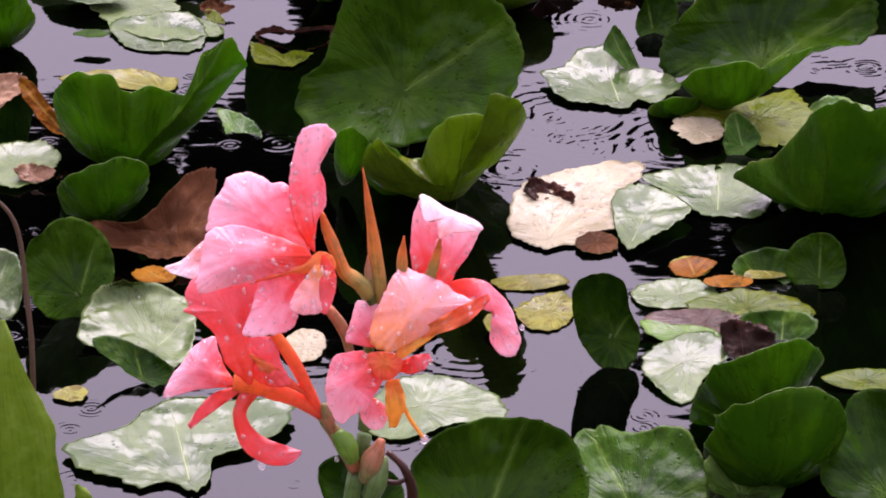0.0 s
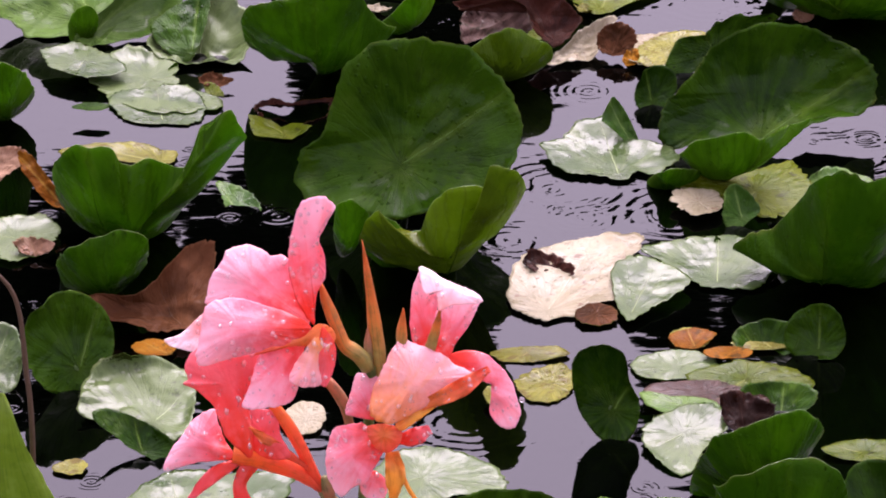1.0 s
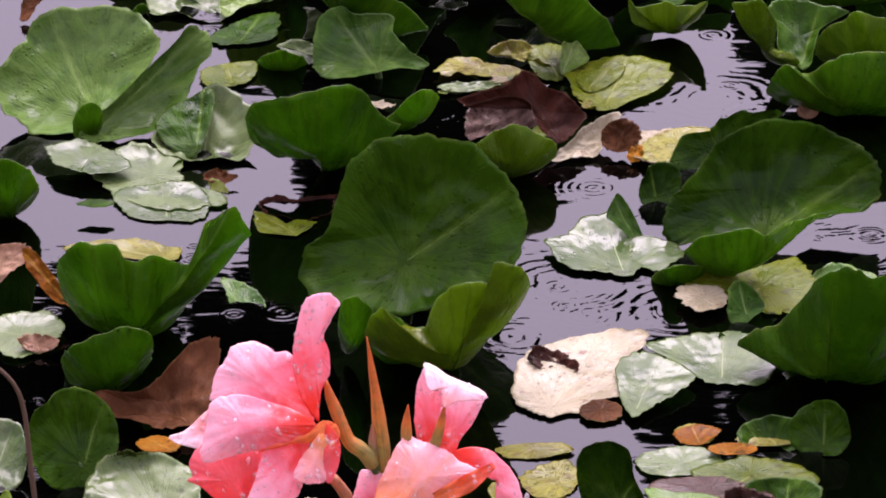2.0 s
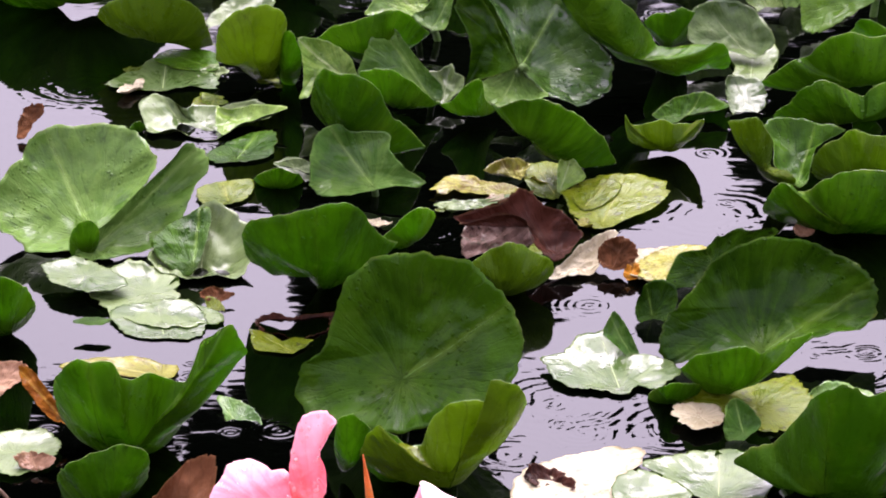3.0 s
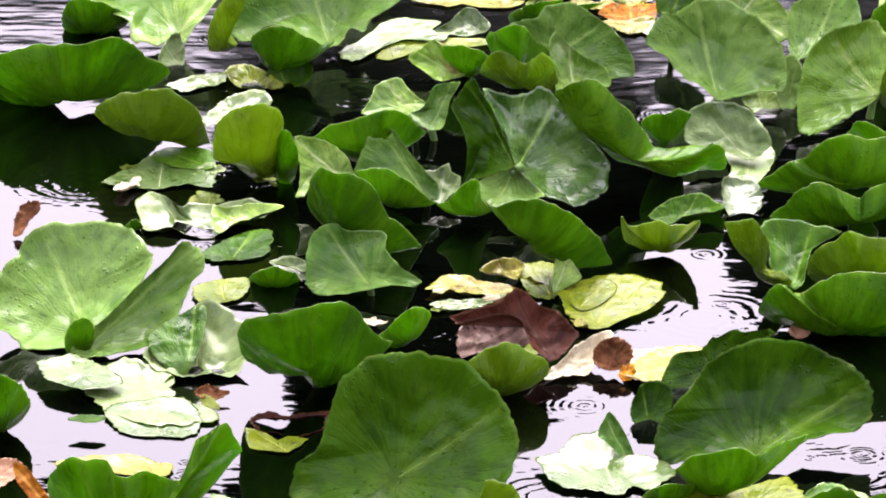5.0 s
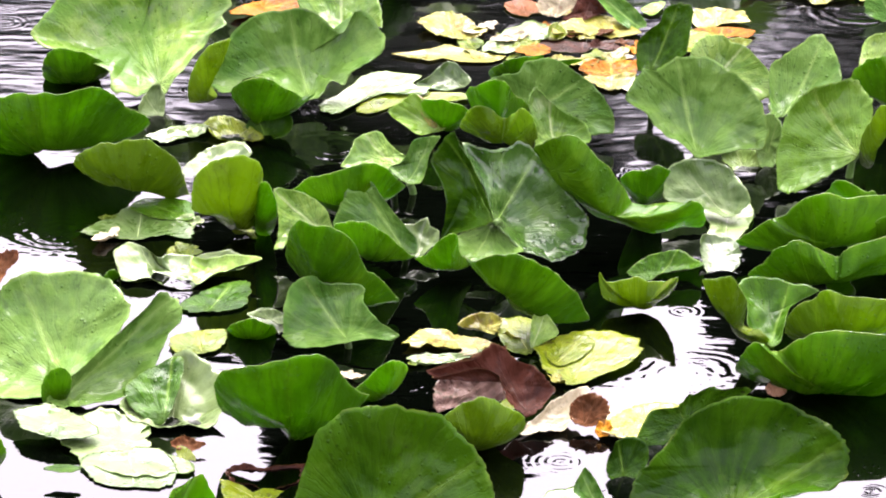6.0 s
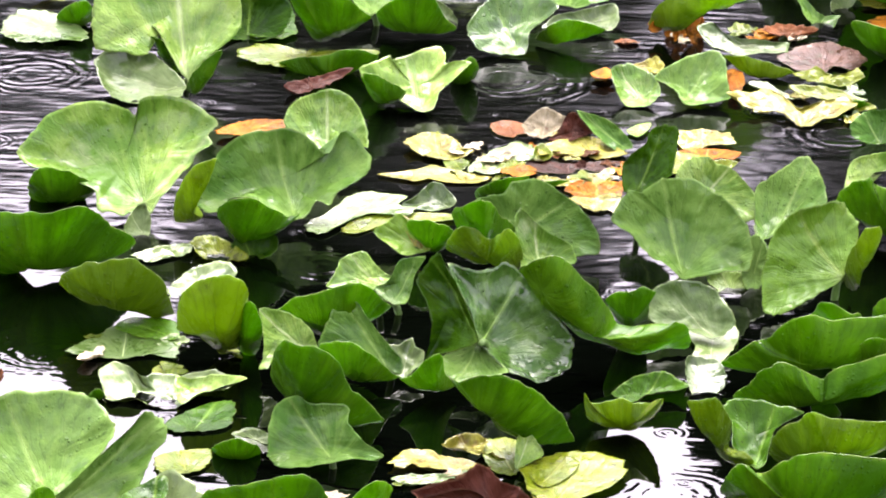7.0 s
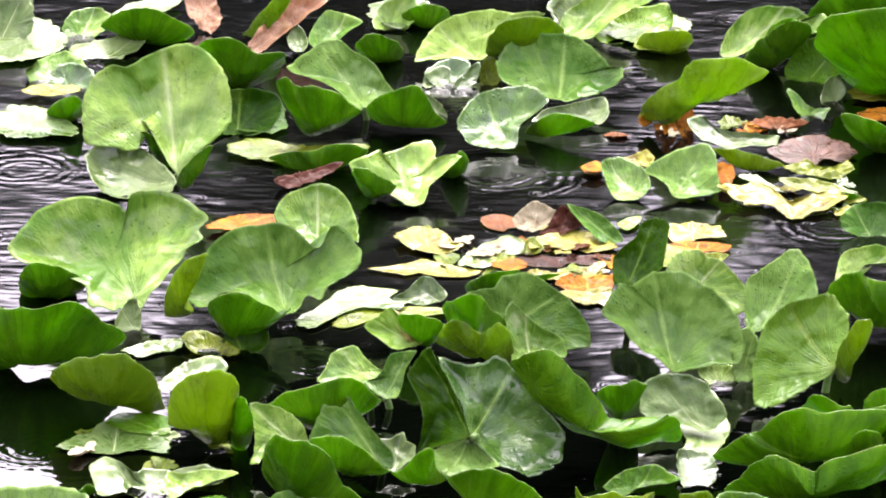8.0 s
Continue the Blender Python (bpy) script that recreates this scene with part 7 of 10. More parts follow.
shaped_leaf("green", "B", (-0.0956, 5.8209, 0.0561), 55, 180,
            ((71, 38.3, 0.0), (91, 50.4, 0.0), (107, 43.4, 0.0), (141, 27.3, -0.0), (-136, 20.1, 0.0), (-93, 47.6, 0.0), (-79, 59.9, 0.0), (-39, 21.7, -0.0)), cup=18.5, rib=(9.5, -47.0, 101), seed=3184)
shaped_leaf("olive", "B", (0.0016, 5.7867, 0.0730), 52, 184,
            ((-9, 85.6, 0.0), (12, 80.6, 0.0), (27, 77.4, 0.0), (0, 56.7, 0.0), (-22, 42.1, 0.0), (-25, 27.7, -0.0), (52, 32.2, 0.0), (79, 55.9, -0.0), (92, 75.5, -0.0), (106, 88.2, 0.0), (120, 83.1, 0.0), (127, 93.6, 0.0), (117, 108.0, -0.0), (108, 122.0, -0.0), (113, 129.9, -0.0), (120, 132.7, 0.0), (133, 108.5, 0.0), (148, 89.2, 0.0), (172, 58.1, -0.0), (-147, 49.1, 0.0), (-106, 71.5, 0.0), (-81, 86.0, 0.0), (-58, 90.4, 0.0), (-36, 95.7, 0.0), (-23, 94.3, 0.0)), cup=39.0, rib=(2.9, -67.1, 97), seed=3221)
shaped_leaf("green", "F", (0.3429, 6.1699, 0.0562), 60, 12,
            ((-162, 129.3, 0.0), (-172, 118.9, 0.0), (-179, 108.2, 0.0), (173, 91.9, -0.0), (157, 79.9, 0.0), (140, 73.8, -0.0), (116, 68.7, 0.0), (89, 68.9, -0.0), (64, 75.0, 0.0), (47, 83.4, 0.0), (31, 93.4, 0.0), (18, 104.5, -0.0), (7, 117.3, 0.0), (-3, 120.1, 0.0), (-12, 117.3, 0.0), (-22, 100.7, 5.0), (-30, 77.3, 10.0), (-47, 59.9, 14.0), (-75, 55.9, 16.0), (-105, 68.3, 14.0), (-123, 72.4, 8.0), (-139, 83.5, 4.0), (-149, 100.9, -0.0), (-152, 118.5, -0.0), (-156, 127.4, 0.0)), cup=25.6, rib=(-13.6, -52.6, 27), seed=3258)
shaped_leaf("green", "B", (0.3069, 6.0304, 0.0480), 46, 180,
            ((-14, 64.1, -0.0), (21, 51.1, -0.0), (64, 44.2, -0.0), (95, 44.5, -0.0), (129, 31.2, 0.0), (131, 52.5, 0.0), (129, 78.5, -0.0), (131, 108.9, -0.0), (138, 77.1, 0.0), (170, 41.4, 0.0), (-143, 30.6, -0.0), (-92, 34.0, 0.0), (-64, 61.9, -0.0), (-47, 71.1, 0.0)), cup=27.1, rib=(21.8, -44.5, 116), seed=3295)
shaped_leaf("green", "B", (-0.3142, 5.8907, 0.0708), 48, 180,
            ((35, 97.9, 0.0), (50, 109.1, -0.0), (62, 117.7, 0.0), (66, 101.9, 0.0), (78, 99.4, 0.0), (80, 63.8, 0.0), (90, 55.8, 0.0), (109, 59.1, 0.0), (137, 57.1, -0.0), (141, 76.6, 0.0), (134, 101.7, 0.0), (122, 130.7, -0.0), (120, 166.1, 0.0), (120, 203.2, -0.0), (125, 191.8, 0.0), (135, 165.1, -0.0), (143, 126.5, 0.0), (155, 88.8, 0.0), (178, 66.2, 0.0), (-143, 66.4, 0.0), (-117, 83.4, -0.0), (-99, 90.7, 0.0), (-80, 95.3, 0.0), (-59, 96.3, -0.0), (-35, 94.3, 0.0), (0, 83.3, -0.0)), cup=49.6, rib=(21.3, -85.3, 83), seed=3332)
shaped_leaf("green", "B", (-0.1355, 6.3068, 0.0739), 48, 184,
            ((8, 83.2, 0.0), (32, 90.1, 0.0), (50, 82.0, 0.0), (73, 78.3, 0.0), (95, 91.3, 0.0), (108, 92.7, 0.0), (125, 77.6, 0.0), (156, 63.0, 0.0), (-179, 77.0, 0.0), (-168, 87.1, 0.0), (-133, 91.6, 0.0), (-112, 98.6, -0.0), (-96, 98.6, 0.0), (-82, 71.6, -0.0), (-54, 54.0, 0.0), (-41, 70.6, 0.0), (-36, 87.8, 0.0), (-13, 82.8, 0.0)), cup=39.4, rib=(0.1, -81.6, 88), seed=3369)
shaped_leaf("sage", "F", (-0.0999, 6.6178, 0.0385), 50, -8,
            ((-155, 55.7, 0.0), (170, 52.5, 0.0), (143, 59.8, -0.0), (117, 50.8, 0.0), (108, 39.8, 0.0), (85, 38.7, 0.0), (49, 50.5, 0.0), (24, 42.4, 0.0), (-2, 55.5, 0.0), (-12, 82.4, 0.0), (-19, 77.8, 0.0), (-27, 53.5, 0.0), (-63, 36.4, 0.0), (-117, 46.3, 0.0), (-134, 53.9, 0.0), (-148, 56.6, 0.0)), cup=16.0, rib=(22.1, -24.2, 130), seed=3406)
shaped_leaf("purple", "D", (0.0545, 6.4449, 0.0233), 30, -8,
            ((-142, 42.9, 0.0), (174, 34.6, 0.0), (143, 33.5, 0.0), (102, 29.9, 0.0), (58, 36.3, 0.0), (31, 38.4, 0.0), (-11, 44.3, 0.0), (-26, 33.9, -0.0), (-74, 22.0, -0.0), (-114, 35.1, 0.0), (-126, 45.2, 0.0)), cup=10.8, rib=(-21.2, -29.3, 54), seed=3443)
shaped_leaf("dark", "D", (0.1013, 6.4226, 0.0442), 48, 8,
            ((171, 91.7, -0.0), (162, 70.2, 0.0), (141, 44.9, -0.0), (109, 44.3, 0.0), (94, 36.6, 0.0), (69, 24.2, 0.0), (29, 30.5, 0.0), (2, 39.0, 0.0), (-14, 51.7, 0.0), (-43, 48.5, 0.0), (-66, 50.3, 0.0), (-85, 34.5, 0.0), (-109, 21.9, 0.0), (162, 12.8, -0.0), (156, 32.9, 0.0), (170, 62.5, -0.0), (176, 84.1, 0.0)), cup=13.8, rib=(16.3, -36.8, 114), seed=3480)
shaped_leaf("beige", "D", (0.1535, 6.3935, 0.0162), 26, 12,
            ((-152, 55.3, 0.0), (-165, 34.8, 0.0), (160, 15.7, -0.0), (87, 20.4, 0.0), (54, 37.8, 0.0), (38, 55.2, -0.0), (27, 37.3, -0.0), (-7, 19.9, 0.0), (-76, 24.1, -0.0), (-130, 32.3, -0.0)), cup=10.0, rib=(-39.2, -20.5, 28), seed=3517)
shaped_leaf("brown", "D", (0.1887, 6.3911, 0.0214), 45, -10,
            ((173, 21.8, -0.0), (129, 19.8, 0.0), (83, 21.3, 0.0), (41, 21.6, 0.0), (1, 22.9, 0.0), (-47, 20.5, 0.0), (-105, 21.0, 0.0), (-145, 22.9, 0.0)), cup=6.4, rib=(-4.3, -16.3, 75), seed=3554)
shaped_leaf("light", "F", (-0.3563, 7.4887, 0.0713), 44, -5,
            ((-175, 131.5, 0.0), (172, 117.3, 0.0), (157, 105.8, 0.0), (137, 86.8, 0.0), (114, 69.4, -0.0), (88, 57.0, 0.0), (77, 49.1, 0.0), (77, 72.2, -0.0), (61, 87.5, 0.0), (46, 102.7, -0.0), (31, 114.2, 0.0), (20, 124.0, -0.0), (14, 108.9, 0.0), (6, 113.2, 0.0), (-1, 97.5, 0.0), (-15, 86.7, 0.0), (-39, 84.4, 4.0), (-54, 91.7, 6.0), (-65, 101.8, 8.0), (-73, 91.4, 6.0), (-82, 95.3, 6.0), (-93, 90.5, 4.0), (-105, 90.4, 4.0), (-116, 67.4, -0.0), (-146, 73.1, 0.0), (-160, 91.5, 0.0), (-164, 115.5, 0.0), (-170, 128.2, 0.0)), cup=25.6, rib=(34.9, -70.7, 54), seed=3591)
shaped_leaf("sage", "F", (-0.1550, 7.4421, 0.0613), 54, 4,
            ((-161, 118.0, -0.0), (-173, 101.8, -0.0), (168, 84.7, -0.0), (145, 74.8, -0.0), (119, 61.1, -0.0), (91, 57.0, 0.0), (61, 56.3, 0.0), (35, 53.8, -0.0), (22, 62.6, 0.0), (35, 89.1, -0.0), (31, 101.7, -0.0), (16, 109.8, -0.0), (2, 109.9, 0.0), (-9, 91.3, 0.0), (-21, 73.7, 3.0), (-38, 72.2, 6.0), (-43, 58.6, 6.0), (-67, 65.9, 8.0), (-87, 64.3, 8.0), (-119, 51.5, 4.0), (-144, 56.0, 0.0), (-153, 78.4, -0.0), (-148, 95.0, -0.0), (-153, 110.2, -0.0)), cup=24.0, rib=(13.9, -56.9, 101), seed=3628)
shaped_leaf("green", "B", (-0.1915, 7.3149, 0.0464), 46, 180,
            ((21, 43.1, -0.0), (71, 53.6, -0.0), (102, 49.5, 0.0), (177, 44.2, -0.0), (171, 62.2, 0.0), (-149, 44.5, -0.0), (-103, 40.4, -0.0), (-68, 60.7, -0.0), (-45, 46.3, -0.0)), cup=23.7, rib=(18.2, -45.0, 112), seed=3665)
shaped_leaf("olive", "B", (-0.2682, 7.3592, 0.0537), 60, 195,
            ((-73, 43.3, -0.0), (-26, 19.6, -0.0), (69, 35.9, -0.0), (91, 63.6, -0.0), (110, 76.9, 0.0), (114, 33.3, 0.0), (-145, 11.3, 0.0), (-124, 37.6, -0.0), (-98, 46.3, -0.0)), cup=19.6, rib=(-5.4, -36.7, 82), seed=3702)
shaped_leaf("light", "F", (-0.1039, 7.6600, 0.0550), 46, -5,
            ((-177, 55.7, 0.0), (153, 51.6, -0.0), (125, 44.1, -0.0), (86, 45.6, -0.0), (57, 46.1, 0.0), (19, 45.8, -0.0), (-13, 54.6, -0.0), (-35, 68.8, -0.0), (-32, 39.7, 0.0), (-49, 29.0, 0.0), (-82, 54.6, 0.0), (-100, 47.6, -0.0), (-137, 37.7, -0.0), (-158, 49.9, -0.0)), cup=14.4, rib=(3.0, -46.4, 94), seed=3739)
shaped_leaf("light", "F", (-0.3124, 7.9857, 0.0999), 58, 0,
            ((-173, 108.9, -0.0), (163, 102.3, -0.0), (146, 87.4, -0.0), (136, 68.5, -0.0), (107, 68.4, -0.0), (86, 76.0, -0.0), (63, 87.3, -0.0), (42, 88.6, 0.0), (21, 87.7, -0.0), (-4, 90.9, 0.0), (-20, 92.7, -0.0), (-37, 85.0, -0.0), (-57, 84.1, -0.0), (-69, 91.9, -0.0), (-78, 103.4, 0.0), (-84, 86.6, -0.0), (-105, 49.5, -0.0), (-137, 40.1, -0.0), (-116, 73.3, -0.0), (-135, 92.4, -0.0), (-149, 116.2, -0.0), (-161, 113.5, 0.0)), cup=19.2, rib=(18.5, -98.2, 97), seed=3776)
shaped_leaf("pale", "F", (-0.3557, 7.9190, 0.0229), 20, 0,
            ((175, 55.0, -0.0), (143, 71.2, -0.0), (114, 56.3, -0.0), (75, 53.9, -0.0), (27, 46.6, -0.0), (-10, 63.6, -0.0), (-40, 66.9, 0.0), (-94, 52.5, 0.0), (-130, 52.6, 0.0)), cup=17.3, rib=(57.5, -10.6, 159), seed=3813)
shaped_leaf("green", "B", (-0.2702, 7.8775, 0.0455), 48, 190,
            ((-71, 53.3, -0.0), (-22, 14.9, 0.0), (90, 30.6, 0.0), (108, 61.8, -0.0), (118, 41.3, 0.0), (179, 6.6, -0.0), (-89, 44.4, -0.0)), cup=17.3, rib=(13.7, -40.4, 109), seed=3850)
shaped_leaf("light", "F", (0.0907, 8.4792, 0.0442), 40, 0,
            ((-148, 83.8, 0.0), (-168, 63.5, 0.0), (160, 45.5, 0.0), (122, 35.8, 0.0), (64, 47.1, 0.0), (38, 66.4, -0.0), (24, 91.7, -0.0), (19, 115.9, -0.0), (20, 64.3, 0.0), (5, 38.3, 0.0), (-42, 44.4, -0.0), (-62, 44.7, 0.0), (-116, 41.7, -0.0), (-136, 58.5, -0.0)), cup=18.0, rib=(20.9, -34.8, 138), seed=3887)
shaped_leaf("bright", "B", (0.1663, 8.3678, 0.0849), 48, 188,
            ((-52, 70.0, 0.0), (-14, 45.3, 0.0), (28, 40.4, 0.0), (62, 37.7, -0.0), (102, 43.6, 0.0), (137, 51.3, 0.0), (174, 60.3, -0.0), (-167, 59.1, 0.0), (-159, 33.5, 0.0), (-89, 13.1, 0.0), (-63, 36.0, 0.0), (-68, 73.7, 0.0)), cup=22.6, rib=(13.4, -35.4, 115), seed=3924)
shaped_leaf("sage", "F", (0.2141, 8.3166, 0.0503), 46, 0,
            ((174, 83.6, -0.0), (150, 75.4, -0.0), (130, 64.8, -0.0), (111, 53.0, -0.0), (76, 53.4, 0.0), (50, 56.4, -0.0), (20, 63.3, -0.0), (2, 74.9, -0.0), (1, 91.2, -0.0), (-12, 90.7, 0.0), (-28, 76.1, 0.0), (-46, 62.7, 0.0), (-77, 54.7, 0.0), (-113, 47.8, -0.0), (-141, 53.9, -0.0), (-155, 71.7, -0.0), (-171, 81.7, -0.0)), cup=20.4, rib=(4.9, -48.1, 85), seed=3961)
shaped_leaf("sage", "F", (-0.0754, 8.2526, 0.0573), 44, -22,
            ((-177, 84.8, 0.0), (161, 69.8, 0.0), (138, 64.0, 0.0), (116, 56.5, 0.0), (89, 36.6, 0.0), (34, 41.4, 0.0), (-9, 70.8, 0.0), (-14, 85.0, -0.0), (-32, 72.7, 0.0), (-52, 64.8, 0.0), (-64, 49.6, -0.0), (-90, 29.1, 0.0), (-157, 40.7, -0.0)), cup=17.7, rib=(37.9, -43.1, 136), seed=3998)
shaped_leaf("green", "B", (-0.1122, 8.0814, 0.0652), 48, 172,
            ((49, 74.6, -0.0), (68, 79.3, -0.0), (73, 58.0, -0.0), (96, 50.8, -0.0), (132, 52.3, -0.0), (163, 50.2, -0.0), (-170, 61.7, -0.0), (-125, 53.8, -0.0), (-85, 74.5, -0.0), (-64, 63.5, -0.0), (-14, 40.0, 0.0)), cup=28.7, rib=(-19.1, -45.5, 68), seed=4035)
shaped_leaf("green", "B", (0.0071, 8.1593, 0.0404), 48, 172,
            ((-3, 53.5, -0.0), (35, 41.4, -0.0), (78, 45.3, -0.0), (105, 56.5, -0.0), (125, 50.3, -0.0), (-176, 40.9, -0.0), (-147, 64.0, -0.0), (-109, 43.3, 0.0), (-55, 41.9, 0.0), (-35, 57.1, 0.0)), cup=23.7, rib=(0.4, -33.4, 95), seed=4072)
shaped_leaf("wet", "F", (0.1346, 8.1362, 0.0370), 34, 8,
            ((-172, 60.0, -0.0), (145, 46.7, -0.0), (118, 45.8, -0.0), (78, 50.2, -0.0), (52, 67.4, 0.0), (31, 73.6, -0.0), (18, 73.6, 0.0), (2, 51.4, 0.0), (-33, 30.9, 0.0), (-74, 56.9, -0.0), (-107, 58.0, 0.0), (-134, 67.5, -0.0), (-154, 62.7, -0.0)), cup=17.2, rib=(7.6, -42.9, 104), seed=4109)
shaped_leaf("pale", "F", (0.2451, 8.2179, 0.0194), 28, 0,
            ((-160, 70.2, -0.0), (179, 50.5, -0.0), (150, 22.5, -0.0), (61, 23.3, -0.0), (37, 43.4, 0.0), (-4, 40.5, -0.0), (-41, 37.0, 0.0), (-110, 12.9, 0.0), (-167, 32.1, 0.0)), cup=11.1, rib=(22.3, -19.5, 139), seed=4146)
shaped_leaf("green", "B", (0.2140, 8.1410, 0.0267), 46, 180,
            ((-34, 51.9, 0.0), (9, 29.0, 0.0), (84, 24.7, -0.0), (140, 31.8, 0.0), (178, 51.6, -0.0), (-168, 25.7, 0.0), (-75, 20.2, -0.0)), cup=16.1, rib=(34.5, -23.0, 146), seed=4183)
shaped_leaf("light", "F", (0.0077, 7.9020, 0.0346), 26, 0,
            ((170, 74.5, -0.0), (149, 58.0, 0.0), (128, 54.5, 0.0), (132, 40.8, -0.0), (87, 49.1, 0.0), (64, 64.7, 0.0), (49, 60.4, 0.0), (30, 47.9, -0.0), (27, 69.9, -0.0), (20, 80.2, 0.0), (3, 54.9, -0.0), (-35, 41.5, 0.0), (-68, 65.2, 0.0), (-87, 65.3, 0.0), (-110, 54.4, -0.0), (-155, 46.1, 0.0), (-172, 60.9, -0.0)), cup=17.4, rib=(10.6, -53.5, 104), seed=4220)
shaped_leaf("green", "B", (-0.0339, 7.8641, 0.0319), 46, 185,
            ((55, 49.8, -0.0), (75, 38.4, -0.0), (139, 18.9, -0.0), (-159, 34.3, -0.0), (-116, 39.9, -0.0), (-64, 30.0, -0.0)), cup=16.9, rib=(-13.8, -28.8, 64), seed=4257)
shaped_leaf("sage", "F", (0.3412, 7.2461, 0.0671), 60, 0,
            ((175, 93.8, 0.0), (160, 87.1, 0.0), (147, 83.9, 0.0), (141, 70.0, 0.0), (120, 67.4, 0.0), (102, 63.4, 0.0), (83, 61.3, 0.0), (60, 56.1, 0.0), (40, 59.3, 0.0), (19, 66.0, 0.0), (0, 76.4, 0.0), (-19, 85.2, 0.0), (-33, 92.0, 0.0), (-47, 71.8, 0.0), (-76, 61.6, 0.0), (-95, 63.8, 0.0), (-120, 53.5, 0.0), (-146, 56.7, 0.0), (-172, 68.6, 0.0)), cup=20.8, rib=(-4.4, -58.0, 102), seed=4294)
shaped_leaf("green", "F", (0.3046, 7.4580, 0.0786), 64, -8,
            ((-128, 51.2, -0.0), (-166, 36.8, 0.0), (157, 24.8, -0.0), (114, 23.3, 0.0), (95, 39.6, 0.0), (74, 49.4, 0.0), (53, 51.7, 0.0), (29, 34.1, 0.0), (-31, 30.8, -0.0), (-75, 32.1, 0.0), (-106, 44.5, -0.0)), cup=11.4, rib=(-15.8, -39.6, 72), seed=4331)
shaped_leaf("bright", "F", (0.4841, 7.1611, 0.0649), 60, 15,
            ((-139, 85.5, 0.0), (-163, 61.2, -0.0), (154, 51.1, -0.0), (119, 51.6, 0.0), (92, 57.2, 0.0), (66, 67.6, -0.0), (55, 78.5, -0.0), (39, 78.5, 0.0), (27, 76.3, 0.0), (12, 66.7, -0.0), (-14, 51.1, -0.0), (-40, 50.9, -0.0), (-74, 46.4, -0.0), (-106, 62.0, 0.0), (-121, 79.0, 0.0), (-130, 89.3, -0.0)), cup=17.6, rib=(40.8, -29.4, 117), seed=4368)
shaped_leaf("sage", "F", (0.4725, 7.3943, 0.0566), 46, -10,
            ((-134, 54.4, -0.0), (170, 42.4, -0.0), (137, 35.3, 0.0), (110, 38.9, -0.0), (87, 53.4, -0.0), (75, 60.5, 0.0), (54, 54.3, 0.0), (27, 47.8, -0.0), (-11, 48.8, -0.0), (-47, 31.1, -0.0), (-87, 39.6, -0.0), (-107, 64.7, -0.0), (-118, 65.4, -0.0)), cup=14.7, rib=(-17.2, -56.5, 72), seed=4405)
shaped_leaf("light", "F", (0.3869, 7.4187, 0.0613), 52, 0,
            ((166, 55.5, -0.0), (137, 52.4, 0.0), (109, 42.1, -0.0), (96, 29.0, 0.0), (61, 29.1, -0.0), (13, 32.6, -0.0), (-14, 47.8, -0.0), (-41, 62.3, -0.0), (-61, 51.1, 0.0), (-75, 27.5, -0.0), (-145, 21.2, -0.0), (-174, 45.7, -0.0)), cup=12.4, rib=(-17.4, -8.4, 47), seed=4442)
shaped_leaf("green", "B", (0.6062, 7.3661, 0.0579), 52, 172,
            ((-1, 76.1, -0.0), (23, 73.0, -0.0), (45, 70.1, 0.0), (59, 67.7, -0.0), (62, 38.6, 0.0), (145, 79.7, 0.0), (-153, 76.3, 0.0), (-62, 63.4, 0.0), (-45, 62.4, 0.0), (-12, 58.6, 0.0)), cup=32.0, rib=(24.2, -44.6, 118), seed=4479)
shaped_leaf("light", "F", (0.6038, 7.5833, 0.0317), 40, 0,
            ((-146, 60.2, 0.0), (169, 41.0, -0.0), (135, 26.0, 0.0), (64, 23.7, 0.0), (0, 88.7, 0.0), (-142, 10.5, 0.0), (-130, 32.6, 0.0)), cup=12.1, rib=(-39.8, -27.0, 34), seed=4516)
shaped_leaf("olive", "B", (0.5453, 7.1332, 0.0802), 50, 185,
            ((-80, 67.2, 0.0), (-51, 23.4, 0.0), (74, 30.3, 0.0), (88, 58.5, 0.0), (103, 63.7, 0.0), (116, 46.5, 0.0), (170, 8.9, -0.0), (-90, 39.1, 0.0), (-90, 94.3, 0.0)), cup=23.0, rib=(-0.1, -75.4, 90), seed=4553)
shaped_leaf("sage", "F", (0.1630, 7.3229, 0.0484), 62, -10,
            ((-179, 100.2, 0.0), (165, 76.5, 0.0), (152, 56.7, -0.0), (132, 56.0, -0.0), (105, 50.9, 0.0), (79, 44.4, 0.0), (46, 43.6, -0.0), (18, 53.4, 0.0), (0, 66.4, -0.0), (-14, 81.3, 0.0), (-26, 85.7, 0.0), (-42, 64.7, -0.0), (-64, 44.5, -0.0), (-104, 36.2, -0.0), (-149, 44.7, -0.0), (-170, 61.5, 0.0)), cup=18.1, rib=(-38.4, -21.7, 34), seed=4590)
shaped_leaf("sage", "F", (0.3818, 7.9260, 0.0315), 36, 0,
            ((179, 59.8, 0.0), (158, 46.5, 0.0), (110, 38.4, 0.0), (66, 52.1, -0.0), (42, 48.0, 0.0), (-6, 38.8, -0.0), (-34, 52.1, 0.0), (-59, 44.7, 0.0), (-99, 43.9, 0.0), (-119, 44.6, 0.0), (-145, 36.8, 0.0), (-170, 44.1, -0.0)), cup=13.7, rib=(-21.5, -37.2, 63), seed=4627)
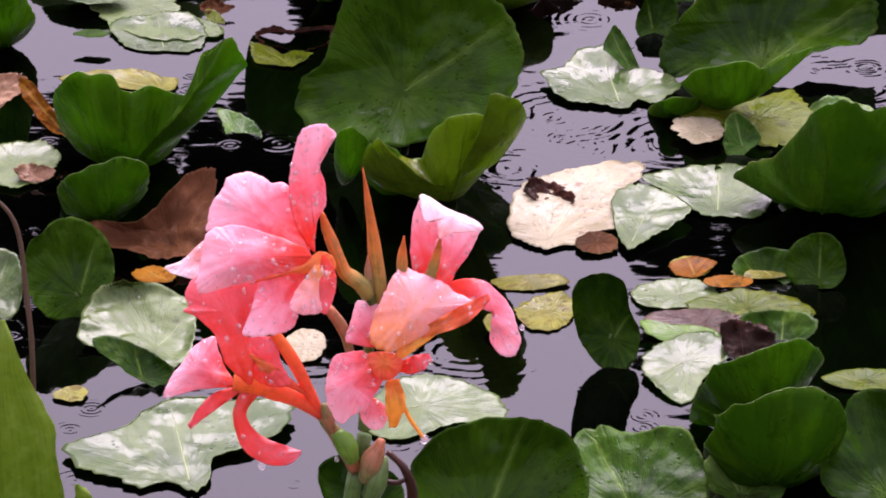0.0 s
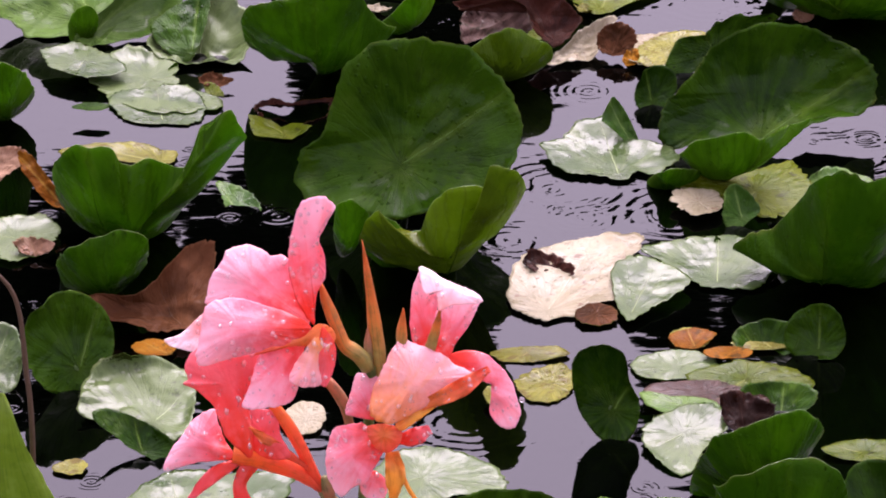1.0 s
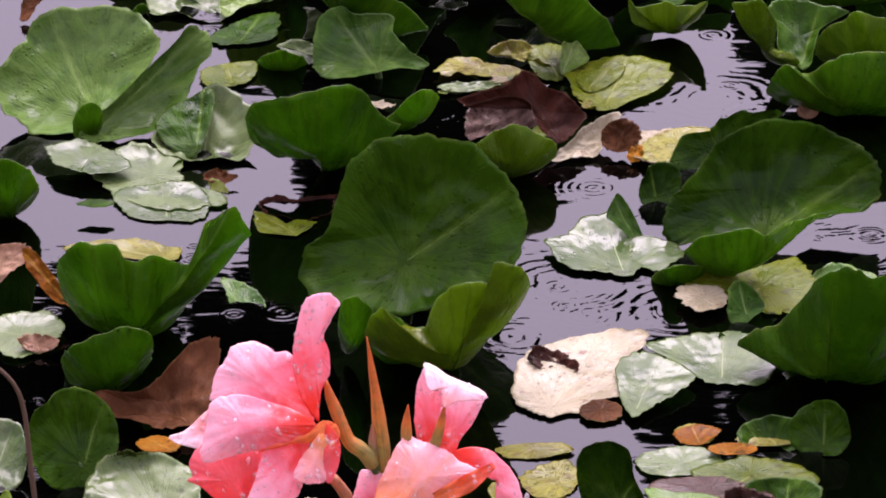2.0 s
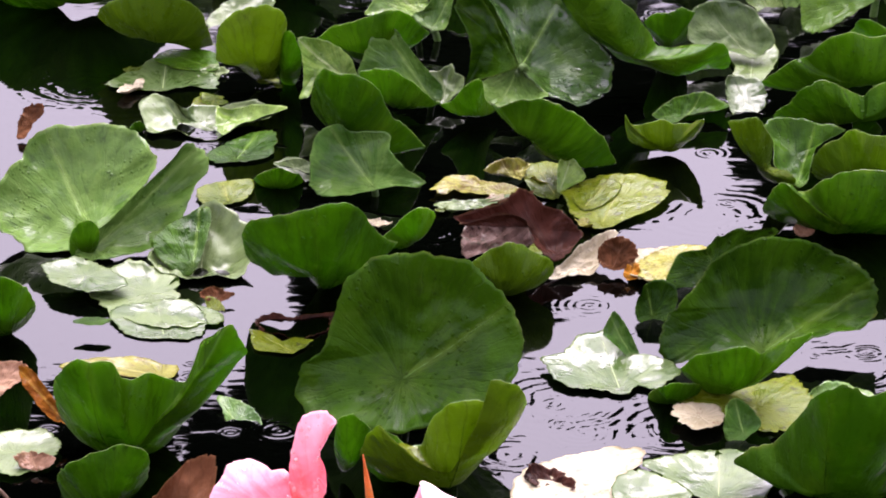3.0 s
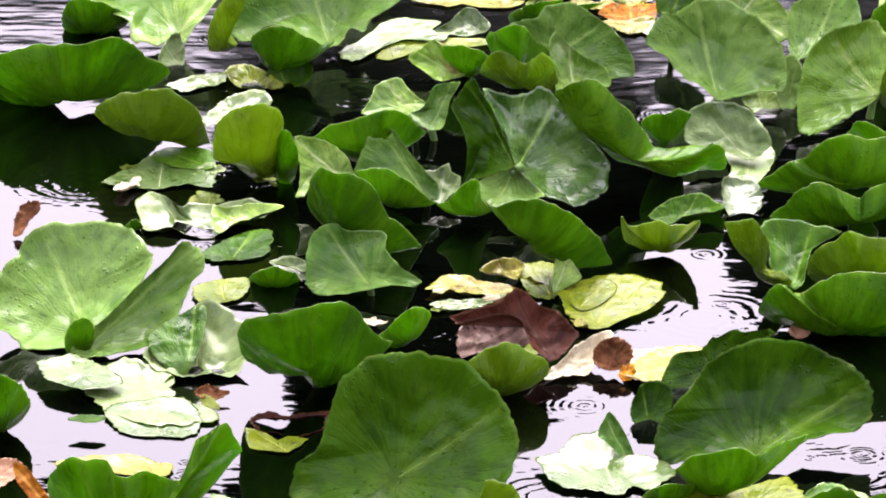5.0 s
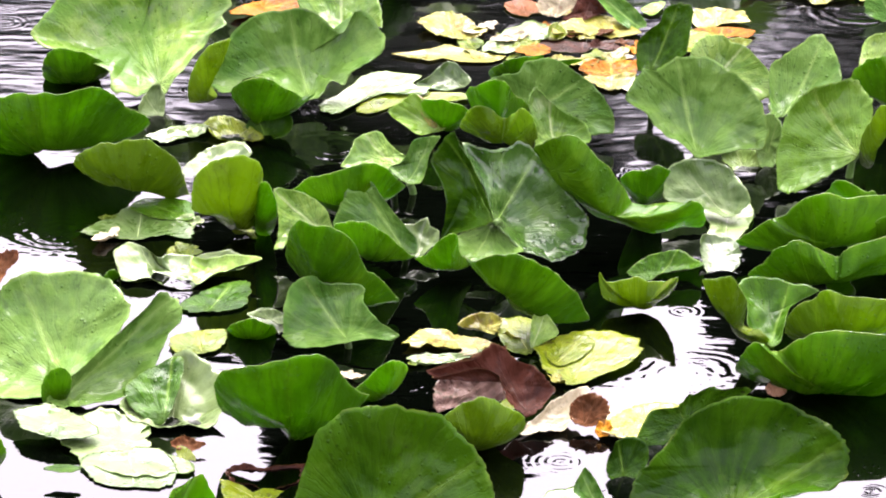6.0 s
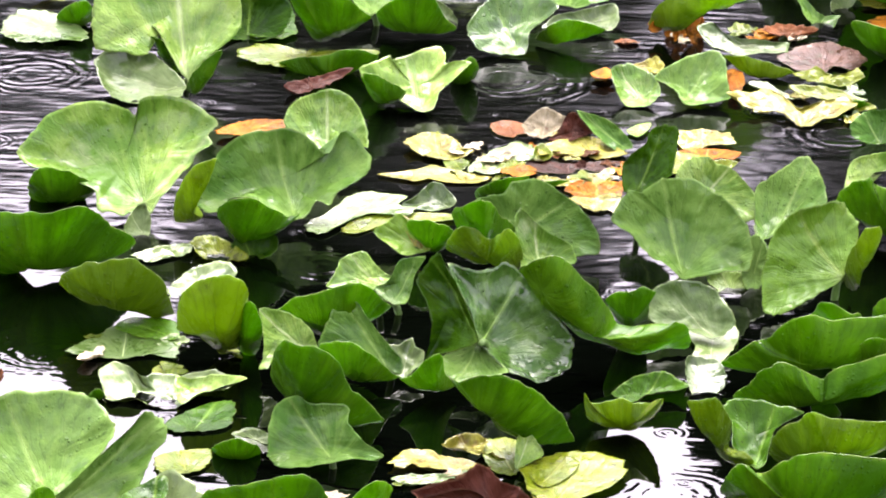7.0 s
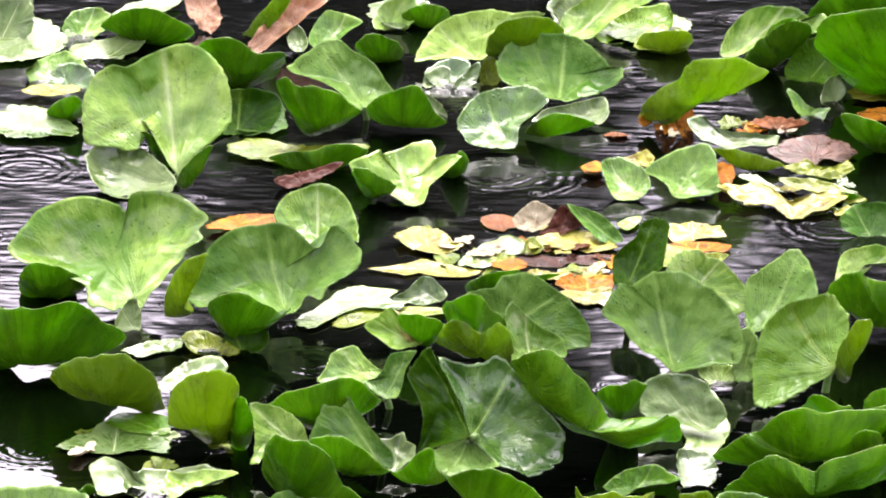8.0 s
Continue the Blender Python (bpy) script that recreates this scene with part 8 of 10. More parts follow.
shaped_leaf("bright", "B", (0.4040, 8.1200, 0.1028), 48, 182,
            ((-56, 134.0, -0.0), (-44, 99.2, 0.0), (-35, 66.6, -0.0), (-14, 30.9, -0.0), (55, 36.6, 0.0), (86, 45.0, 0.0), (117, 58.8, -0.0), (138, 67.3, -0.0), (168, 76.5, 0.0), (176, 92.7, -0.0), (-164, 64.8, -0.0), (-135, 57.8, 0.0), (-109, 30.2, -0.0), (-67, 41.2, -0.0), (-64, 76.1, 0.0), (-64, 106.8, 0.0), (-64, 136.4, 0.0)), cup=34.5, rib=(48.5, -97.7, 116), seed=4664)
shaped_leaf("light", "F", (0.4982, 8.5333, 0.0436), 40, 8,
            ((-142, 70.5, -0.0), (-169, 42.3, -0.0), (132, 26.5, -0.0), (83, 33.4, -0.0), (40, 53.7, -0.0), (24, 70.4, 0.0), (12, 80.9, -0.0), (12, 102.1, -0.0), (3, 107.3, 0.0), (-6, 92.5, 0.0), (4, 69.6, 0.0), (16, 48.3, 0.0), (2, 26.1, -0.0), (-64, 24.7, -0.0), (-111, 43.0, 0.0), (-126, 57.3, -0.0)), cup=17.8, rib=(-33.5, -41.4, 43), seed=4701)
shaped_leaf("green", "B", (0.5259, 8.4469, 0.0583), 46, 185,
            ((-52, 65.3, -0.0), (-21, 21.2, 0.0), (69, 35.7, -0.0), (99, 53.0, 0.0), (129, 48.0, 0.0), (164, 44.7, -0.0), (176, 20.5, -0.0), (-91, 31.0, -0.0), (-77, 60.4, 0.0)), cup=20.3, rib=(11.0, -47.0, 103), seed=4738)
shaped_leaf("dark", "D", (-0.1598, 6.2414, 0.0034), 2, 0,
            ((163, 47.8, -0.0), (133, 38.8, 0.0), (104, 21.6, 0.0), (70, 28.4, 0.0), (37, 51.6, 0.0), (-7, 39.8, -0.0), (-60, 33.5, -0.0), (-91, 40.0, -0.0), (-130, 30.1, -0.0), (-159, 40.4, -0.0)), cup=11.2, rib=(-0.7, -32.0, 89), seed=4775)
shaped_leaf("olive", "P", (-0.1789, 6.1910, 0.0034), 1, 0,
            ((129, 46.4, -0.0), (106, 22.3, -0.0), (32, 7.4, -0.0), (38, 22.9, 0.0), (10, 38.1, -0.0), (-53, 31.6, 0.0), (-103, 22.8, 0.0), (-150, 26.9, -0.0)), cup=0.5, rib=(15.2, -20.2, 127), seed=4812)
shaped_leaf("yellow", "D", (0.0378, 7.7006, 0.0086), 8, 0,
            ((153, 47.8, 0.0), (107, 42.2, 0.0), (66, 32.9, -0.0), (38, 31.0, 0.0), (-2, 34.0, 0.0), (-5, 47.9, 0.0), (-44, 43.7, 0.0), (-84, 40.6, 0.0), (-129, 30.4, 0.0), (-177, 37.4, 0.0)), cup=2.0, rib=(3.4, -32.3, 96), seed=4849)
shaped_leaf("pale", "D", (0.1205, 7.6619, 0.0069), 4, 0,
            ((-142, 57.2, -0.0), (-170, 29.8, -0.0), (103, 33.3, -0.0), (68, 58.1, -0.0), (44, 62.7, 0.0), (7, 37.6, -0.0), (-37, 12.2, 0.0), (-89, 44.2, -0.0), (-117, 62.7, 0.0)), cup=2.0, rib=(-22.5, -44.8, 63), seed=4886)
shaped_leaf("yellow", "P", (0.0394, 7.6045, 0.0039), 2, 0,
            ((180, 74.4, -0.0), (163, 44.1, -0.0), (121, 32.7, 0.0), (100, 36.8, -0.0), (25, 33.0, -0.0), (-4, 67.4, 0.0), (-31, 51.7, 0.0), (-71, 25.7, -0.0), (-139, 17.5, -0.0), (-145, 38.1, -0.0)), cup=0.8, rib=(35.3, -21.6, 149), seed=4923)
shaped_leaf("olive", "P", (0.0625, 7.6522, 0.0028), 2, 0,
            ((135, 23.0, 0.0), (72, 22.4, 0.0), (12, 18.2, 0.0), (-73, 23.6, 0.0), (-120, 22.3, 0.0)), cup=0.4, rib=(5.5, -18.1, 107), seed=4960)
shaped_leaf("beige", "D", (0.1775, 7.7656, 0.0205), 42, -5,
            ((-175, 28.8, 0.0), (146, 20.6, 0.0), (98, 23.3, 0.0), (57, 21.5, 0.0), (18, 30.1, 0.0), (2, 32.1, 0.0), (-27, 19.3, 0.0), (-69, 18.9, -0.0), (-99, 23.4, 0.0), (-145, 27.5, 0.0)), cup=7.4, rib=(-3.0, -18.5, 81), seed=4997)
shaped_leaf("dark", "D", (0.2140, 7.7498, 0.0187), 48, 5,
            ((-156, 36.7, 0.0), (-169, 20.9, 0.0), (112, 21.3, 0.0), (83, 24.5, 0.0), (55, 18.8, 0.0), (8, 24.3, -0.0), (-8, 36.4, 0.0), (-45, 14.2, 0.0), (-110, 19.6, -0.0)), cup=7.2, rib=(-5.3, -14.8, 70), seed=5034)
shaped_leaf("sage", "F", (0.2563, 7.7314, 0.0228), 40, -10,
            ((147, 51.0, -0.0), (132, 33.7, -0.0), (88, 17.5, 0.0), (1, 22.7, 0.0), (-30, 43.0, 0.0), (-63, 30.9, 0.0), (-118, 13.9, 0.0), (171, 23.7, 0.0)), cup=8.9, rib=(27.7, -20.5, 142), seed=5071)
shaped_leaf("yellow", "D", (0.2263, 7.7131, 0.0059), 5, 0,
            ((-180, 57.6, -0.0), (132, 37.2, 0.0), (73, 39.4, -0.0), (11, 41.1, 0.0), (-19, 59.7, 0.0), (-62, 37.7, 0.0), (-80, 18.2, 0.0), (-113, 29.6, -0.0), (-152, 45.6, -0.0)), cup=2.0, rib=(14.0, -26.7, 118), seed=5108)
shaped_leaf("olive", "D", (0.1681, 7.6851, 0.0079), 10, 0,
            ((-164, 24.9, -0.0), (103, 18.0, 0.0), (74, 27.9, -0.0), (-13, 19.4, 0.0), (-83, 22.6, 0.0)), cup=6.8, rib=(2.2, -18.0, 97), seed=5145)
shaped_leaf("yellow", "D", (0.3814, 7.7569, 0.0061), 6, 0,
            ((153, 38.6, -0.0), (82, 29.7, -0.0), (21, 36.9, 0.0), (-14, 43.7, -0.0), (-60, 19.8, -0.0), (-93, 29.6, -0.0), (-133, 39.4, -0.0)), cup=2.0, rib=(-1.2, -23.6, 87), seed=5182)
shaped_leaf("orange", "P", (0.3851, 7.6991, 0.0044), 3, 0,
            ((158, 37.8, 0.0), (76, 22.2, -0.0), (15, 44.3, 0.0), (-19, 36.6, -0.0), (-27, 19.4, 0.0), (-98, 27.1, 0.0), (-153, 36.3, -0.0)), cup=0.6, rib=(-3.0, -21.5, 82), seed=5219)
shaped_leaf("olive", "D", (0.4045, 7.6578, 0.0059), 12, 0,
            ((161, 17.3, -0.0), (91, 13.0, 0.0), (19, 19.6, -0.0), (-51, 13.5, -0.0), (-125, 16.9, 0.0)), cup=4.8, rib=(-7.8, -11.0, 55), seed=5256)
shaped_leaf("bright", "P", (0.3011, 7.7942, 0.0048), 4, 0,
            ((-162, 17.4, 0.0), (100, 16.2, 0.0), (56, 26.9, -0.0), (-3, 11.5, 0.0), (-96, 25.5, 0.0)), cup=0.4, rib=(-2.0, -20.3, 84), seed=5293)
shaped_leaf("orange", "D", (0.2403, 7.5527, 0.0062), 5, 0,
            ((-179, 41.1, -0.0), (135, 29.1, -0.0), (100, 16.2, -0.0), (63, 34.1, -0.0), (28, 39.9, -0.0), (-28, 33.9, 0.0), (-90, 25.3, 0.0), (-144, 35.5, 0.0)), cup=2.0, rib=(-0.1, -20.2, 90), seed=5330)
shaped_leaf("yellow", "D", (0.2392, 7.5061, 0.0055), 5, 0,
            ((163, 38.0, 0.0), (88, 19.0, 0.0), (35, 37.6, 0.0), (-26, 25.4, 0.0), (-91, 28.7, 0.0), (-150, 24.6, 0.0)), cup=2.0, rib=(-0.2, -23.0, 89), seed=5367)
shaped_leaf("brown", "P", (0.1321, 7.7938, 0.0032), 2, 0,
            ((146, 30.3, -0.0), (96, 30.3, -0.0), (46, 25.5, 0.0), (-24, 30.0, 0.0), (-62, 23.6, -0.0), (-84, 33.5, 0.0), (-136, 25.4, 0.0)), cup=0.6, rib=(3.0, -26.6, 96), seed=5404)
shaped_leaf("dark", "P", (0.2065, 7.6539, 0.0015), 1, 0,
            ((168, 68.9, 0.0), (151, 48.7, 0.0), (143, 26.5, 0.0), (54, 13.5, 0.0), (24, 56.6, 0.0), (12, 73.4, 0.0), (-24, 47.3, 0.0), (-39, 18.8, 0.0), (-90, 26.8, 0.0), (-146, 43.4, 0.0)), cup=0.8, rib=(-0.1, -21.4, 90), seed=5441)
shaped_leaf("beige", "P", (0.2365, 7.6093, 0.0025), 2, 0,
            ((176, 34.0, 0.0), (119, 17.3, -0.0), (31, 23.7, 0.0), (1, 34.4, 0.0), (-48, 18.6, -0.0), (-138, 22.0, 0.0)), cup=0.5, rib=(10.0, -11.0, 132), seed=5478)
shaped_leaf("yellow", "D", (0.5066, 7.8734, 0.0134), 10, 0,
            ((166, 88.2, -0.0), (147, 67.4, -0.0), (124, 60.0, -0.0), (124, 35.7, 0.0), (109, 17.1, 0.0), (-31, 9.8, -0.0), (22, 34.0, -0.0), (23, 75.4, -0.0), (4, 82.0, 0.0), (-18, 62.5, -0.0), (-44, 50.6, -0.0), (-80, 54.9, 0.0), (-104, 31.0, -0.0), (-165, 29.8, 0.0), (-166, 52.8, -0.0), (-179, 65.6, -0.0)), cup=3.0, rib=(7.8, -43.2, 100), seed=5515)
shaped_leaf("pale", "D", (0.4757, 7.9237, 0.0198), 10, 10,
            ((139, 32.2, -0.0), (112, 24.9, -0.0), (74, 14.7, 0.0), (-39, 21.9, -0.0), (-51, 42.5, 0.0), (-84, 15.5, 0.0), (174, 14.0, -0.0)), cup=1.0, rib=(21.2, -26.6, 129), seed=5552)
shaped_leaf("olive", "D", (0.5571, 7.9129, 0.0150), 12, 0,
            ((155, 60.7, 0.0), (132, 35.4, 0.0), (50, 20.5, 0.0), (-15, 39.3, 0.0), (-22, 63.5, 0.0), (-45, 47.0, 0.0), (-57, 21.4, 0.0), (-167, 25.8, 0.0), (173, 43.6, 0.0)), cup=2.0, rib=(26.4, -26.7, 135), seed=5589)
shaped_leaf("light", "F", (0.2990, 7.9233, 0.0215), 30, 0,
            ((141, 41.7, -0.0), (120, 38.8, -0.0), (97, 38.1, -0.0), (35, 30.4, 0.0), (-20, 35.7, -0.0), (-62, 39.0, -0.0), (-110, 37.3, 0.0), (-168, 26.6, -0.0)), cup=10.8, rib=(16.9, -27.5, 122), seed=5626)
shaped_leaf("yellow", "D", (0.3239, 8.0403, 0.0107), 20, 0,
            ((-175, 26.6, 0.0), (122, 13.7, 0.0), (69, 22.0, -0.0), (8, 17.6, -0.0), (-61, 22.5, -0.0), (-107, 13.3, -0.0)), cup=5.8, rib=(8.8, -15.7, 119), seed=5663)
shaped_leaf("pale", "F", (0.4421, 8.1302, 0.0162), 20, 0,
            ((149, 64.1, 0.0), (128, 55.2, 0.0), (129, 24.6, -0.0), (29, 12.4, 0.0), (4, 41.4, -0.0), (1, 69.5, 0.0), (-16, 67.5, 0.0), (-30, 38.1, 0.0), (-86, 29.9, -0.0), (-133, 29.9, -0.0), (-175, 39.3, -0.0)), cup=4.8, rib=(33.1, -11.9, 149), seed=5700)
shaped_leaf("olive", "B", (0.4650, 8.0239, 0.0201), 44, 170,
            ((23, 48.8, -0.0), (56, 28.4, -0.0), (141, 17.6, -0.0), (-163, 50.6, -0.0), (-123, 27.7, 0.0), (-31, 21.4, -0.0)), cup=15.6, rib=(-12.1, -18.6, 57), seed=5737)
shaped_leaf("purple", "P", (0.5565, 8.0991, 0.0069), 3, 0,
            ((-178, 61.0, -0.0), (123, 49.2, -0.0), (78, 61.0, -0.0), (58, 51.0, -0.0), (42, 56.2, 0.0), (-6, 60.1, 0.0), (-49, 56.2, -0.0), (-62, 32.2, 0.0), (-92, 56.0, 0.0), (-131, 59.4, -0.0)), cup=1.1, rib=(-1.2, -44.8, 88), seed=5774)
shaped_leaf("olive", "D", (0.5600, 8.0069, 0.0097), 14, 0,
            ((166, 49.6, 0.0), (122, 26.3, 0.0), (30, 9.3, 0.0), (31, 45.8, -0.0), (4, 45.7, -0.0), (-26, 33.0, -0.0), (-92, 23.6, 0.0), (-157, 33.2, 0.0)), cup=2.0, rib=(-0.7, -18.8, 88), seed=5811)
shaped_leaf("yellow", "D", (0.0279, 6.6401, 0.0068), 5, 0,
            ((-152, 47.7, 0.0), (153, 28.6, -0.0), (90, 18.4, -0.0), (8, 19.4, -0.0), (-5, 33.3, 0.0), (-16, 61.0, -0.0), (-35, 56.0, -0.0), (-56, 35.8, 0.0), (-90, 9.9, 0.0), (-150, 22.2, 0.0), (-130, 40.0, 0.0)), cup=2.0, rib=(36.5, -26.0, 145), seed=5848)
shaped_leaf("pale", "D", (0.0345, 6.5798, 0.0043), 4, 0,
            ((-177, 47.5, 0.0), (152, 29.2, 0.0), (64, 13.3, 0.0), (30, 43.6, 0.0), (14, 49.8, 0.0), (-23, 28.3, 0.0), (-111, 19.5, 0.0), (-151, 37.0, 0.0)), cup=2.0, rib=(-5.6, -14.6, 69), seed=5885)
shaped_leaf("yellow", "D", (0.0736, 6.6637, 0.0135), 22, 0,
            ((-170, 30.0, 0.0), (147, 19.8, 0.0), (92, 16.2, 0.0), (21, 24.6, 0.0), (-15, 20.3, 0.0), (-59, 23.1, 0.0), (-127, 12.1, 0.0)), cup=6.3, rib=(9.5, -15.9, 121), seed=5922)
shaped_leaf("olive", "P", (0.1147, 6.6492, 0.0057), 3, 0,
            ((121, 43.1, -0.0), (82, 47.9, -0.0), (47, 33.1, 0.0), (-32, 25.6, -0.0), (-77, 52.5, -0.0), (-104, 44.9, -0.0), (-166, 23.6, -0.0)), cup=0.8, rib=(9.2, -41.0, 103), seed=5959)
shaped_leaf("olive", "P", (0.1901, 6.5839, 0.0082), 3, 0,
            ((167, 59.1, 0.0), (136, 57.6, -0.0), (104, 63.1, -0.0), (76, 67.8, 0.0), (41, 74.2, -0.0), (14, 63.7, 0.0), (-7, 53.3, -0.0), (-39, 50.8, -0.0), (-83, 61.8, -0.0), (-103, 82.5, -0.0), (-121, 71.5, -0.0), (-150, 57.8, -0.0)), cup=1.0, rib=(-14.8, -64.3, 77), seed=5996)
shaped_leaf("olive", "P", (0.1707, 6.5936, 0.0102), 3, 0,
            ((-172, 29.2, 0.0), (110, 27.3, -0.0), (68, 43.9, -0.0), (41, 38.6, 0.0), (-12, 22.3, 0.0), (-86, 34.3, -0.0), (-112, 44.9, 0.0)), cup=0.7, rib=(-13.6, -33.3, 68), seed=6033)
shaped_leaf("pale", "P", (0.1746, 6.1233, 0.0091), 4, 0,
            ((172, 73.3, -0.0), (151, 53.9, -0.0), (120, 67.4, -0.0), (93, 71.6, -0.0), (64, 28.7, -0.0), (15, 49.7, -0.0), (-0, 63.7, -0.0), (-20, 76.9, 0.0), (-52, 76.4, -0.0), (-62, 60.8, -0.0), (-82, 73.4, -0.0), (-108, 62.9, -0.0), (-132, 72.3, 0.0), (-173, 69.2, -0.0)), cup=3.0, rib=(8.0, -58.1, 98), seed=6070)
shaped_leaf("sage", "F", (0.1853, 6.1494, 0.0280), 56, 14,
            ((172, 19.1, 0.0), (125, 20.5, 0.0), (96, 27.0, 0.0), (71, 17.1, 0.0), (-10, 12.8, 0.0), (-53, 28.5, 0.0), (-77, 24.8, 0.0), (-119, 12.3, 0.0)), cup=6.1, rib=(9.7, -22.1, 110), seed=6107)
shaped_leaf("pale", "P", (-0.3051, 6.2557, 0.0037), 2, 0,
            ((156, 60.6, 0.0), (110, 49.4, 0.0), (62, 55.7, 0.0), (4, 48.6, 0.0), (-45, 60.1, 0.0), (-83, 49.5, 0.0), (-137, 51.0, 0.0)), cup=1.1, rib=(4.5, -39.3, 97), seed=6144)
shaped_leaf("yellow", "P", (-0.3401, 6.1262, 0.0039), 2, 0,
            ((173, 67.3, -0.0), (133, 33.5, 0.0), (54, 31.9, 0.0), (15, 40.1, 0.0), (2, 58.2, 0.0), (-27, 58.6, -0.0), (-68, 24.4, -0.0), (-139, 19.8, 0.0), (-156, 48.6, -0.0)), cup=0.8, rib=(41.7, -21.5, 153), seed=6181)
shaped_leaf("pale", "P", (-0.2481, 5.2756, 0.0091), 3, 0,
            ((-174, 105.4, -0.0), (173, 84.3, -0.0), (161, 61.2, -0.0), (119, 69.2, -0.0), (88, 84.6, -0.0), (61, 84.2, -0.0), (46, 111.9, -0.0), (30, 123.4, -0.0), (12, 98.6, -0.0), (-10, 65.8, -0.0), (-42, 45.7, -0.0), (-68, 82.7, -0.0), (-81, 98.4, -0.0), (-95, 74.8, -0.0), (-113, 94.5, -0.0), (-135, 90.8, -0.0), (-149, 106.6, -0.0)), cup=1.7, rib=(12.0, -77.8, 99), seed=6218)
shaped_leaf("brown", "D", (-0.2743, 5.7127, 0.0306), 34, 12,
            ((177, 83.5, 0.0), (173, 56.1, 0.0), (167, 28.1, 0.0), (92, 28.7, -0.0), (64, 58.4, -0.0), (49, 76.8, 0.0), (29, 60.5, -0.0), (-46, 48.1, -0.0), (-77, 45.1, 0.0), (-128, 45.6, -0.0), (-164, 67.9, 0.0)), cup=16.3, rib=(8.3, -35.1, 103), seed=6255)
shaped_leaf("green", "B", (0.2871, 5.2828, 0.0698), 50, 196,
            ((-64, 98.3, -0.0), (-27, 55.7, -0.0), (32, 60.5, 0.0), (53, 58.1, -0.0), (84, 62.9, -0.0), (112, 79.0, -0.0), (140, 70.3, -0.0), (177, 67.1, -0.0), (-150, 47.9, 0.0), (-106, 50.8, -0.0), (-81, 80.5, -0.0)), cup=31.9, rib=(-4.0, -29.0, 65), seed=6292)
shaped_leaf("green", "B", (0.3972, 5.7674, 0.0796), 48, 172,
            ((-27, 126.9, -0.0), (-19, 98.4, 0.0), (-11, 71.1, 0.0), (57, 70.7, -0.0), (80, 111.3, -0.0), (94, 131.2, -0.0), (105, 122.9, 0.0), (121, 124.8, -0.0), (-134, 100.7, 0.0), (-103, 107.0, -0.0), (-75, 108.1, -0.0), (-52, 110.1, 0.0)), cup=51.3, rib=(21.4, -85.0, 94), seed=6329)
shaped_leaf("pale", "P", (-0.0585, 7.4565, 0.0080), 3, 0,
            ((-146, 79.9, 0.0), (-163, 44.1, 0.0), (109, 45.5, 0.0), (78, 64.1, -0.0), (39, 72.4, 0.0), (23, 53.8, -0.0), (7, 72.6, 0.0), (-15, 58.6, 0.0), (-38, 18.0, 0.0), (-111, 38.1, 0.0), (-120, 88.5, 0.0), (-132, 92.2, -0.0)), cup=2.0, rib=(-35.7, -61.1, 60), seed=6366)
shaped_leaf("olive", "P", (-0.0146, 7.4313, 0.0037), 2, 0,
            ((-155, 70.9, -0.0), (169, 44.5, 0.0), (66, 30.6, 0.0), (19, 80.7, -0.0), (4, 69.3, -0.0), (-16, 28.0, -0.0), (-132, 22.7, -0.0), (-136, 69.4, 0.0)), cup=1.0, rib=(-40.0, -38.5, 44), seed=6403)
shaped_leaf("pale", "F", (0.0314, 7.4820, 0.0154), 36, 0,
            ((-165, 39.8, 0.0), (165, 20.1, 0.0), (93, 24.4, 0.0), (63, 25.7, 0.0), (-3, 31.6, 0.0), (-28, 26.2, -0.0), (-105, 20.1, 0.0)), cup=8.1, rib=(23.2, -9.6, 142), seed=6440)
shaped_leaf("bright", "F", (-0.0040, 7.3175, 0.0241), 50, -25,
            ((-178, 39.2, 0.0), (151, 30.3, -0.0), (116, 31.5, -0.0), (82, 20.0, 0.0), (-8, 41.7, 0.0), (-23, 37.0, 0.0), (-67, 25.8, 0.0), (-139, 21.0, -0.0)), cup=9.2, rib=(33.7, -12.9, 159), seed=6477)
shaped_leaf("yellow", "D", (0.0106, 7.3211, 0.0267), 46, -30,
            ((150, 38.9, -0.0), (133, 26.0, -0.0), (-2, 14.3, 0.0), (-19, 32.3, -0.0), (-37, 29.6, -0.0), (-72, 15.2, 0.0), (175, 14.7, 0.0)), cup=1.0, rib=(19.0, -14.1, 143), seed=6514)
shaped_leaf("green", "B", (0.0311, 7.3056, 0.0327), 48, 175,
            ((39, 38.0, 0.0), (80, 36.9, -0.0), (126, 29.4, -0.0), (179, 31.2, -0.0), (-113, 36.6, -0.0), (-78, 39.5, -0.0), (-39, 25.4, -0.0)), cup=16.3, rib=(6.6, -30.9, 102), seed=6551)
shaped_leaf("bright", "B", (0.0964, 7.2091, 0.0548), 50, 186,
            ((-8, 48.7, 0.0), (39, 55.7, 0.0), (57, 54.2, -0.0), (71, 35.6, -0.0), (113, 13.5, -0.0), (121, 43.7, 0.0), (165, 41.2, -0.0), (-132, 78.9, -0.0), (-131, 58.4, -0.0), (-134, 25.3, 0.0), (-97, 34.4, -0.0), (-48, 33.0, 0.0)), cup=20.9, rib=(-42.4, -46.8, 48), seed=6588)
shaped_leaf("green", "B", (0.0957, 7.2608, 0.0714), 30, 180,
            ((17, 42.2, -0.0), (72, 86.1, 0.0), (89, 110.2, -0.0), (124, 29.0, 0.0), (-111, 131.4, 0.0), (-102, 103.1, 0.0), (-81, 48.3, 0.0)), cup=37.7, rib=(-37.4, -98.3, 69), seed=6625)
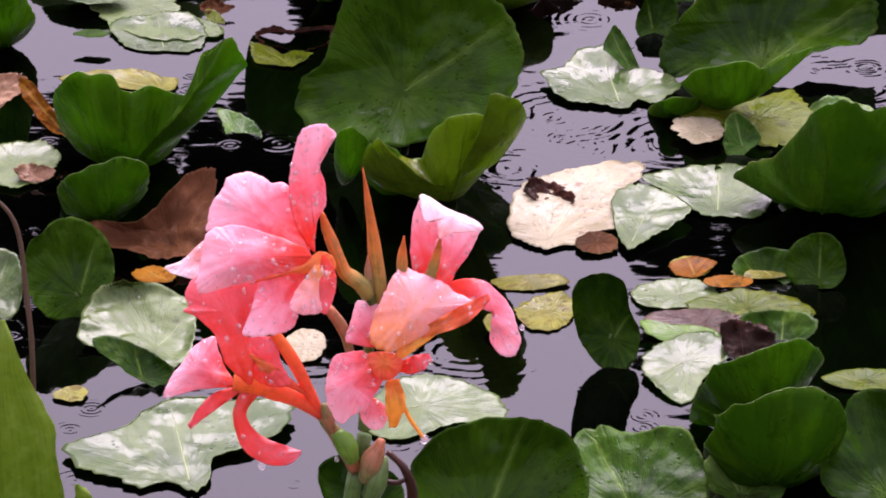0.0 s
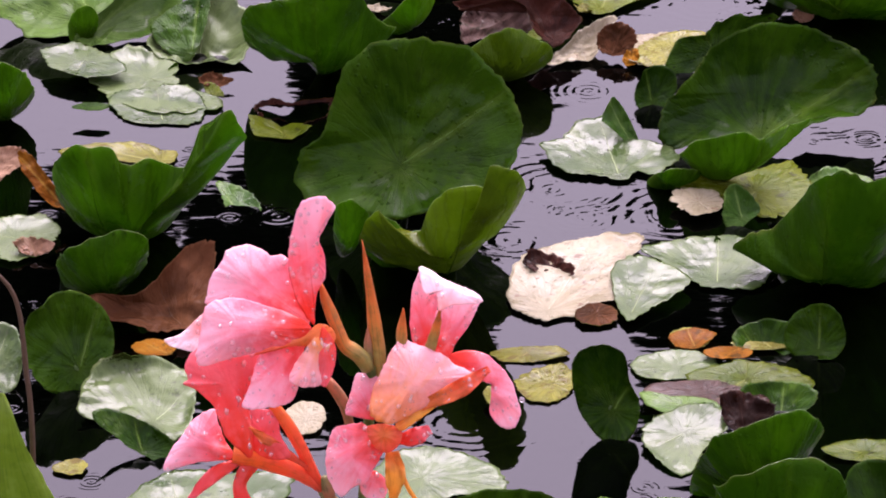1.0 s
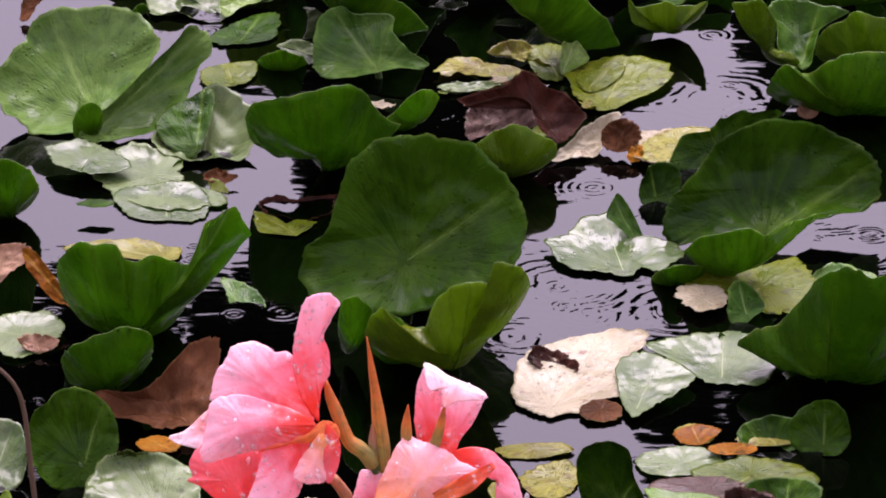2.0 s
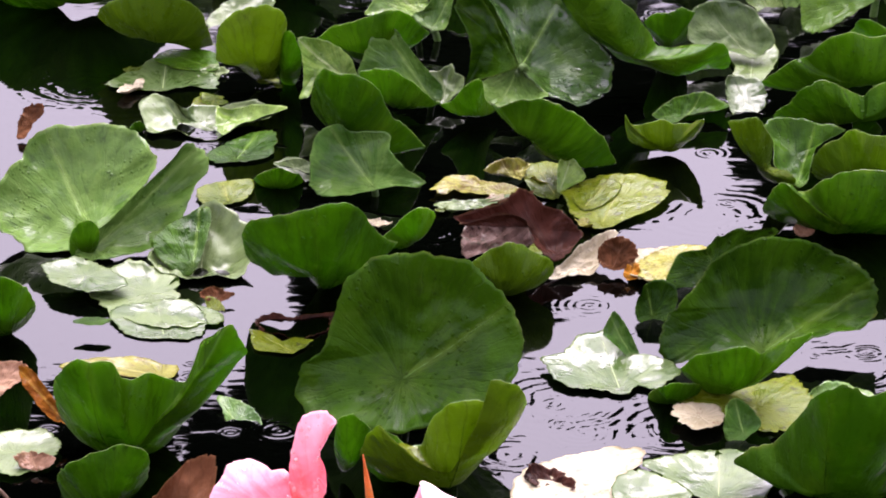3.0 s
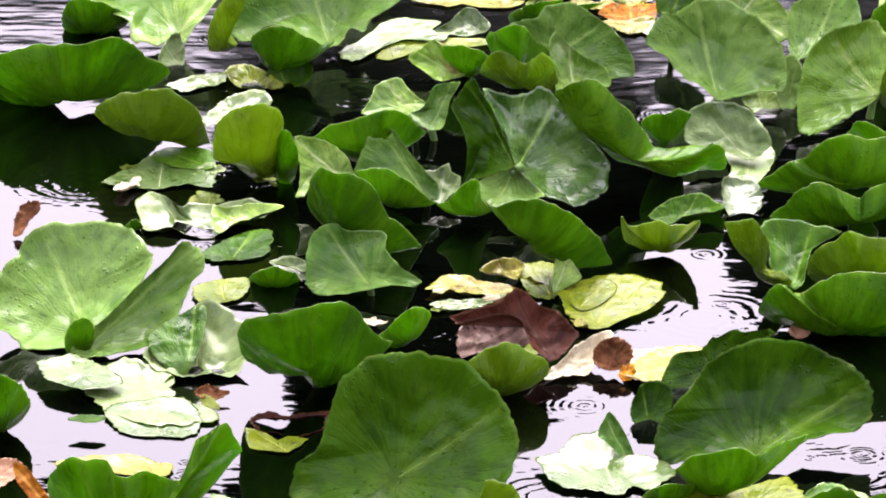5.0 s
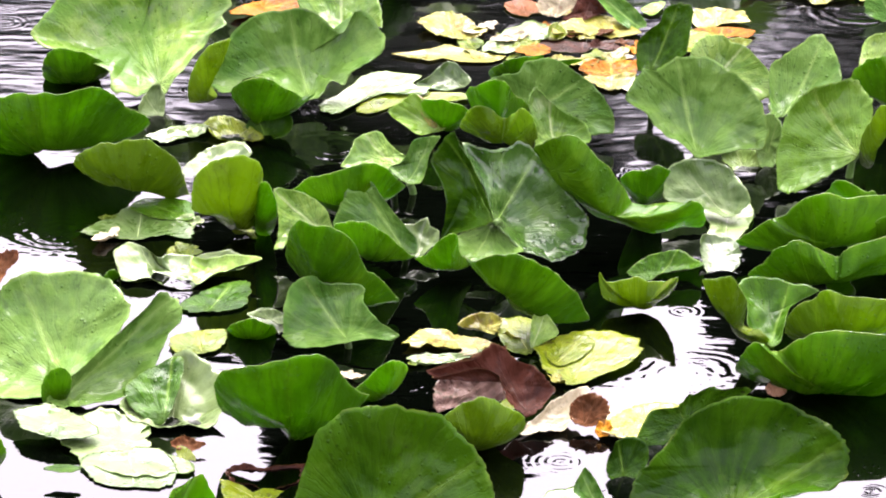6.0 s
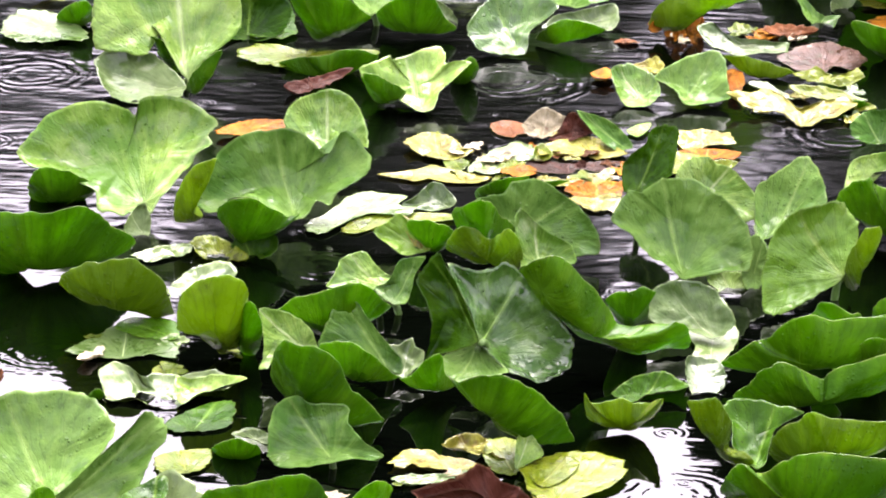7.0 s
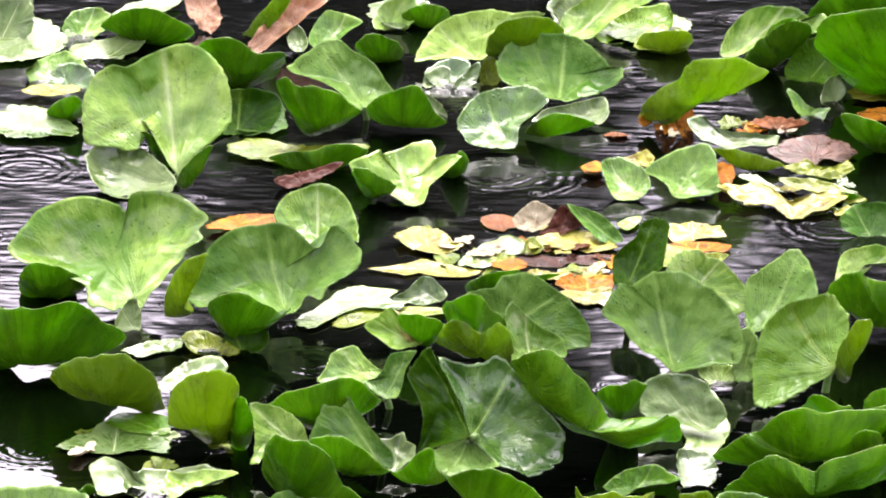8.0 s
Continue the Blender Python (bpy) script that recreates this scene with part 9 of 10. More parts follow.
shaped_leaf("light", "F", (0.1633, 7.2461, 0.0432), 58, 10,
            ((-130, 38.9, -0.0), (-180, 26.2, 0.0), (137, 41.3, 0.0), (114, 49.7, 0.0), (96, 27.1, 0.0), (38, 19.6, 0.0), (-3, 38.9, 0.0), (-31, 49.7, 0.0), (-62, 26.2, 0.0), (-108, 28.4, 0.0)), cup=10.4, rib=(-1.8, -25.9, 92), seed=6662)
shaped_leaf("pale", "P", (-0.3299, 6.9803, 0.0044), 2, 0,
            ((-164, 72.6, -0.0), (148, 44.0, 0.0), (102, 60.0, 0.0), (69, 43.4, -0.0), (14, 59.7, -0.0), (-31, 71.3, 0.0), (-41, 41.8, -0.0), (-91, 40.3, 0.0), (-138, 54.8, 0.0)), cup=2.0, rib=(-0.7, -32.2, 89), seed=6699)
shaped_leaf("green", "P", (-0.3025, 7.0297, 0.0076), 3, 0,
            ((172, 41.2, 0.0), (125, 38.1, 0.0), (41, 37.3, 0.0), (-41, 45.6, 0.0), (-99, 30.0, 0.0), (-154, 31.8, 0.0)), cup=0.7, rib=(27.4, -24.1, 139), seed=6736)
shaped_leaf("olive", "D", (-0.2299, 7.3025, 0.0089), 10, 0,
            ((165, 34.8, -0.0), (118, 39.0, 0.0), (74, 27.6, -0.0), (-24, 42.1, -0.0), (-53, 35.6, -0.0), (-117, 28.4, 0.0)), cup=10.4, rib=(17.3, -22.7, 127), seed=6773)
shaped_leaf("pale", "D", (-0.2972, 7.2968, 0.0059), 6, 0,
            ((-163, 42.7, 0.0), (148, 19.0, -0.0), (65, 26.0, 0.0), (32, 42.6, 0.0), (-2, 31.4, 0.0), (-51, 14.3, 0.0), (-118, 31.2, 0.0)), cup=1.0, rib=(-11.7, -22.1, 62), seed=6810)
# a pale pad added in place of white sky glare on the water
shaped_leaf("pale", "P", (0.3659, 7.0201, 0.0055), 2, 0,
            ((128, 47.8, 0.0), (96, 52.8, 0.0), (69, 70.7, -0.0), (37, 40.2, 0.0), (-69, 44.4, 0.0), (-95, 71.5, 0.0), (-118, 64.2, 0.0), (-141, 27.3, 0.0)), cup=2.0, rib=(-5.4, -56.9, 85), seed=6847)
shaped_leaf("beige", "P", (0.1277, 5.8059, 0.0073), 2, 0,
            ((-150, 75.2, 0.0), (149, 62.4, 0.0), (115, 68.3, 0.0), (82, 84.7, 0.0), (62, 111.2, 0.0), (45, 108.5, 0.0), (26, 59.5, 0.0), (-30, 49.4, -0.0), (-47, 71.7, 0.0), (-67, 67.6, -0.0), (-88, 87.3, 0.0), (-108, 100.7, 0.0), (-122, 95.4, -0.0)), cup=1.6, rib=(-24.9, -76.6, 72), seed=6884)
shaped_leaf("pale", "P", (0.2011, 5.7747, 0.0111), 3, 0,
            ((129, 50.6, -0.0), (95, 64.3, 0.0), (64, 50.8, -0.0), (13, 48.4, 0.0), (-47, 38.0, -0.0), (-87, 51.8, 0.0), (-104, 80.3, 0.0), (-136, 42.8, -0.0)), cup=1.1, rib=(-15.5, -62.4, 76), seed=6921)
shaped_leaf("pale", "P", (0.2774, 5.8420, 0.0072), 3, 0,
            ((161, 85.2, 0.0), (132, 59.9, -0.0), (77, 57.2, 0.0), (22, 72.8, 0.0), (-52, 68.8, 0.0), (-93, 61.6, -0.0), (-129, 54.1, 0.0), (-179, 58.6, 0.0)), cup=1.3, rib=(-2.9, -49.2, 87), seed=6958)
shaped_leaf("light", "F", (-0.0976, 8.5414, 0.0310), 42, 0,
            ((-147, 39.1, 0.0), (166, 25.4, 0.0), (104, 31.3, 0.0), (53, 32.7, 0.0), (17, 45.8, 0.0), (-20, 21.4, 0.0), (-79, 23.6, 0.0), (-111, 40.0, 0.0)), cup=9.7, rib=(-12.9, -33.6, 61), seed=6995)
shaped_leaf("pink", "D", (-0.1614, 8.5491, 0.0421), 46, 12,
            ((-149, 68.8, -0.0), (-160, 47.0, 0.0), (166, 22.0, -0.0), (89, 28.3, -0.0), (58, 43.7, 0.0), (29, 78.2, -0.0), (21, 63.8, -0.0), (3, 28.6, 0.0), (-83, 15.8, 0.0), (-120, 35.5, 0.0), (-129, 63.1, 0.0), (-136, 72.7, -0.0)), cup=14.2, rib=(-42.1, -40.2, 44), seed=7032)
shaped_leaf("bright", "B", (-0.1889, 8.5565, 0.0477), 48, 195,
            ((-65, 63.7, 0.0), (-56, 35.0, 0.0), (67, 17.0, 0.0), (101, 49.9, 0.0), (118, 62.9, 0.0), (128, 29.7, 0.0), (-117, 13.5, 0.0), (-80, 51.2, 0.0)), cup=19.4, rib=(21.9, -46.0, 115), seed=7069)
shaped_leaf("pale", "F", (-0.1454, 8.5302, 0.0187), 24, 0,
            ((163, 15.5, 0.0), (93, 33.8, 0.0), (50, 16.1, -0.0), (-32, 17.6, -0.0), (-75, 27.3, -0.0), (-112, 23.6, -0.0)), cup=6.7, rib=(5.8, -21.1, 105), seed=7106)
shaped_leaf("orange", "D", (0.3674, 8.1777, 0.0320), 62, 0,
            ((-162, 45.6, 0.0), (166, 29.0, -0.0), (99, 24.7, -0.0), (56, 34.6, -0.0), (13, 27.8, 0.0), (-52, 37.8, -0.0), (-65, 36.2, -0.0), (-45, 9.2, -0.0), (-103, 30.9, -0.0), (-170, 16.8, 0.0), (-150, 35.8, -0.0)), cup=9.0, rib=(12.1, -26.3, 115), seed=7143)
shaped_leaf("light", "F", (0.2756, 8.6223, 0.0350), 40, 0,
            ((-145, 66.0, -0.0), (179, 42.2, -0.0), (129, 28.8, -0.0), (82, 42.5, -0.0), (42, 64.4, -0.0), (13, 55.7, 0.0), (-33, 28.1, -0.0), (-91, 37.5, 0.0), (-125, 56.9, 0.0)), cup=14.1, rib=(-34.3, -40.0, 50), seed=7180)
shaped_leaf("green", "B", (0.6655, 8.3233, 0.0846), 48, 184,
            ((15, 104.2, -0.0), (43, 113.8, -0.0), (81, 108.1, -0.0), (125, 111.4, -0.0), (-130, 141.0, -0.0), (-95, 107.6, -0.0), (-66, 99.4, -0.0), (-22, 83.2, -0.0)), cup=52.1, rib=(-72.1, -86.7, 50), seed=7217)
shaped_leaf("light", "F", (-0.2335, 6.8143, 0.0201), 20, 0,
            ((-155, 33.3, 0.0), (151, 32.7, 0.0), (123, 16.8, 0.0), (42, 29.8, 0.0), (14, 53.9, 0.0), (-7, 23.1, 0.0), (-88, 15.3, 0.0), (-124, 39.1, 0.0)), cup=9.1, rib=(-21.9, -25.7, 33), seed=7254)
shaped_leaf("pale", "F", (-0.1664, 6.6736, 0.0144), 25, 0,
            ((177, 28.2, 0.0), (153, 17.4, 0.0), (91, 10.9, 0.0), (15, 15.9, 0.0), (-39, 23.8, 0.0), (-62, 11.5, 0.0), (-156, 8.3, 0.0)), cup=5.0, rib=(14.7, -12.1, 141), seed=7291)
shaped_leaf("green", "F", (-0.2855, 6.4167, 0.0287), 24, -8,
            ((-170, 36.0, 0.0), (134, 31.1, 0.0), (94, 40.8, -0.0), (77, 54.1, -0.0), (61, 50.3, 0.0), (-8, 24.7, -0.0), (-71, 51.4, 0.0), (-113, 41.3, -0.0)), cup=1.6, rib=(16.1, -42.6, 94), seed=7328)
shaped_leaf("light", "F", (0.1400, 6.6186, 0.0252), 50, 0,
            ((-120, 25.8, 0.0), (132, 16.7, -0.0), (93, 24.6, 0.0), (-9, 19.7, 0.0), (-68, 15.2, -0.0)), cup=6.1, rib=(-10.2, -19.7, 71), seed=7365)
shaped_leaf("green", "P", (-0.2281, 6.7514, 0.0044), 2, 0,
            ((-159, 47.8, -0.0), (157, 28.5, 0.0), (103, 33.9, 0.0), (71, 53.5, -0.0), (54, 57.1, -0.0), (-18, 34.5, -0.0), (-62, 36.6, 0.0), (-106, 41.5, -0.0), (-128, 51.8, 0.0)), cup=0.9, rib=(-9.1, -31.9, 74), seed=7402)
shaped_leaf("olive", "P", (-0.2466, 6.6188, 0.0042), 2, 0,
            ((163, 33.8, -0.0), (96, 30.0, -0.0), (49, 45.5, -0.0), (-20, 29.2, -0.0), (-81, 34.5, -0.0), (-132, 39.2, -0.0)), cup=0.7, rib=(4.5, -27.2, 99), seed=7439)
# these two stand in for a withered canna leaf nearer the bank
shaped_leaf("pink", "D", (-0.4637, 6.0146, 0.0400), 44, 8,
            ((163, 27.7, -0.0), (114, 20.2, -0.0), (57, 23.4, 0.0), (32, 30.5, 0.0), (11, 36.3, 0.0), (-3, 30.3, 0.0), (-14, 21.2, 0.0), (-64, 15.9, 0.0), (-108, 27.3, -0.0), (-144, 31.6, 0.0)), cup=4.0, rib=(-6.9, -20.7, 72), seed=7476)
shaped_leaf("orange", "D", (-0.4169, 5.9729, 0.0407), 50, -20,
            ((140, 42.3, 0.0), (126, 33.0, 0.0), (104, 15.7, 0.0), (-7, 14.5, -0.0), (-33, 37.6, 0.0), (-37, 44.9, 0.0), (-49, 35.1, -0.0), (-72, 17.5, -0.0), (-176, 12.5, 0.0), (155, 28.6, 0.0)), cup=3.0, rib=(28.7, -21.6, 143), seed=7513)
shaped_leaf("orange", "P", (-0.2865, 5.6454, 0.0048), 3, 0,
            ((169, 23.5, 0.0), (99, 18.9, -0.0), (18, 22.0, -0.0), (-44, 22.3, 0.0), (-132, 19.1, 0.0)), cup=0.4, rib=(12.9, -12.3, 136), seed=7550)
shaped_leaf("orange", "P", (0.2433, 5.6610, 0.0052), 3, 0,
            ((161, 22.7, 0.0), (79, 21.8, -0.0), (18, 26.3, -0.0), (-80, 22.5, 0.0), (-135, 22.9, -0.0)), cup=0.5, rib=(3.0, -17.8, 100), seed=7587)
shaped_leaf("yellow", "P", (0.3158, 5.6510, 0.0047), 3, 0,
            ((175, 32.6, -0.0), (113, 18.5, -0.0), (21, 27.6, 0.0), (-7, 36.6, 0.0), (-60, 15.8, 0.0), (-152, 28.8, 0.0)), cup=0.5, rib=(6.4, -10.9, 120), seed=7624)


def drift(middle, spread, count, looks, seed):
    """Scraps of rotting leaves that the wind has driven together."""
    rng = random.Random(seed)
    for _ in range(count):
        x, y = rng.gauss(middle[0], spread[0]), rng.gauss(middle[1], spread[1])
        lobes = tuple(rng.gauss(0, 0.22 / (1 + i // 4)) for i in range(10))
        lily_leaf(rng.choice(looks), rng.choice("PDD"), (x, y, rng.uniform(0.001, 0.006)), rng.uniform(0, 14), rng.uniform(0, 360), rng.uniform(0.006, 0.019), lobes,
                  cup=rng.uniform(0.0, 0.15), wave=(3, rng.uniform(0.0, 0.1), rng.uniform(0, 6)), rib=(0.1, -0.1, rng.uniform(0, 360)), fold=0.05, seed=rng.randrange(900))


drift((0.20, 7.66), (0.12, 0.06), 26, ("yellow", "yellow", "olive", "beige", "brown", "orange"), 31)
drift((0.52, 7.92), (0.06, 0.05), 10, ("yellow", "olive", "pale"), 32)
drift((0.47, 8.21), (0.08, 0.04), 9, ("orange", "brown", "olive", "beige"), 33)
drift((0.09, 6.58), (0.07, 0.05), 9, ("yellow", "olive", "beige"), 34)
drift((-0.30, 6.98), (0.04, 0.06), 7, ("olive", "pale", "beige"), 35)


# ---- the canna on the bank, and its neighbours ----
def shifted(points, thing):
    """World points as seen from a thing's foot."""
    o = thing.location
    return [(p[0] - o.x, p[1] - o.y, p[2] - o.z) for p in points]


SKINS = []


def petal(name, points, halves, look_, parent, curl):
    """A thin blade along a curve, half as wide as halves at each point, its rims curled by curl (minus: backwards)."""
    n, m = 8 * len(points), 13
    mid, half = spline(points, n), np.maximum(spline([[h] for h in halves], n)[:, 0], 0.0004)
    rng = random.Random(len(SKINS) * 7 + 3)
    seed = rng.uniform(0, 50)
    front = []
    back = []
    uvs = []
    toward = np.array((0.0, -0.91, 0.42))
    for i in range(n):
        along = mid[min(i + 1, n - 1)] - mid[max(i - 1, 0)]
        along /= np.linalg.norm(along) + 1e-9
        side = np.cross(along, toward)
        side /= np.linalg.norm(side) + 1e-9
        out = np.cross(side, along)
        s = i / (n - 1)
        for k in range(m):
            c = 2 * k / (m - 1) - 1
            w = half[i] * (1 + (0.09 * noise.noise((s * 7 + seed, c * 2, 0)) + 0.05 * noise.noise((s * 21 + seed, c * 3, 4.0))) * abs(c) ** 3)
            bulge = curl * w * (c * c) + 0.13 * w * noise.noise((s * 4 + seed, c * 2.2, 1.7)) + 0.0026 * math.sin(s * 17 + seed + 2 * c) * c * c * c * c
            bulge -= 0.05 * w * math.exp(-abs(c) / 0.12) * (1 - s)
            p = mid[i] + side * (c * w) + out * bulge
            front.append(p)
            back.append(p - out * 0.0006)
            uvs.append((s, 0.5 + 0.5 * c))
    q = n * m
    faces = []
    for i in range(n - 1):
        for k in range(m - 1):
            a = i * m + k
            faces.append((a, a + m, a + m + 1, a + 1))
            faces.append((q + a, q + a + 1, q + a + m + 1, q + a + m))
    ring = [k for k in range(m)] + [i * m + m - 1 for i in range(1, n)] + [(n - 1) * m + k for k in range(m - 2, -1, -1)] + [i * m for i in range(n - 2, 0, -1)]
    for a, b in zip(ring, ring[1:] + ring[:1]):
        faces.append((a, b, q + b, q + a))
    ob = mesh_object(name, [tuple(p) for p in front + back], faces, [PETAL[look_]], parent, uvs + uvs)
    SKINS.append((ob, np.array(front).reshape(n, m, 3), half))
    return ob


def shaped_petal(name, look_, place, lean, yaw, spokes, throat, cup, parent, seed):
    """A petal of its own shape. spokes: from its middle to the rim, (degrees, reach, lift), in millimetres; throat: where it is joined;
    cup: how far the middle lies under the rim (minus: it bulges)."""
    n = len(spokes)
    corner = np.array([(r * math.cos(radians(a)), r * math.sin(radians(a)), z) for a, r, z in spokes]) / 1000
    size = float(np.hypot(corner[:, 0], corner[:, 1]).mean())
    rings, around = 14, 120
    off = random.Random(seed).uniform(0, 90)
    turn = Matrix.Rotation(radians(yaw), 3, "Z") @ Matrix.Rotation(radians(lean), 3, "X")
    tx, ty = throat[0] / 1000, throat[1] / 1000
    far = max(math.hypot(c[0] - tx, c[1] - ty) for c in corner)
    way = math.atan2(-ty, -tx)
    edge = []
    for k in range(around):
        s = k * n / around
        i, f = int(s), s - int(s)
        a, b, c, d = (corner[(i + j) % n] for j in (-1, 0, 1, 2))
        p = 0.5 * (2 * b + (c - a) * f + (2 * a - 5 * b + 4 * c - d) * f * f + (3 * b - a - 3 * c + d) * f ** 3)
        x, y = math.cos(2 * math.pi * k / around), math.sin(2 * math.pi * k / around)
        edge.append(p * (1 + 0.035 * noise.noise((7 * x + off, 7 * y, 0.4)) + 0.025 * noise.noise((17 * x, 17 * y + off, 1.4))))
    front, back, uvs = [], [], []
    normal = turn @ Vector((0, 0, 1))
    for i in range(rings + 1):
        rho = (i / rings) ** 0.8
        for k in range(around if i else 1):
            p = edge[k]
            x, y = math.cos(2 * math.pi * k / around), math.sin(2 * math.pi * k / around)
            u, v = p[0] * rho, p[1] * rho
            away = math.hypot(u - tx, v - ty)
            side = (math.atan2(v - ty, u - tx) - way + math.pi) % (2 * math.pi) - math.pi
            d = p[2] * rho ** 1.6 - cup / 1000 * (1 - rho ** 2)
            d += size * 0.10 * noise.noise((u / size * 1.8 + off, v / size * 1.8, 0.5)) * (1 - 0.5 * rho ** 3)
            d += size * 0.05 * rho ** 3 * (noise.noise((3 * x + off, 3 * y, 5.5)) + 0.8 * noise.noise((8 * x, 8 * y + off, 6.5)))
            # the soft furrows that run out from the throat
            d += size * 0.018 * math.cos(side * 11 + 2.0 * noise.noise((u * 40, v * 40, off))) * min(1.0, away / far * 2)
            at = Vector(place) + turn @ Vector((u, v, d))
            front.append(tuple(at))
            back.append(tuple(at - normal * 0.0006))
            uvs.append((min(1.0, away / far), 0.5 + 0.35 * side))
    faces, _ = blade_faces(rings, around)
    if sum(edge[k][0] * edge[(k + 1) % around][1] - edge[k][1] * edge[(k + 1) % around][0] for k in range(around)) < 0:
        faces = [f[::-1] for f in faces]
    ob = mesh_object(name, front + back, faces, [PETAL[look_]], parent, uvs + uvs)
    SKINS.append((ob, np.array(front[1:]).reshape(rings, around, 3), np.array([size * 1.2])))
    return ob


def hanging_drop(place, r, parent):
    """A bead of rain about to fall, drawn out at its neck."""
    bm = bmesh.new()
    bmesh.ops.create_icosphere(bm, subdivisions=3, radius=r)
    for v in bm.verts:
        if v.co.z > 0:
            k = v.co.z / r
            v.co.x *= 1 - 0.55 * k * k
            v.co.y *= 1 - 0.55 * k * k
            v.co.z *= 1.5
    data = bpy.data.meshes.new("raindrop")
    bm.to_mesh(data)
    bm.free()
    for poly in data.polygons:
        poly.use_smooth = True
    data.materials.append(DROP)
    ob = new("raindrop", data)
    ob.parent, ob.location = parent, place
    return tagged(ob, "clear hanging raindrop")


CANNA_FOOT = (-0.0634, 4.0300, 0.0500)
canna = empty("canna", CANNA_FOOT, "salmon pink canna in bloom covered with raindrops", "flower")
petal("sepal", [(-0.0810, -0.0050, 0.6338), (-0.1010, -0.0100, 0.6247), (-0.1192, -0.0060, 0.6030)], [0.0024, 0.0052, 0.0020], "coral", canna, -0.2)
petal("petal", [(-0.0742, -0.0060, 0.6334), (-0.0827, -0.0120, 0.6154), (-0.0725, -0.0160, 0.5936), (-0.0534, -0.0120, 0.5835), (-0.0394, -0.0080, 0.5837)], [0.0064, 0.0048, 0.0080, 0.0080, 0.0016], "coral", canna, -0.3)
tube("flower_tube", [(-0.0863, 0.0000, 0.6376), (-0.0642, -0.0030, 0.6346), (-0.0423, -0.0030, 0.6238), (-0.0237, 0.0000, 0.6080)], [0.0088, 0.0088, 0.0060, 0.0036], PETAL["red"], canna)
petal("sepal", [(-0.0745, -0.0220, 0.6680), (-0.0576, -0.0200, 0.6528), (-0.0341, -0.0100, 0.6300)], [0.0012, 0.0044, 0.0012], "red", canna, -0.4)
tube("flower_tube", [(-0.0579, -0.0100, 0.6799), (-0.0439, -0.0080, 0.6558), (-0.0253, 0.0000, 0.6093)], [0.0036, 0.0048, 0.0036], PETAL["red"], canna)
petal("sepal", [(0.0521, 0.0040, 0.7141), (0.0570, 0.0020, 0.7326), (0.0602, 0.0030, 0.7475)], [0.0040, 0.0032, 0.0008], "bract", canna, -0.3)
petal("petal", [(0.0461, -0.0180, 0.6818), (0.0740, -0.0180, 0.6959), (0.0943, -0.0120, 0.7084)], [0.0032, 0.0064, 0.0024], "red", canna, 0.2)
petal("petal", [(0.0281, -0.0100, 0.6513), (0.0421, -0.0140, 0.6564), (0.0528, -0.0100, 0.6602)], [0.0032, 0.0064, 0.0032], "coral", canna, -0.2)
petal("staminode", [(0.0257, -0.0160, 0.6454), (0.0280, -0.0200, 0.6282), (0.0255, -0.0170, 0.6079)], [0.0048, 0.0072, 0.0020], "amber", canna, 0.3)
tube("style", [(0.0289, -0.0180, 0.6406), (0.0368, -0.0160, 0.6172), (0.0483, -0.0140, 0.5969)], [0.0016, 0.0016, 0.0012], PETAL["amber"], canna)
tube("bud", [(0.0190, 0.0050, 0.6916), (0.0155, 0.0060, 0.7198), (0.0106, 0.0060, 0.7637), (0.0057, 0.0060, 0.7998)], [0.0040, 0.0056, 0.0032, 0.0004], PETAL["bract"], canna)
tube("bud", [(0.0330, 0.0080, 0.7144), (0.0331, 0.0080, 0.7299), (0.0343, 0.0080, 0.7461)], [0.0040, 0.0036, 0.0004], PETAL["bract"], canna)
tube("bud", [(0.0103, 0.0020, 0.7019), (0.0092, 0.0020, 0.7195), (0.0089, 0.0020, 0.7340)], [0.0028, 0.0032, 0.0004], PETAL["husk"], canna)
tube("ovary", [(0.0091, 0.0000, 0.7028), (0.0036, -0.0020, 0.7139), (-0.0074, -0.0030, 0.7232), (-0.0129, -0.0020, 0.7368), (-0.0191, 0.0000, 0.7534), (-0.0237, 0.0000, 0.7687)], [0.0052, 0.0060, 0.0052, 0.0048, 0.0040, 0.0016], PETAL["bract"], canna)
tube("flower_stalk", [(0.0036, 0.0060, 0.6130), (-0.0048, 0.0040, 0.6588), (-0.0095, 0.0030, 0.6771), (-0.0197, 0.0020, 0.6926)], [0.0032, 0.0036, 0.0044, 0.0036], PETAL["husk"], canna)
tube("stem", [(0.0055, 0.0050, 0.5910), (0.0001, 0.0020, 0.5563), (-0.0040, 0.0000, 0.5428), (-0.0300, 0.0300, 0.3000), (-0.0200, 0.0500, -0.0500)], [0.0052, 0.0056, 0.0060, 0.0090, 0.0120], PETAL["stem"], canna, 14)
tube("flower_stalk", [(0.0103, 0.0020, 0.7032), (0.0121, 0.0050, 0.6849), (0.0079, 0.0070, 0.6439), (0.0055, 0.0050, 0.5955)], [0.0040, 0.0036, 0.0040, 0.0048], PETAL["stem"], canna)
tube("flower_stalk", [(-0.0245, 0.0000, 0.6080), (-0.0133, 0.0000, 0.5913), (-0.0006, 0.0000, 0.5655)], [0.0040, 0.0056, 0.0052], PETAL["husk"], canna)
tube("ovary", [(-0.0140, -0.0080, 0.5998), (-0.0076, -0.0100, 0.5905), (-0.0029, -0.0080, 0.5773)], [0.0048, 0.0080, 0.0052], PETAL["fruit"], canna)
tube("bract", [(-0.0227, -0.0040, 0.6203), (-0.0203, -0.0050, 0.6096), (-0.0165, -0.0040, 0.5978)], [0.0024, 0.0044, 0.0024], PETAL["husk"], canna)
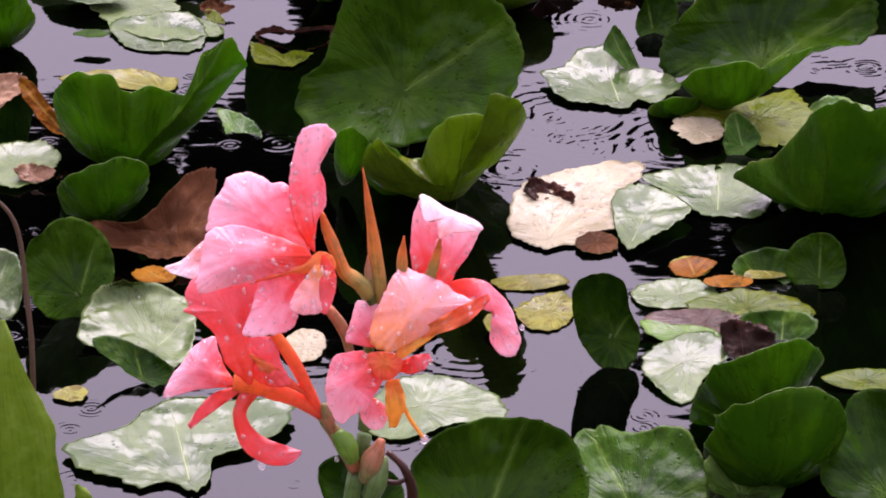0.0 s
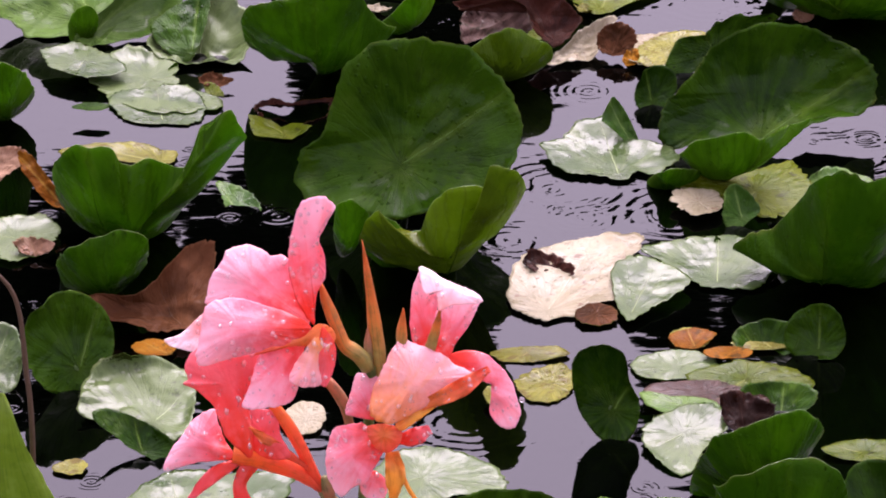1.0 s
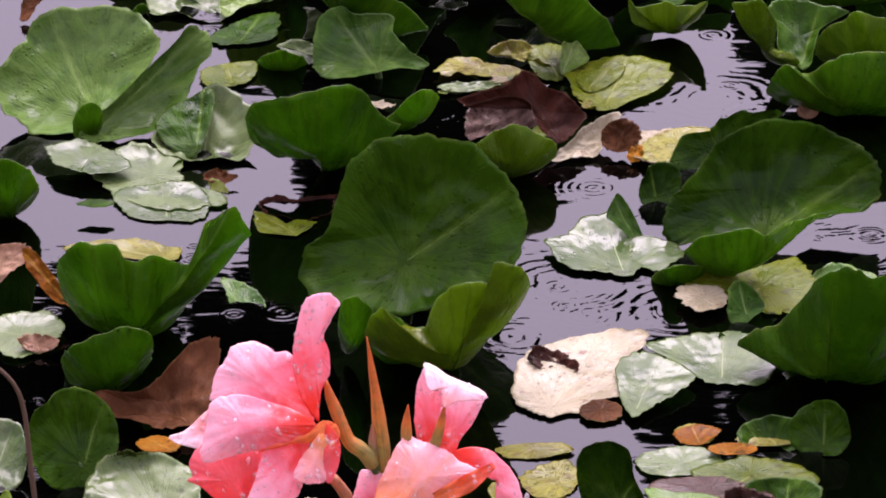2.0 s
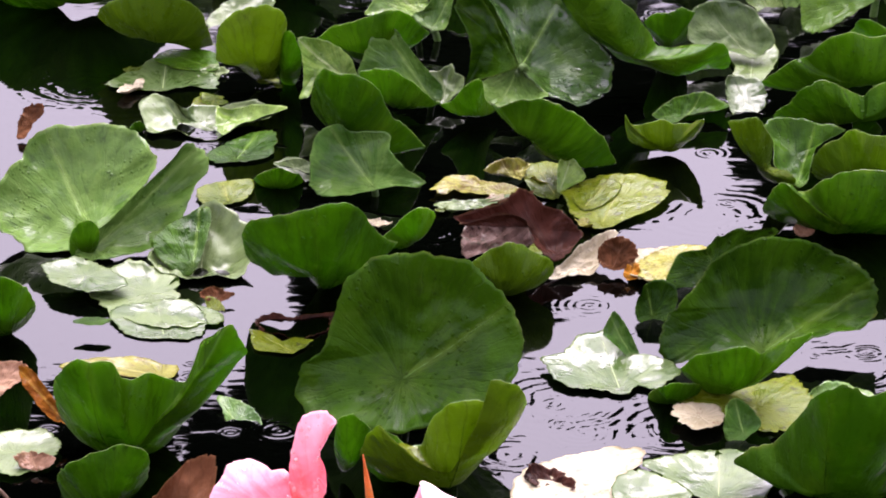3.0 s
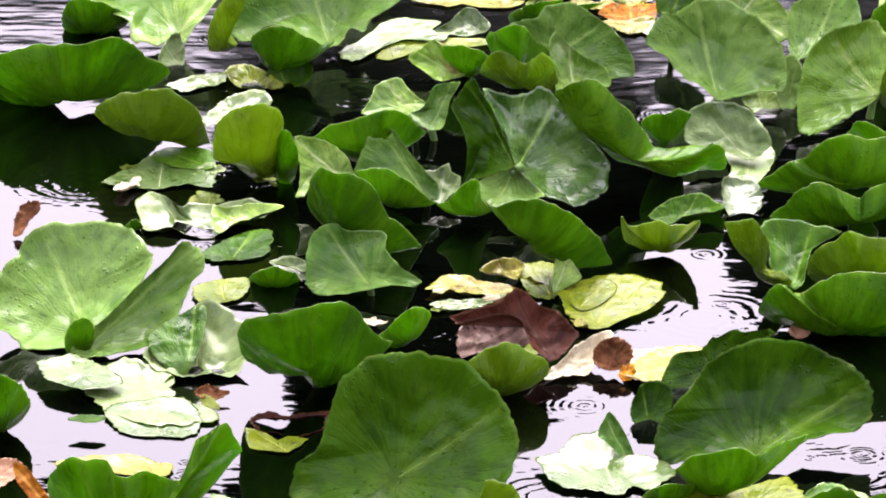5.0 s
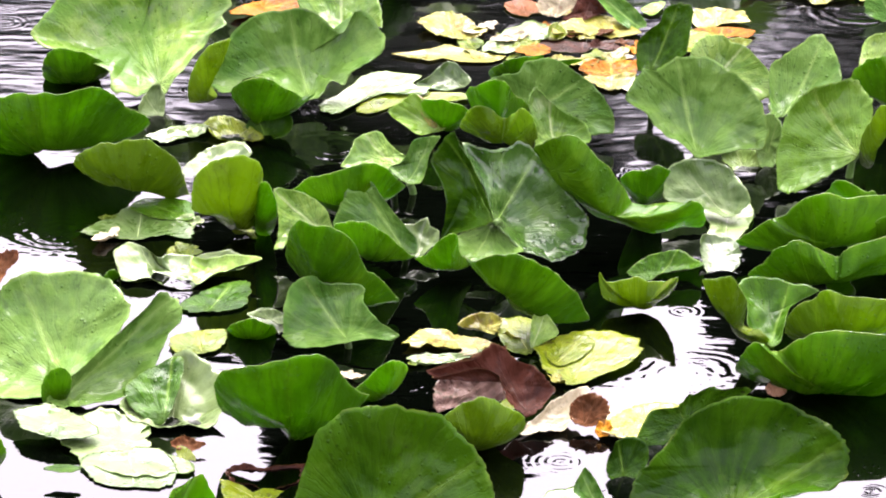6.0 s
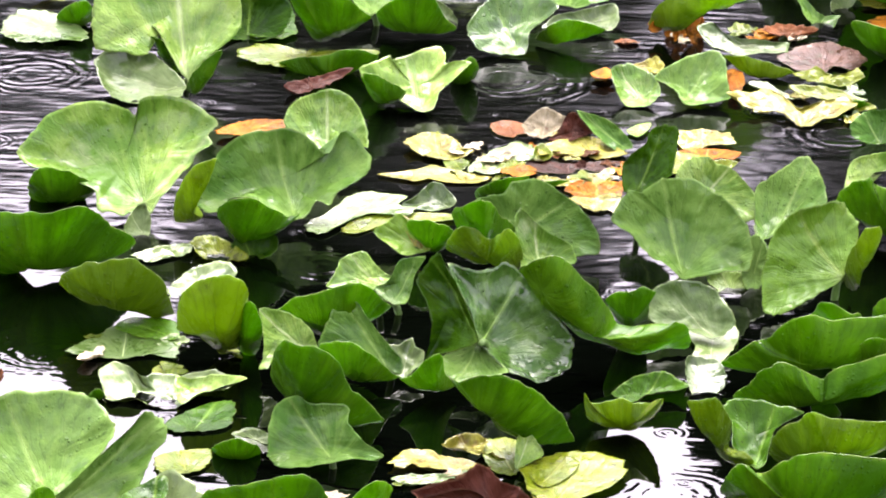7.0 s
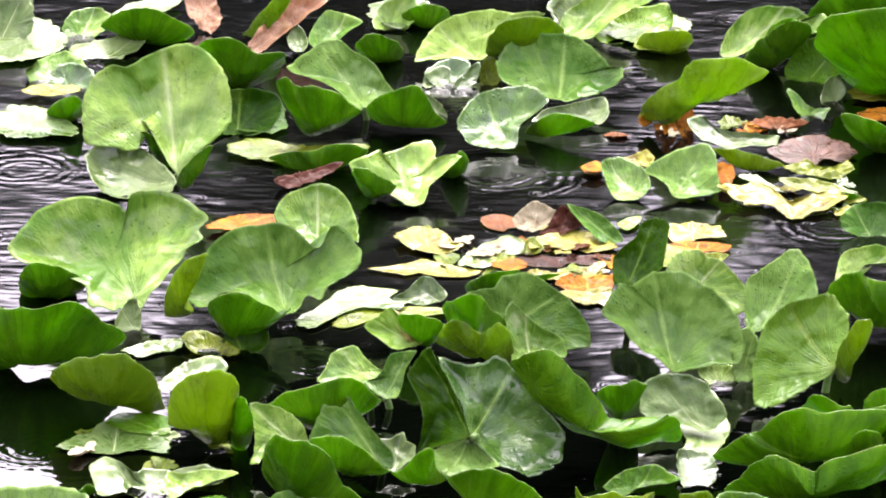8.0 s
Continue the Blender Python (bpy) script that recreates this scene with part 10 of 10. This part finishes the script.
tube("bud", [(0.0067, -0.0060, 0.5604), (0.0116, -0.0080, 0.5773), (0.0181, -0.0070, 0.5934)], [0.0060, 0.0080, 0.0028], PETAL["husk"], canna)
tube("bract", [(0.0094, -0.0050, 0.5463), (0.0148, -0.0090, 0.5619), (0.0205, -0.0070, 0.5790)], [0.0064, 0.0072, 0.0024], PETAL["stem"], canna)
tube("withered_stalk", [(0.0146, 0.0000, 0.5573), (0.0276, -0.0030, 0.5566), (0.0337, -0.0030, 0.5588)], [0.0024, 0.0020, 0.0016], PETAL["tendril"], canna)
tube("withered_stalk", [(0.0216, 0.0030, 0.5784), (0.0325, 0.0000, 0.5686), (0.0389, 0.0000, 0.5527), (0.0396, 0.0000, 0.5345)], [0.0020, 0.0028, 0.0040, 0.0036], PETAL["tendril"], canna)
shaped_petal("petal", "pink", (-0.0695, 0.0120, 0.7620), 60, -12,
             ((-31, 47.9, 0.0), (-41, 34.5, 2.0), (-66, 23.0, 2.0), (-120, 23.0, 0.0), (-144, 32.2, 0.0), (-157, 38.1, 0.0), (-165, 36.0, 0.0), (180, 33.4, 0.0), (168, 32.2, -0.0), (155, 30.2, 0.0), (139, 32.1, -0.0), (126, 31.6, 0.0), (110, 30.9, -3.0), (91, 26.6, -2.0), (70, 24.2, 0.0), (45, 30.4, -0.0), (12, 27.1, -0.0), (-16, 35.7, 0.0)), throat=(44.4, -24.2), cup=-6, parent=canna, seed=24)
shaped_petal("petal", "pink", (-0.0318, 0.0000, 0.7935), 80, 8,
             ((-88, 53.0, 0.0), (-102, 38.8, 0.0), (-122, 25.1, 0.0), (-164, 15.0, -0.0), (148, 15.5, -0.0), (117, 22.5, -0.0), (101, 32.8, -0.0), (92, 37.2, -3.0), (81, 39.2, -5.0), (69, 39.8, -4.0), (56, 37.5, -2.0), (61, 32.9, -0.0), (56, 26.4, 0.0), (53, 16.0, 0.0), (41, 10.4, -0.0), (-8, 11.2, -0.0), (-45, 16.5, 0.0), (-62, 22.5, 0.0), (-80, 30.2, -0.0), (-86, 42.1, 0.0)), throat=(1.9, -54.2), cup=2.5, parent=canna, seed=37)
shaped_petal("petal", "pink", (-0.0769, -0.0120, 0.7390), 58, -6,
             ((7, 46.3, 0.0), (25, 32.6, 0.0), (54, 22.5, 0.0), (107, 23.5, -0.0), (132, 28.3, -0.0), (149, 32.1, -0.0), (170, 31.4, -2.0), (-162, 34.3, -4.0), (-147, 40.8, -5.0), (-137, 38.0, -5.0), (-121, 24.6, -2.0), (-79, 17.8, 0.0), (-33, 22.8, 0.0), (-12, 35.6, 0.0), (-2, 43.2, 0.0)), throat=(48.5, 3.7), cup=-7, parent=canna, seed=50)
shaped_petal("petal", "light", (-0.1178, 0.0200, 0.7190), 50, -20,
             ((-165, 17.8, 0.0), (169, 6.7, -0.0), (90, 9.4, 0.0), (67, 20.6, 0.0), (27, 9.6, 0.0), (-43, 13.1, -0.0), (-112, 10.4, 0.0), (-148, 15.2, 0.0)), throat=(14.1, 13.6), cup=-1, parent=canna, seed=63)
shaped_petal("petal", "pink", (-0.0550, -0.0200, 0.7083), 62, 4,
             ((48, 38.0, 0.0), (67, 27.5, -0.0), (105, 20.5, 0.0), (143, 16.9, -0.0), (179, 16.6, 0.0), (-155, 22.2, -0.0), (-138, 33.2, -0.0), (-118, 27.1, -0.0), (-92, 22.8, -0.0), (-64, 21.3, -0.0), (-32, 17.9, -0.0), (17, 15.6, -0.0), (40, 26.7, -0.0)), throat=(25.6, 28.0), cup=-3, parent=canna, seed=76)
shaped_petal("petal", "peach", (-0.0302, -0.0260, 0.7185), 70, 0,
             ((80, 20.1, 0.0), (109, 11.7, 0.0), (-180, 11.8, 0.0), (-146, 19.0, 2.0), (-120, 17.3, 2.0), (-86, 15.6, 0.0), (-59, 14.5, 0.0), (15, 11.6, 0.0), (50, 19.7, 0.0)), throat=(6.5, 24.9), cup=-2.5, parent=canna, seed=89)
shaped_petal("petal", "coral", (-0.0200, -0.0240, 0.7228), 72, 15,
             ((90, 21.5, -0.0), (53, 11.9, -0.0), (-20, 7.4, 0.0), (-81, 14.2, 0.0), (-97, 20.4, 0.0), (-113, 16.3, -0.0), (-171, 6.5, -0.0), (111, 11.6, 0.0)), throat=(2.1, 22.1), cup=-2, parent=canna, seed=102)
shaped_petal("staminode", "red", (-0.0348, -0.0180, 0.7344), 70, 0,
             ((174, 12.0, 0.0), (91, 4.3, -0.0), (48, 14.8, -0.0), (20, 21.0, 0.0), (-6, 20.6, -0.0), (-17, 12.3, -0.0), (-69, 5.2, -0.0), (-153, 11.3, 0.0), (-159, 21.3, -0.0), (-163, 37.3, 0.0), (-168, 28.4, 0.0)), throat=(9.8, 7.1), cup=-1.5, parent=canna, seed=115)
shaped_petal("petal", "coral", (-0.0876, -0.0040, 0.6935), 64, -8,
             ((-72, 53.9, -0.0), (-89, 39.6, 0.0), (-102, 28.7, 0.0), (-124, 20.7, 0.0), (-150, 21.4, 0.0), (-169, 26.3, 0.0), (-176, 34.1, -0.0), (176, 31.5, 0.0), (163, 35.5, 0.0), (149, 36.2, 0.0), (135, 34.7, -0.0), (118, 28.8, -0.0), (85, 27.7, 0.0), (58, 34.7, 0.0), (38, 44.2, -0.0), (27, 35.4, 0.0), (-2, 17.3, 0.0), (-43, 16.1, -0.0), (-55, 25.3, 0.0), (-63, 38.8, 0.0)), throat=(15.4, -50.7), cup=-7, parent=canna, seed=128)
shaped_petal("petal", "pink", (-0.1110, 0.0040, 0.6429), 56, -18,
             ((-15, 27.1, -0.0), (-86, 13.9, -0.0), (-132, 30.4, 0.0), (-140, 30.3, -0.0), (-162, 20.6, 0.0), (160, 13.9, -0.0), (119, 17.8, -0.0), (89, 23.0, -0.0), (75, 26.4, 0.0), (55, 19.7, 0.0), (15, 18.6, -0.0)), throat=(31.5, -6.3), cup=-6, parent=canna, seed=141)
shaped_petal("petal", "coral", (-0.0639, -0.0160, 0.6602), 70, 12,
             ((136, 21.7, -0.0), (120, 20.7, 0.0), (85, 17.2, -0.0), (57, 17.6, -0.0), (-7, 11.2, -0.0), (-47, 25.0, -0.0), (-81, 19.0, -0.0), (-127, 14.5, -0.0), (176, 13.8, -0.0)), throat=(-7.3, -19.8), cup=-3, parent=canna, seed=154)
shaped_petal("petal", "peach", (0.0410, -0.0100, 0.6978), 56, 8,
             ((-128, 36.4, -0.0), (-148, 38.4, -0.0), (-173, 29.0, -0.0), (149, 23.4, -0.0), (119, 27.2, -0.0), (107, 29.7, -0.0), (97, 31.1, -2.0), (74, 26.1, 0.0), (47, 27.4, 0.0), (20, 32.2, 0.0), (3, 43.0, -2.0), (-3, 39.2, 0.0), (-16, 27.7, 0.0), (-59, 19.4, -0.0), (-105, 26.6, -0.0)), throat=(-25.7, -35.7), cup=-8, parent=canna, seed=167)
shaped_petal("petal", "pink", (0.0087, -0.0060, 0.6838), 60, -14,
             ((-82, 15.8, -0.0), (-134, 19.5, 0.0), (-152, 16.7, -0.0), (168, 12.6, -0.0), (123, 18.2, -0.0), (92, 16.3, -0.0), (52, 16.5, -0.0), (25, 17.6, 0.0), (-20, 14.1, -0.0), (-58, 16.6, 0.0)), throat=(11.3, -21.9), cup=-3, parent=canna, seed=180)
shaped_petal("petal", "pink", (-0.0026, -0.0160, 0.6419), 62, -12,
             ((51, 22.4, -0.0), (79, 24.5, -0.0), (109, 22.7, -0.0), (131, 23.6, 0.0), (161, 19.4, 0.0), (-163, 19.6, -0.0), (-130, 23.6, -2.0), (-103, 29.5, -3.0), (-82, 22.0, -0.0), (-53, 21.1, -0.0), (-22, 17.8, 0.0), (5, 20.7, 0.0), (24, 25.2, -0.0)), throat=(19.8, 17.8), cup=-7, parent=canna, seed=193)
shaped_petal("petal", "pink", (0.0125, -0.0120, 0.6162), 70, 0,
             ((109, 11.9, -0.0), (145, 10.5, 0.0), (-163, 9.8, 0.0), (-104, 10.8, 0.0), (-63, 11.8, -0.0), (-21, 10.1, 0.0), (27, 9.7, 0.0), (75, 10.4, -0.0)), throat=(3.4, 17.3), cup=-3, parent=canna, seed=206)
shaped_petal("petal", "pink", (0.0957, 0.0040, 0.6885), 66, 14,
             ((145, 39.5, -0.0), (131, 33.3, -0.0), (103, 24.4, -0.0), (68, 15.7, -0.0), (5, 15.4, -2.0), (-35, 23.0, -4.0), (-48, 31.4, -5.0), (-64, 35.6, -5.0), (-78, 33.4, -4.0), (-90, 25.9, -2.0), (-99, 16.9, -0.0), (-79, 14.8, -0.0), (-65, 15.6, 0.0), (-48, 10.3, 0.0), (-20, 3.7, -0.0), (155, 8.4, 0.0), (150, 24.4, 0.0)), throat=(-30.7, 18.4), cup=-3, parent=canna, seed=219)
shaped_petal("staminode", "amber", (0.0414, -0.0200, 0.6748), 64, 10,
             ((-161, 14.6, -0.0), (154, 5.7, -0.0), (52, 8.7, 0.0), (23, 18.5, 0.0), (12, 11.3, -0.0), (-84, 4.0, -0.0), (-135, 13.0, -0.0)), throat=(-18.2, -10.5), cup=-1, parent=canna, seed=232)
shaped_petal("staminode", "red", (0.0208, -0.0240, 0.6611), 66, 0,
             ((151, 14.3, 0.0), (105, 9.7, 0.0), (36, 11.7, 0.0), (10, 12.4, 0.0), (-31, 11.4, 0.0), (-77, 11.3, 0.0), (-121, 10.4, 0.0), (-170, 10.7, 0.0)), throat=(-0.6, 2.2), cup=-4, parent=canna, seed=245)
shaped_petal("petal", "pink", (0.0474, 0.0220, 0.7351), 70, -16,
             ((166, 9.3, -0.0), (118, 18.5, -0.0), (105, 25.9, -0.0), (98, 28.8, -0.0), (83, 14.9, -0.0), (57, 17.8, -0.0), (13, 10.4, 0.0), (-76, 25.0, -0.0), (-98, 23.5, -0.0), (-123, 14.0, -0.0)), throat=(7.6, -28.1), cup=2, parent=canna, seed=258)
shaped_petal("petal", "pink", (0.0684, 0.0140, 0.7293), 66, 14,
             ((132, 15.3, 0.0), (85, 15.1, 0.0), (37, 27.7, -0.0), (30, 23.2, -0.0), (-6, 12.0, -0.0), (-85, 13.1, -0.0), (-101, 20.9, -0.0), (-131, 25.4, -0.0), (-169, 14.0, -0.0)), throat=(-12.7, -20.8), cup=-2, parent=canna, seed=271)
shaped_petal("petal", "light", (0.0648, 0.0080, 0.7597), 40, 6,
             ((133, 26.0, -0.0), (122, 19.8, -0.0), (90, 8.3, -0.0), (-3, 17.3, -0.0), (-17, 25.4, -0.0), (-27, 24.2, -0.0), (-78, 11.8, -0.0), (-114, 16.1, -0.0), (-164, 8.3, -0.0), (-178, 15.9, -0.0)), throat=(-6.5, -23.0), cup=-2, parent=canna, seed=284)
hanging_drop((-0.0675, -0.0160, 0.5765), 0.0028, canna)
hanging_drop((0.0483, -0.0140, 0.5965), 0.0032, canna)
hanging_drop((-0.0142, -0.0060, 0.5772), 0.0020, canna)
hanging_drop((0.1174, -0.0120, 0.6837), 0.0020, canna)
hanging_drop((-0.1335, -0.0090, 0.6279), 0.0016, canna)
canna_leaf = empty("canna_leaf", (-0.3197, 4.0300, 0.05), "broad green canna leaf with a pale rim", "leaf")
petal("blade", shifted([(-0.3197, 4.0300, 0.3042), (-0.3188, 4.0300, 0.4697), (-0.3196, 4.0200, 0.5536), (-0.3195, 4.0100, 0.6405), (-0.3196, 4.0100, 0.6898), (-0.3141, 4.0150, 0.7228), (-0.3123, 4.0200, 0.7399)], canna_leaf), [0.0040, 0.0360, 0.0488, 0.0448, 0.0288, 0.0112, 0.0012], "blade", canna_leaf, -0.15)
tube("stalk", shifted([(-0.3197, 4.0300, 0.3042), (-0.3197, 4.0300, 0.15), (-0.3197, 4.0300, -0.02)], canna_leaf), [0.006, 0.008, 0.010], PETAL["stem"], canna_leaf)
petal("blade", shifted([(-0.2811, 4.0500, 0.3881), (-0.2651, 4.0500, 0.5285), (-0.2599, 4.0500, 0.5745), (-0.2655, 4.0500, 0.5937)], canna_leaf), [0.0040, 0.0160, 0.0088, 0.0012], "blade", canna_leaf, -0.2)
dry_stalk = empty("dry_stalk", (-0.3030, 4.0400, 0.05), "thin bent brown dry stalk", "stalk")
tube("stem", shifted([(-0.3030, 4.0400, 0.0)] + [(-0.3030, 4.0400, 0.2983), (-0.2957, 4.0400, 0.5797), (-0.2934, 4.0400, 0.7017), (-0.2964, 4.0400, 0.7506), (-0.2992, 4.0400, 0.7903), (-0.3057, 4.0400, 0.8122), (-0.3203, 4.0400, 0.8297)], dry_stalk), [0.003] + [0.0024, 0.0022, 0.0020, 0.0020, 0.0018, 0.0016, 0.0012], PETAL["straw"], dry_stalk)
withered_canna = empty("withered_canna", (-0.3788, 4.0400, 0.05), "withered rust-brown canna bloom bent over on its stalk", "flower")
tube("stem", shifted([(-0.3788, 4.0400, 0.0)] + [(-0.3788, 4.0400, 0.2984), (-0.3615, 4.0400, 0.6704), (-0.3474, 4.0400, 0.8471), (-0.3331, 4.0300, 0.8991), (-0.3196, 4.0220, 0.9120)], withered_canna), [0.006] + [0.0056, 0.0052, 0.0044, 0.0040, 0.0036], PETAL["straw"], withered_canna)


# ---- raindrops ----
def drops(skin, count, seed):
    """Beads of rain that sit on the side of a petal that faces the open water's bank: the large ones singly, the fine ones in one mesh a petal."""
    ob, grid = skin[:2]
    rng = random.Random(seed)
    bm = bmesh.new()
    n, m = grid.shape[:2]
    for _ in range(count):
        i, k = min(n - 2, int(2 + (n - 3) * rng.random() ** 0.5)), rng.randrange(1, m - 1)
        p = grid[i, k] + (grid[i - 1, k] - grid[i, k]) * rng.random() + (grid[i, k + 1] - grid[i, k]) * rng.random()
        nor = np.cross(grid[i, k + 1] - grid[i, k - 1], grid[i - 1, k] - grid[min(i + 1, n - 1), k])
        nor /= np.linalg.norm(nor) + 1e-9
        if nor @ np.array((0.0, -0.91, 0.42)) < 0:
            nor = -nor
        r = 0.0005 + 0.0016 * rng.random() ** 2.5
        turn = Vector(nor).to_track_quat("Z", "Y").to_matrix().to_4x4()
        mtx = Matrix.Translation(p) @ turn @ Matrix.Diagonal((r * rng.uniform(0.85, 1.1), r * rng.uniform(0.9, 1.35), r * 0.62, 1))
        if r > 0.00125:
            one = new("raindrop", BEAD)
            one.parent, one.matrix_local = ob, mtx
        else:
            bmesh.ops.create_icosphere(bm, subdivisions=2, radius=1.0, matrix=mtx)
    data = bpy.data.meshes.new("rain_spray")
    bm.to_mesh(data)
    bm.free()
    for poly in data.polygons:
        poly.use_smooth = True
    data.materials.append(DROP)
    o = new("rain_spray", data)
    o.parent = ob
    return tagged(o, "fine clear beads of rain", kind="stuff")


bead_shape = bmesh.new()
bmesh.ops.create_icosphere(bead_shape, subdivisions=2, radius=1.0)
BEAD = bpy.data.meshes.new("raindrop")
bead_shape.to_mesh(BEAD)
bead_shape.free()
for side in BEAD.polygons:
    side.use_smooth = True
BEAD.materials.append(DROP)
for number, skin in enumerate(SKINS):
    if skin[0].parent is canna and skin[0].name.startswith("petal"):
        area = float(skin[2].mean()) * float(np.linalg.norm(skin[1][0, 6] - skin[1][-1, 6]))
        drops(skin, int(min(75, 6 + area * 36000)), 100 + number)
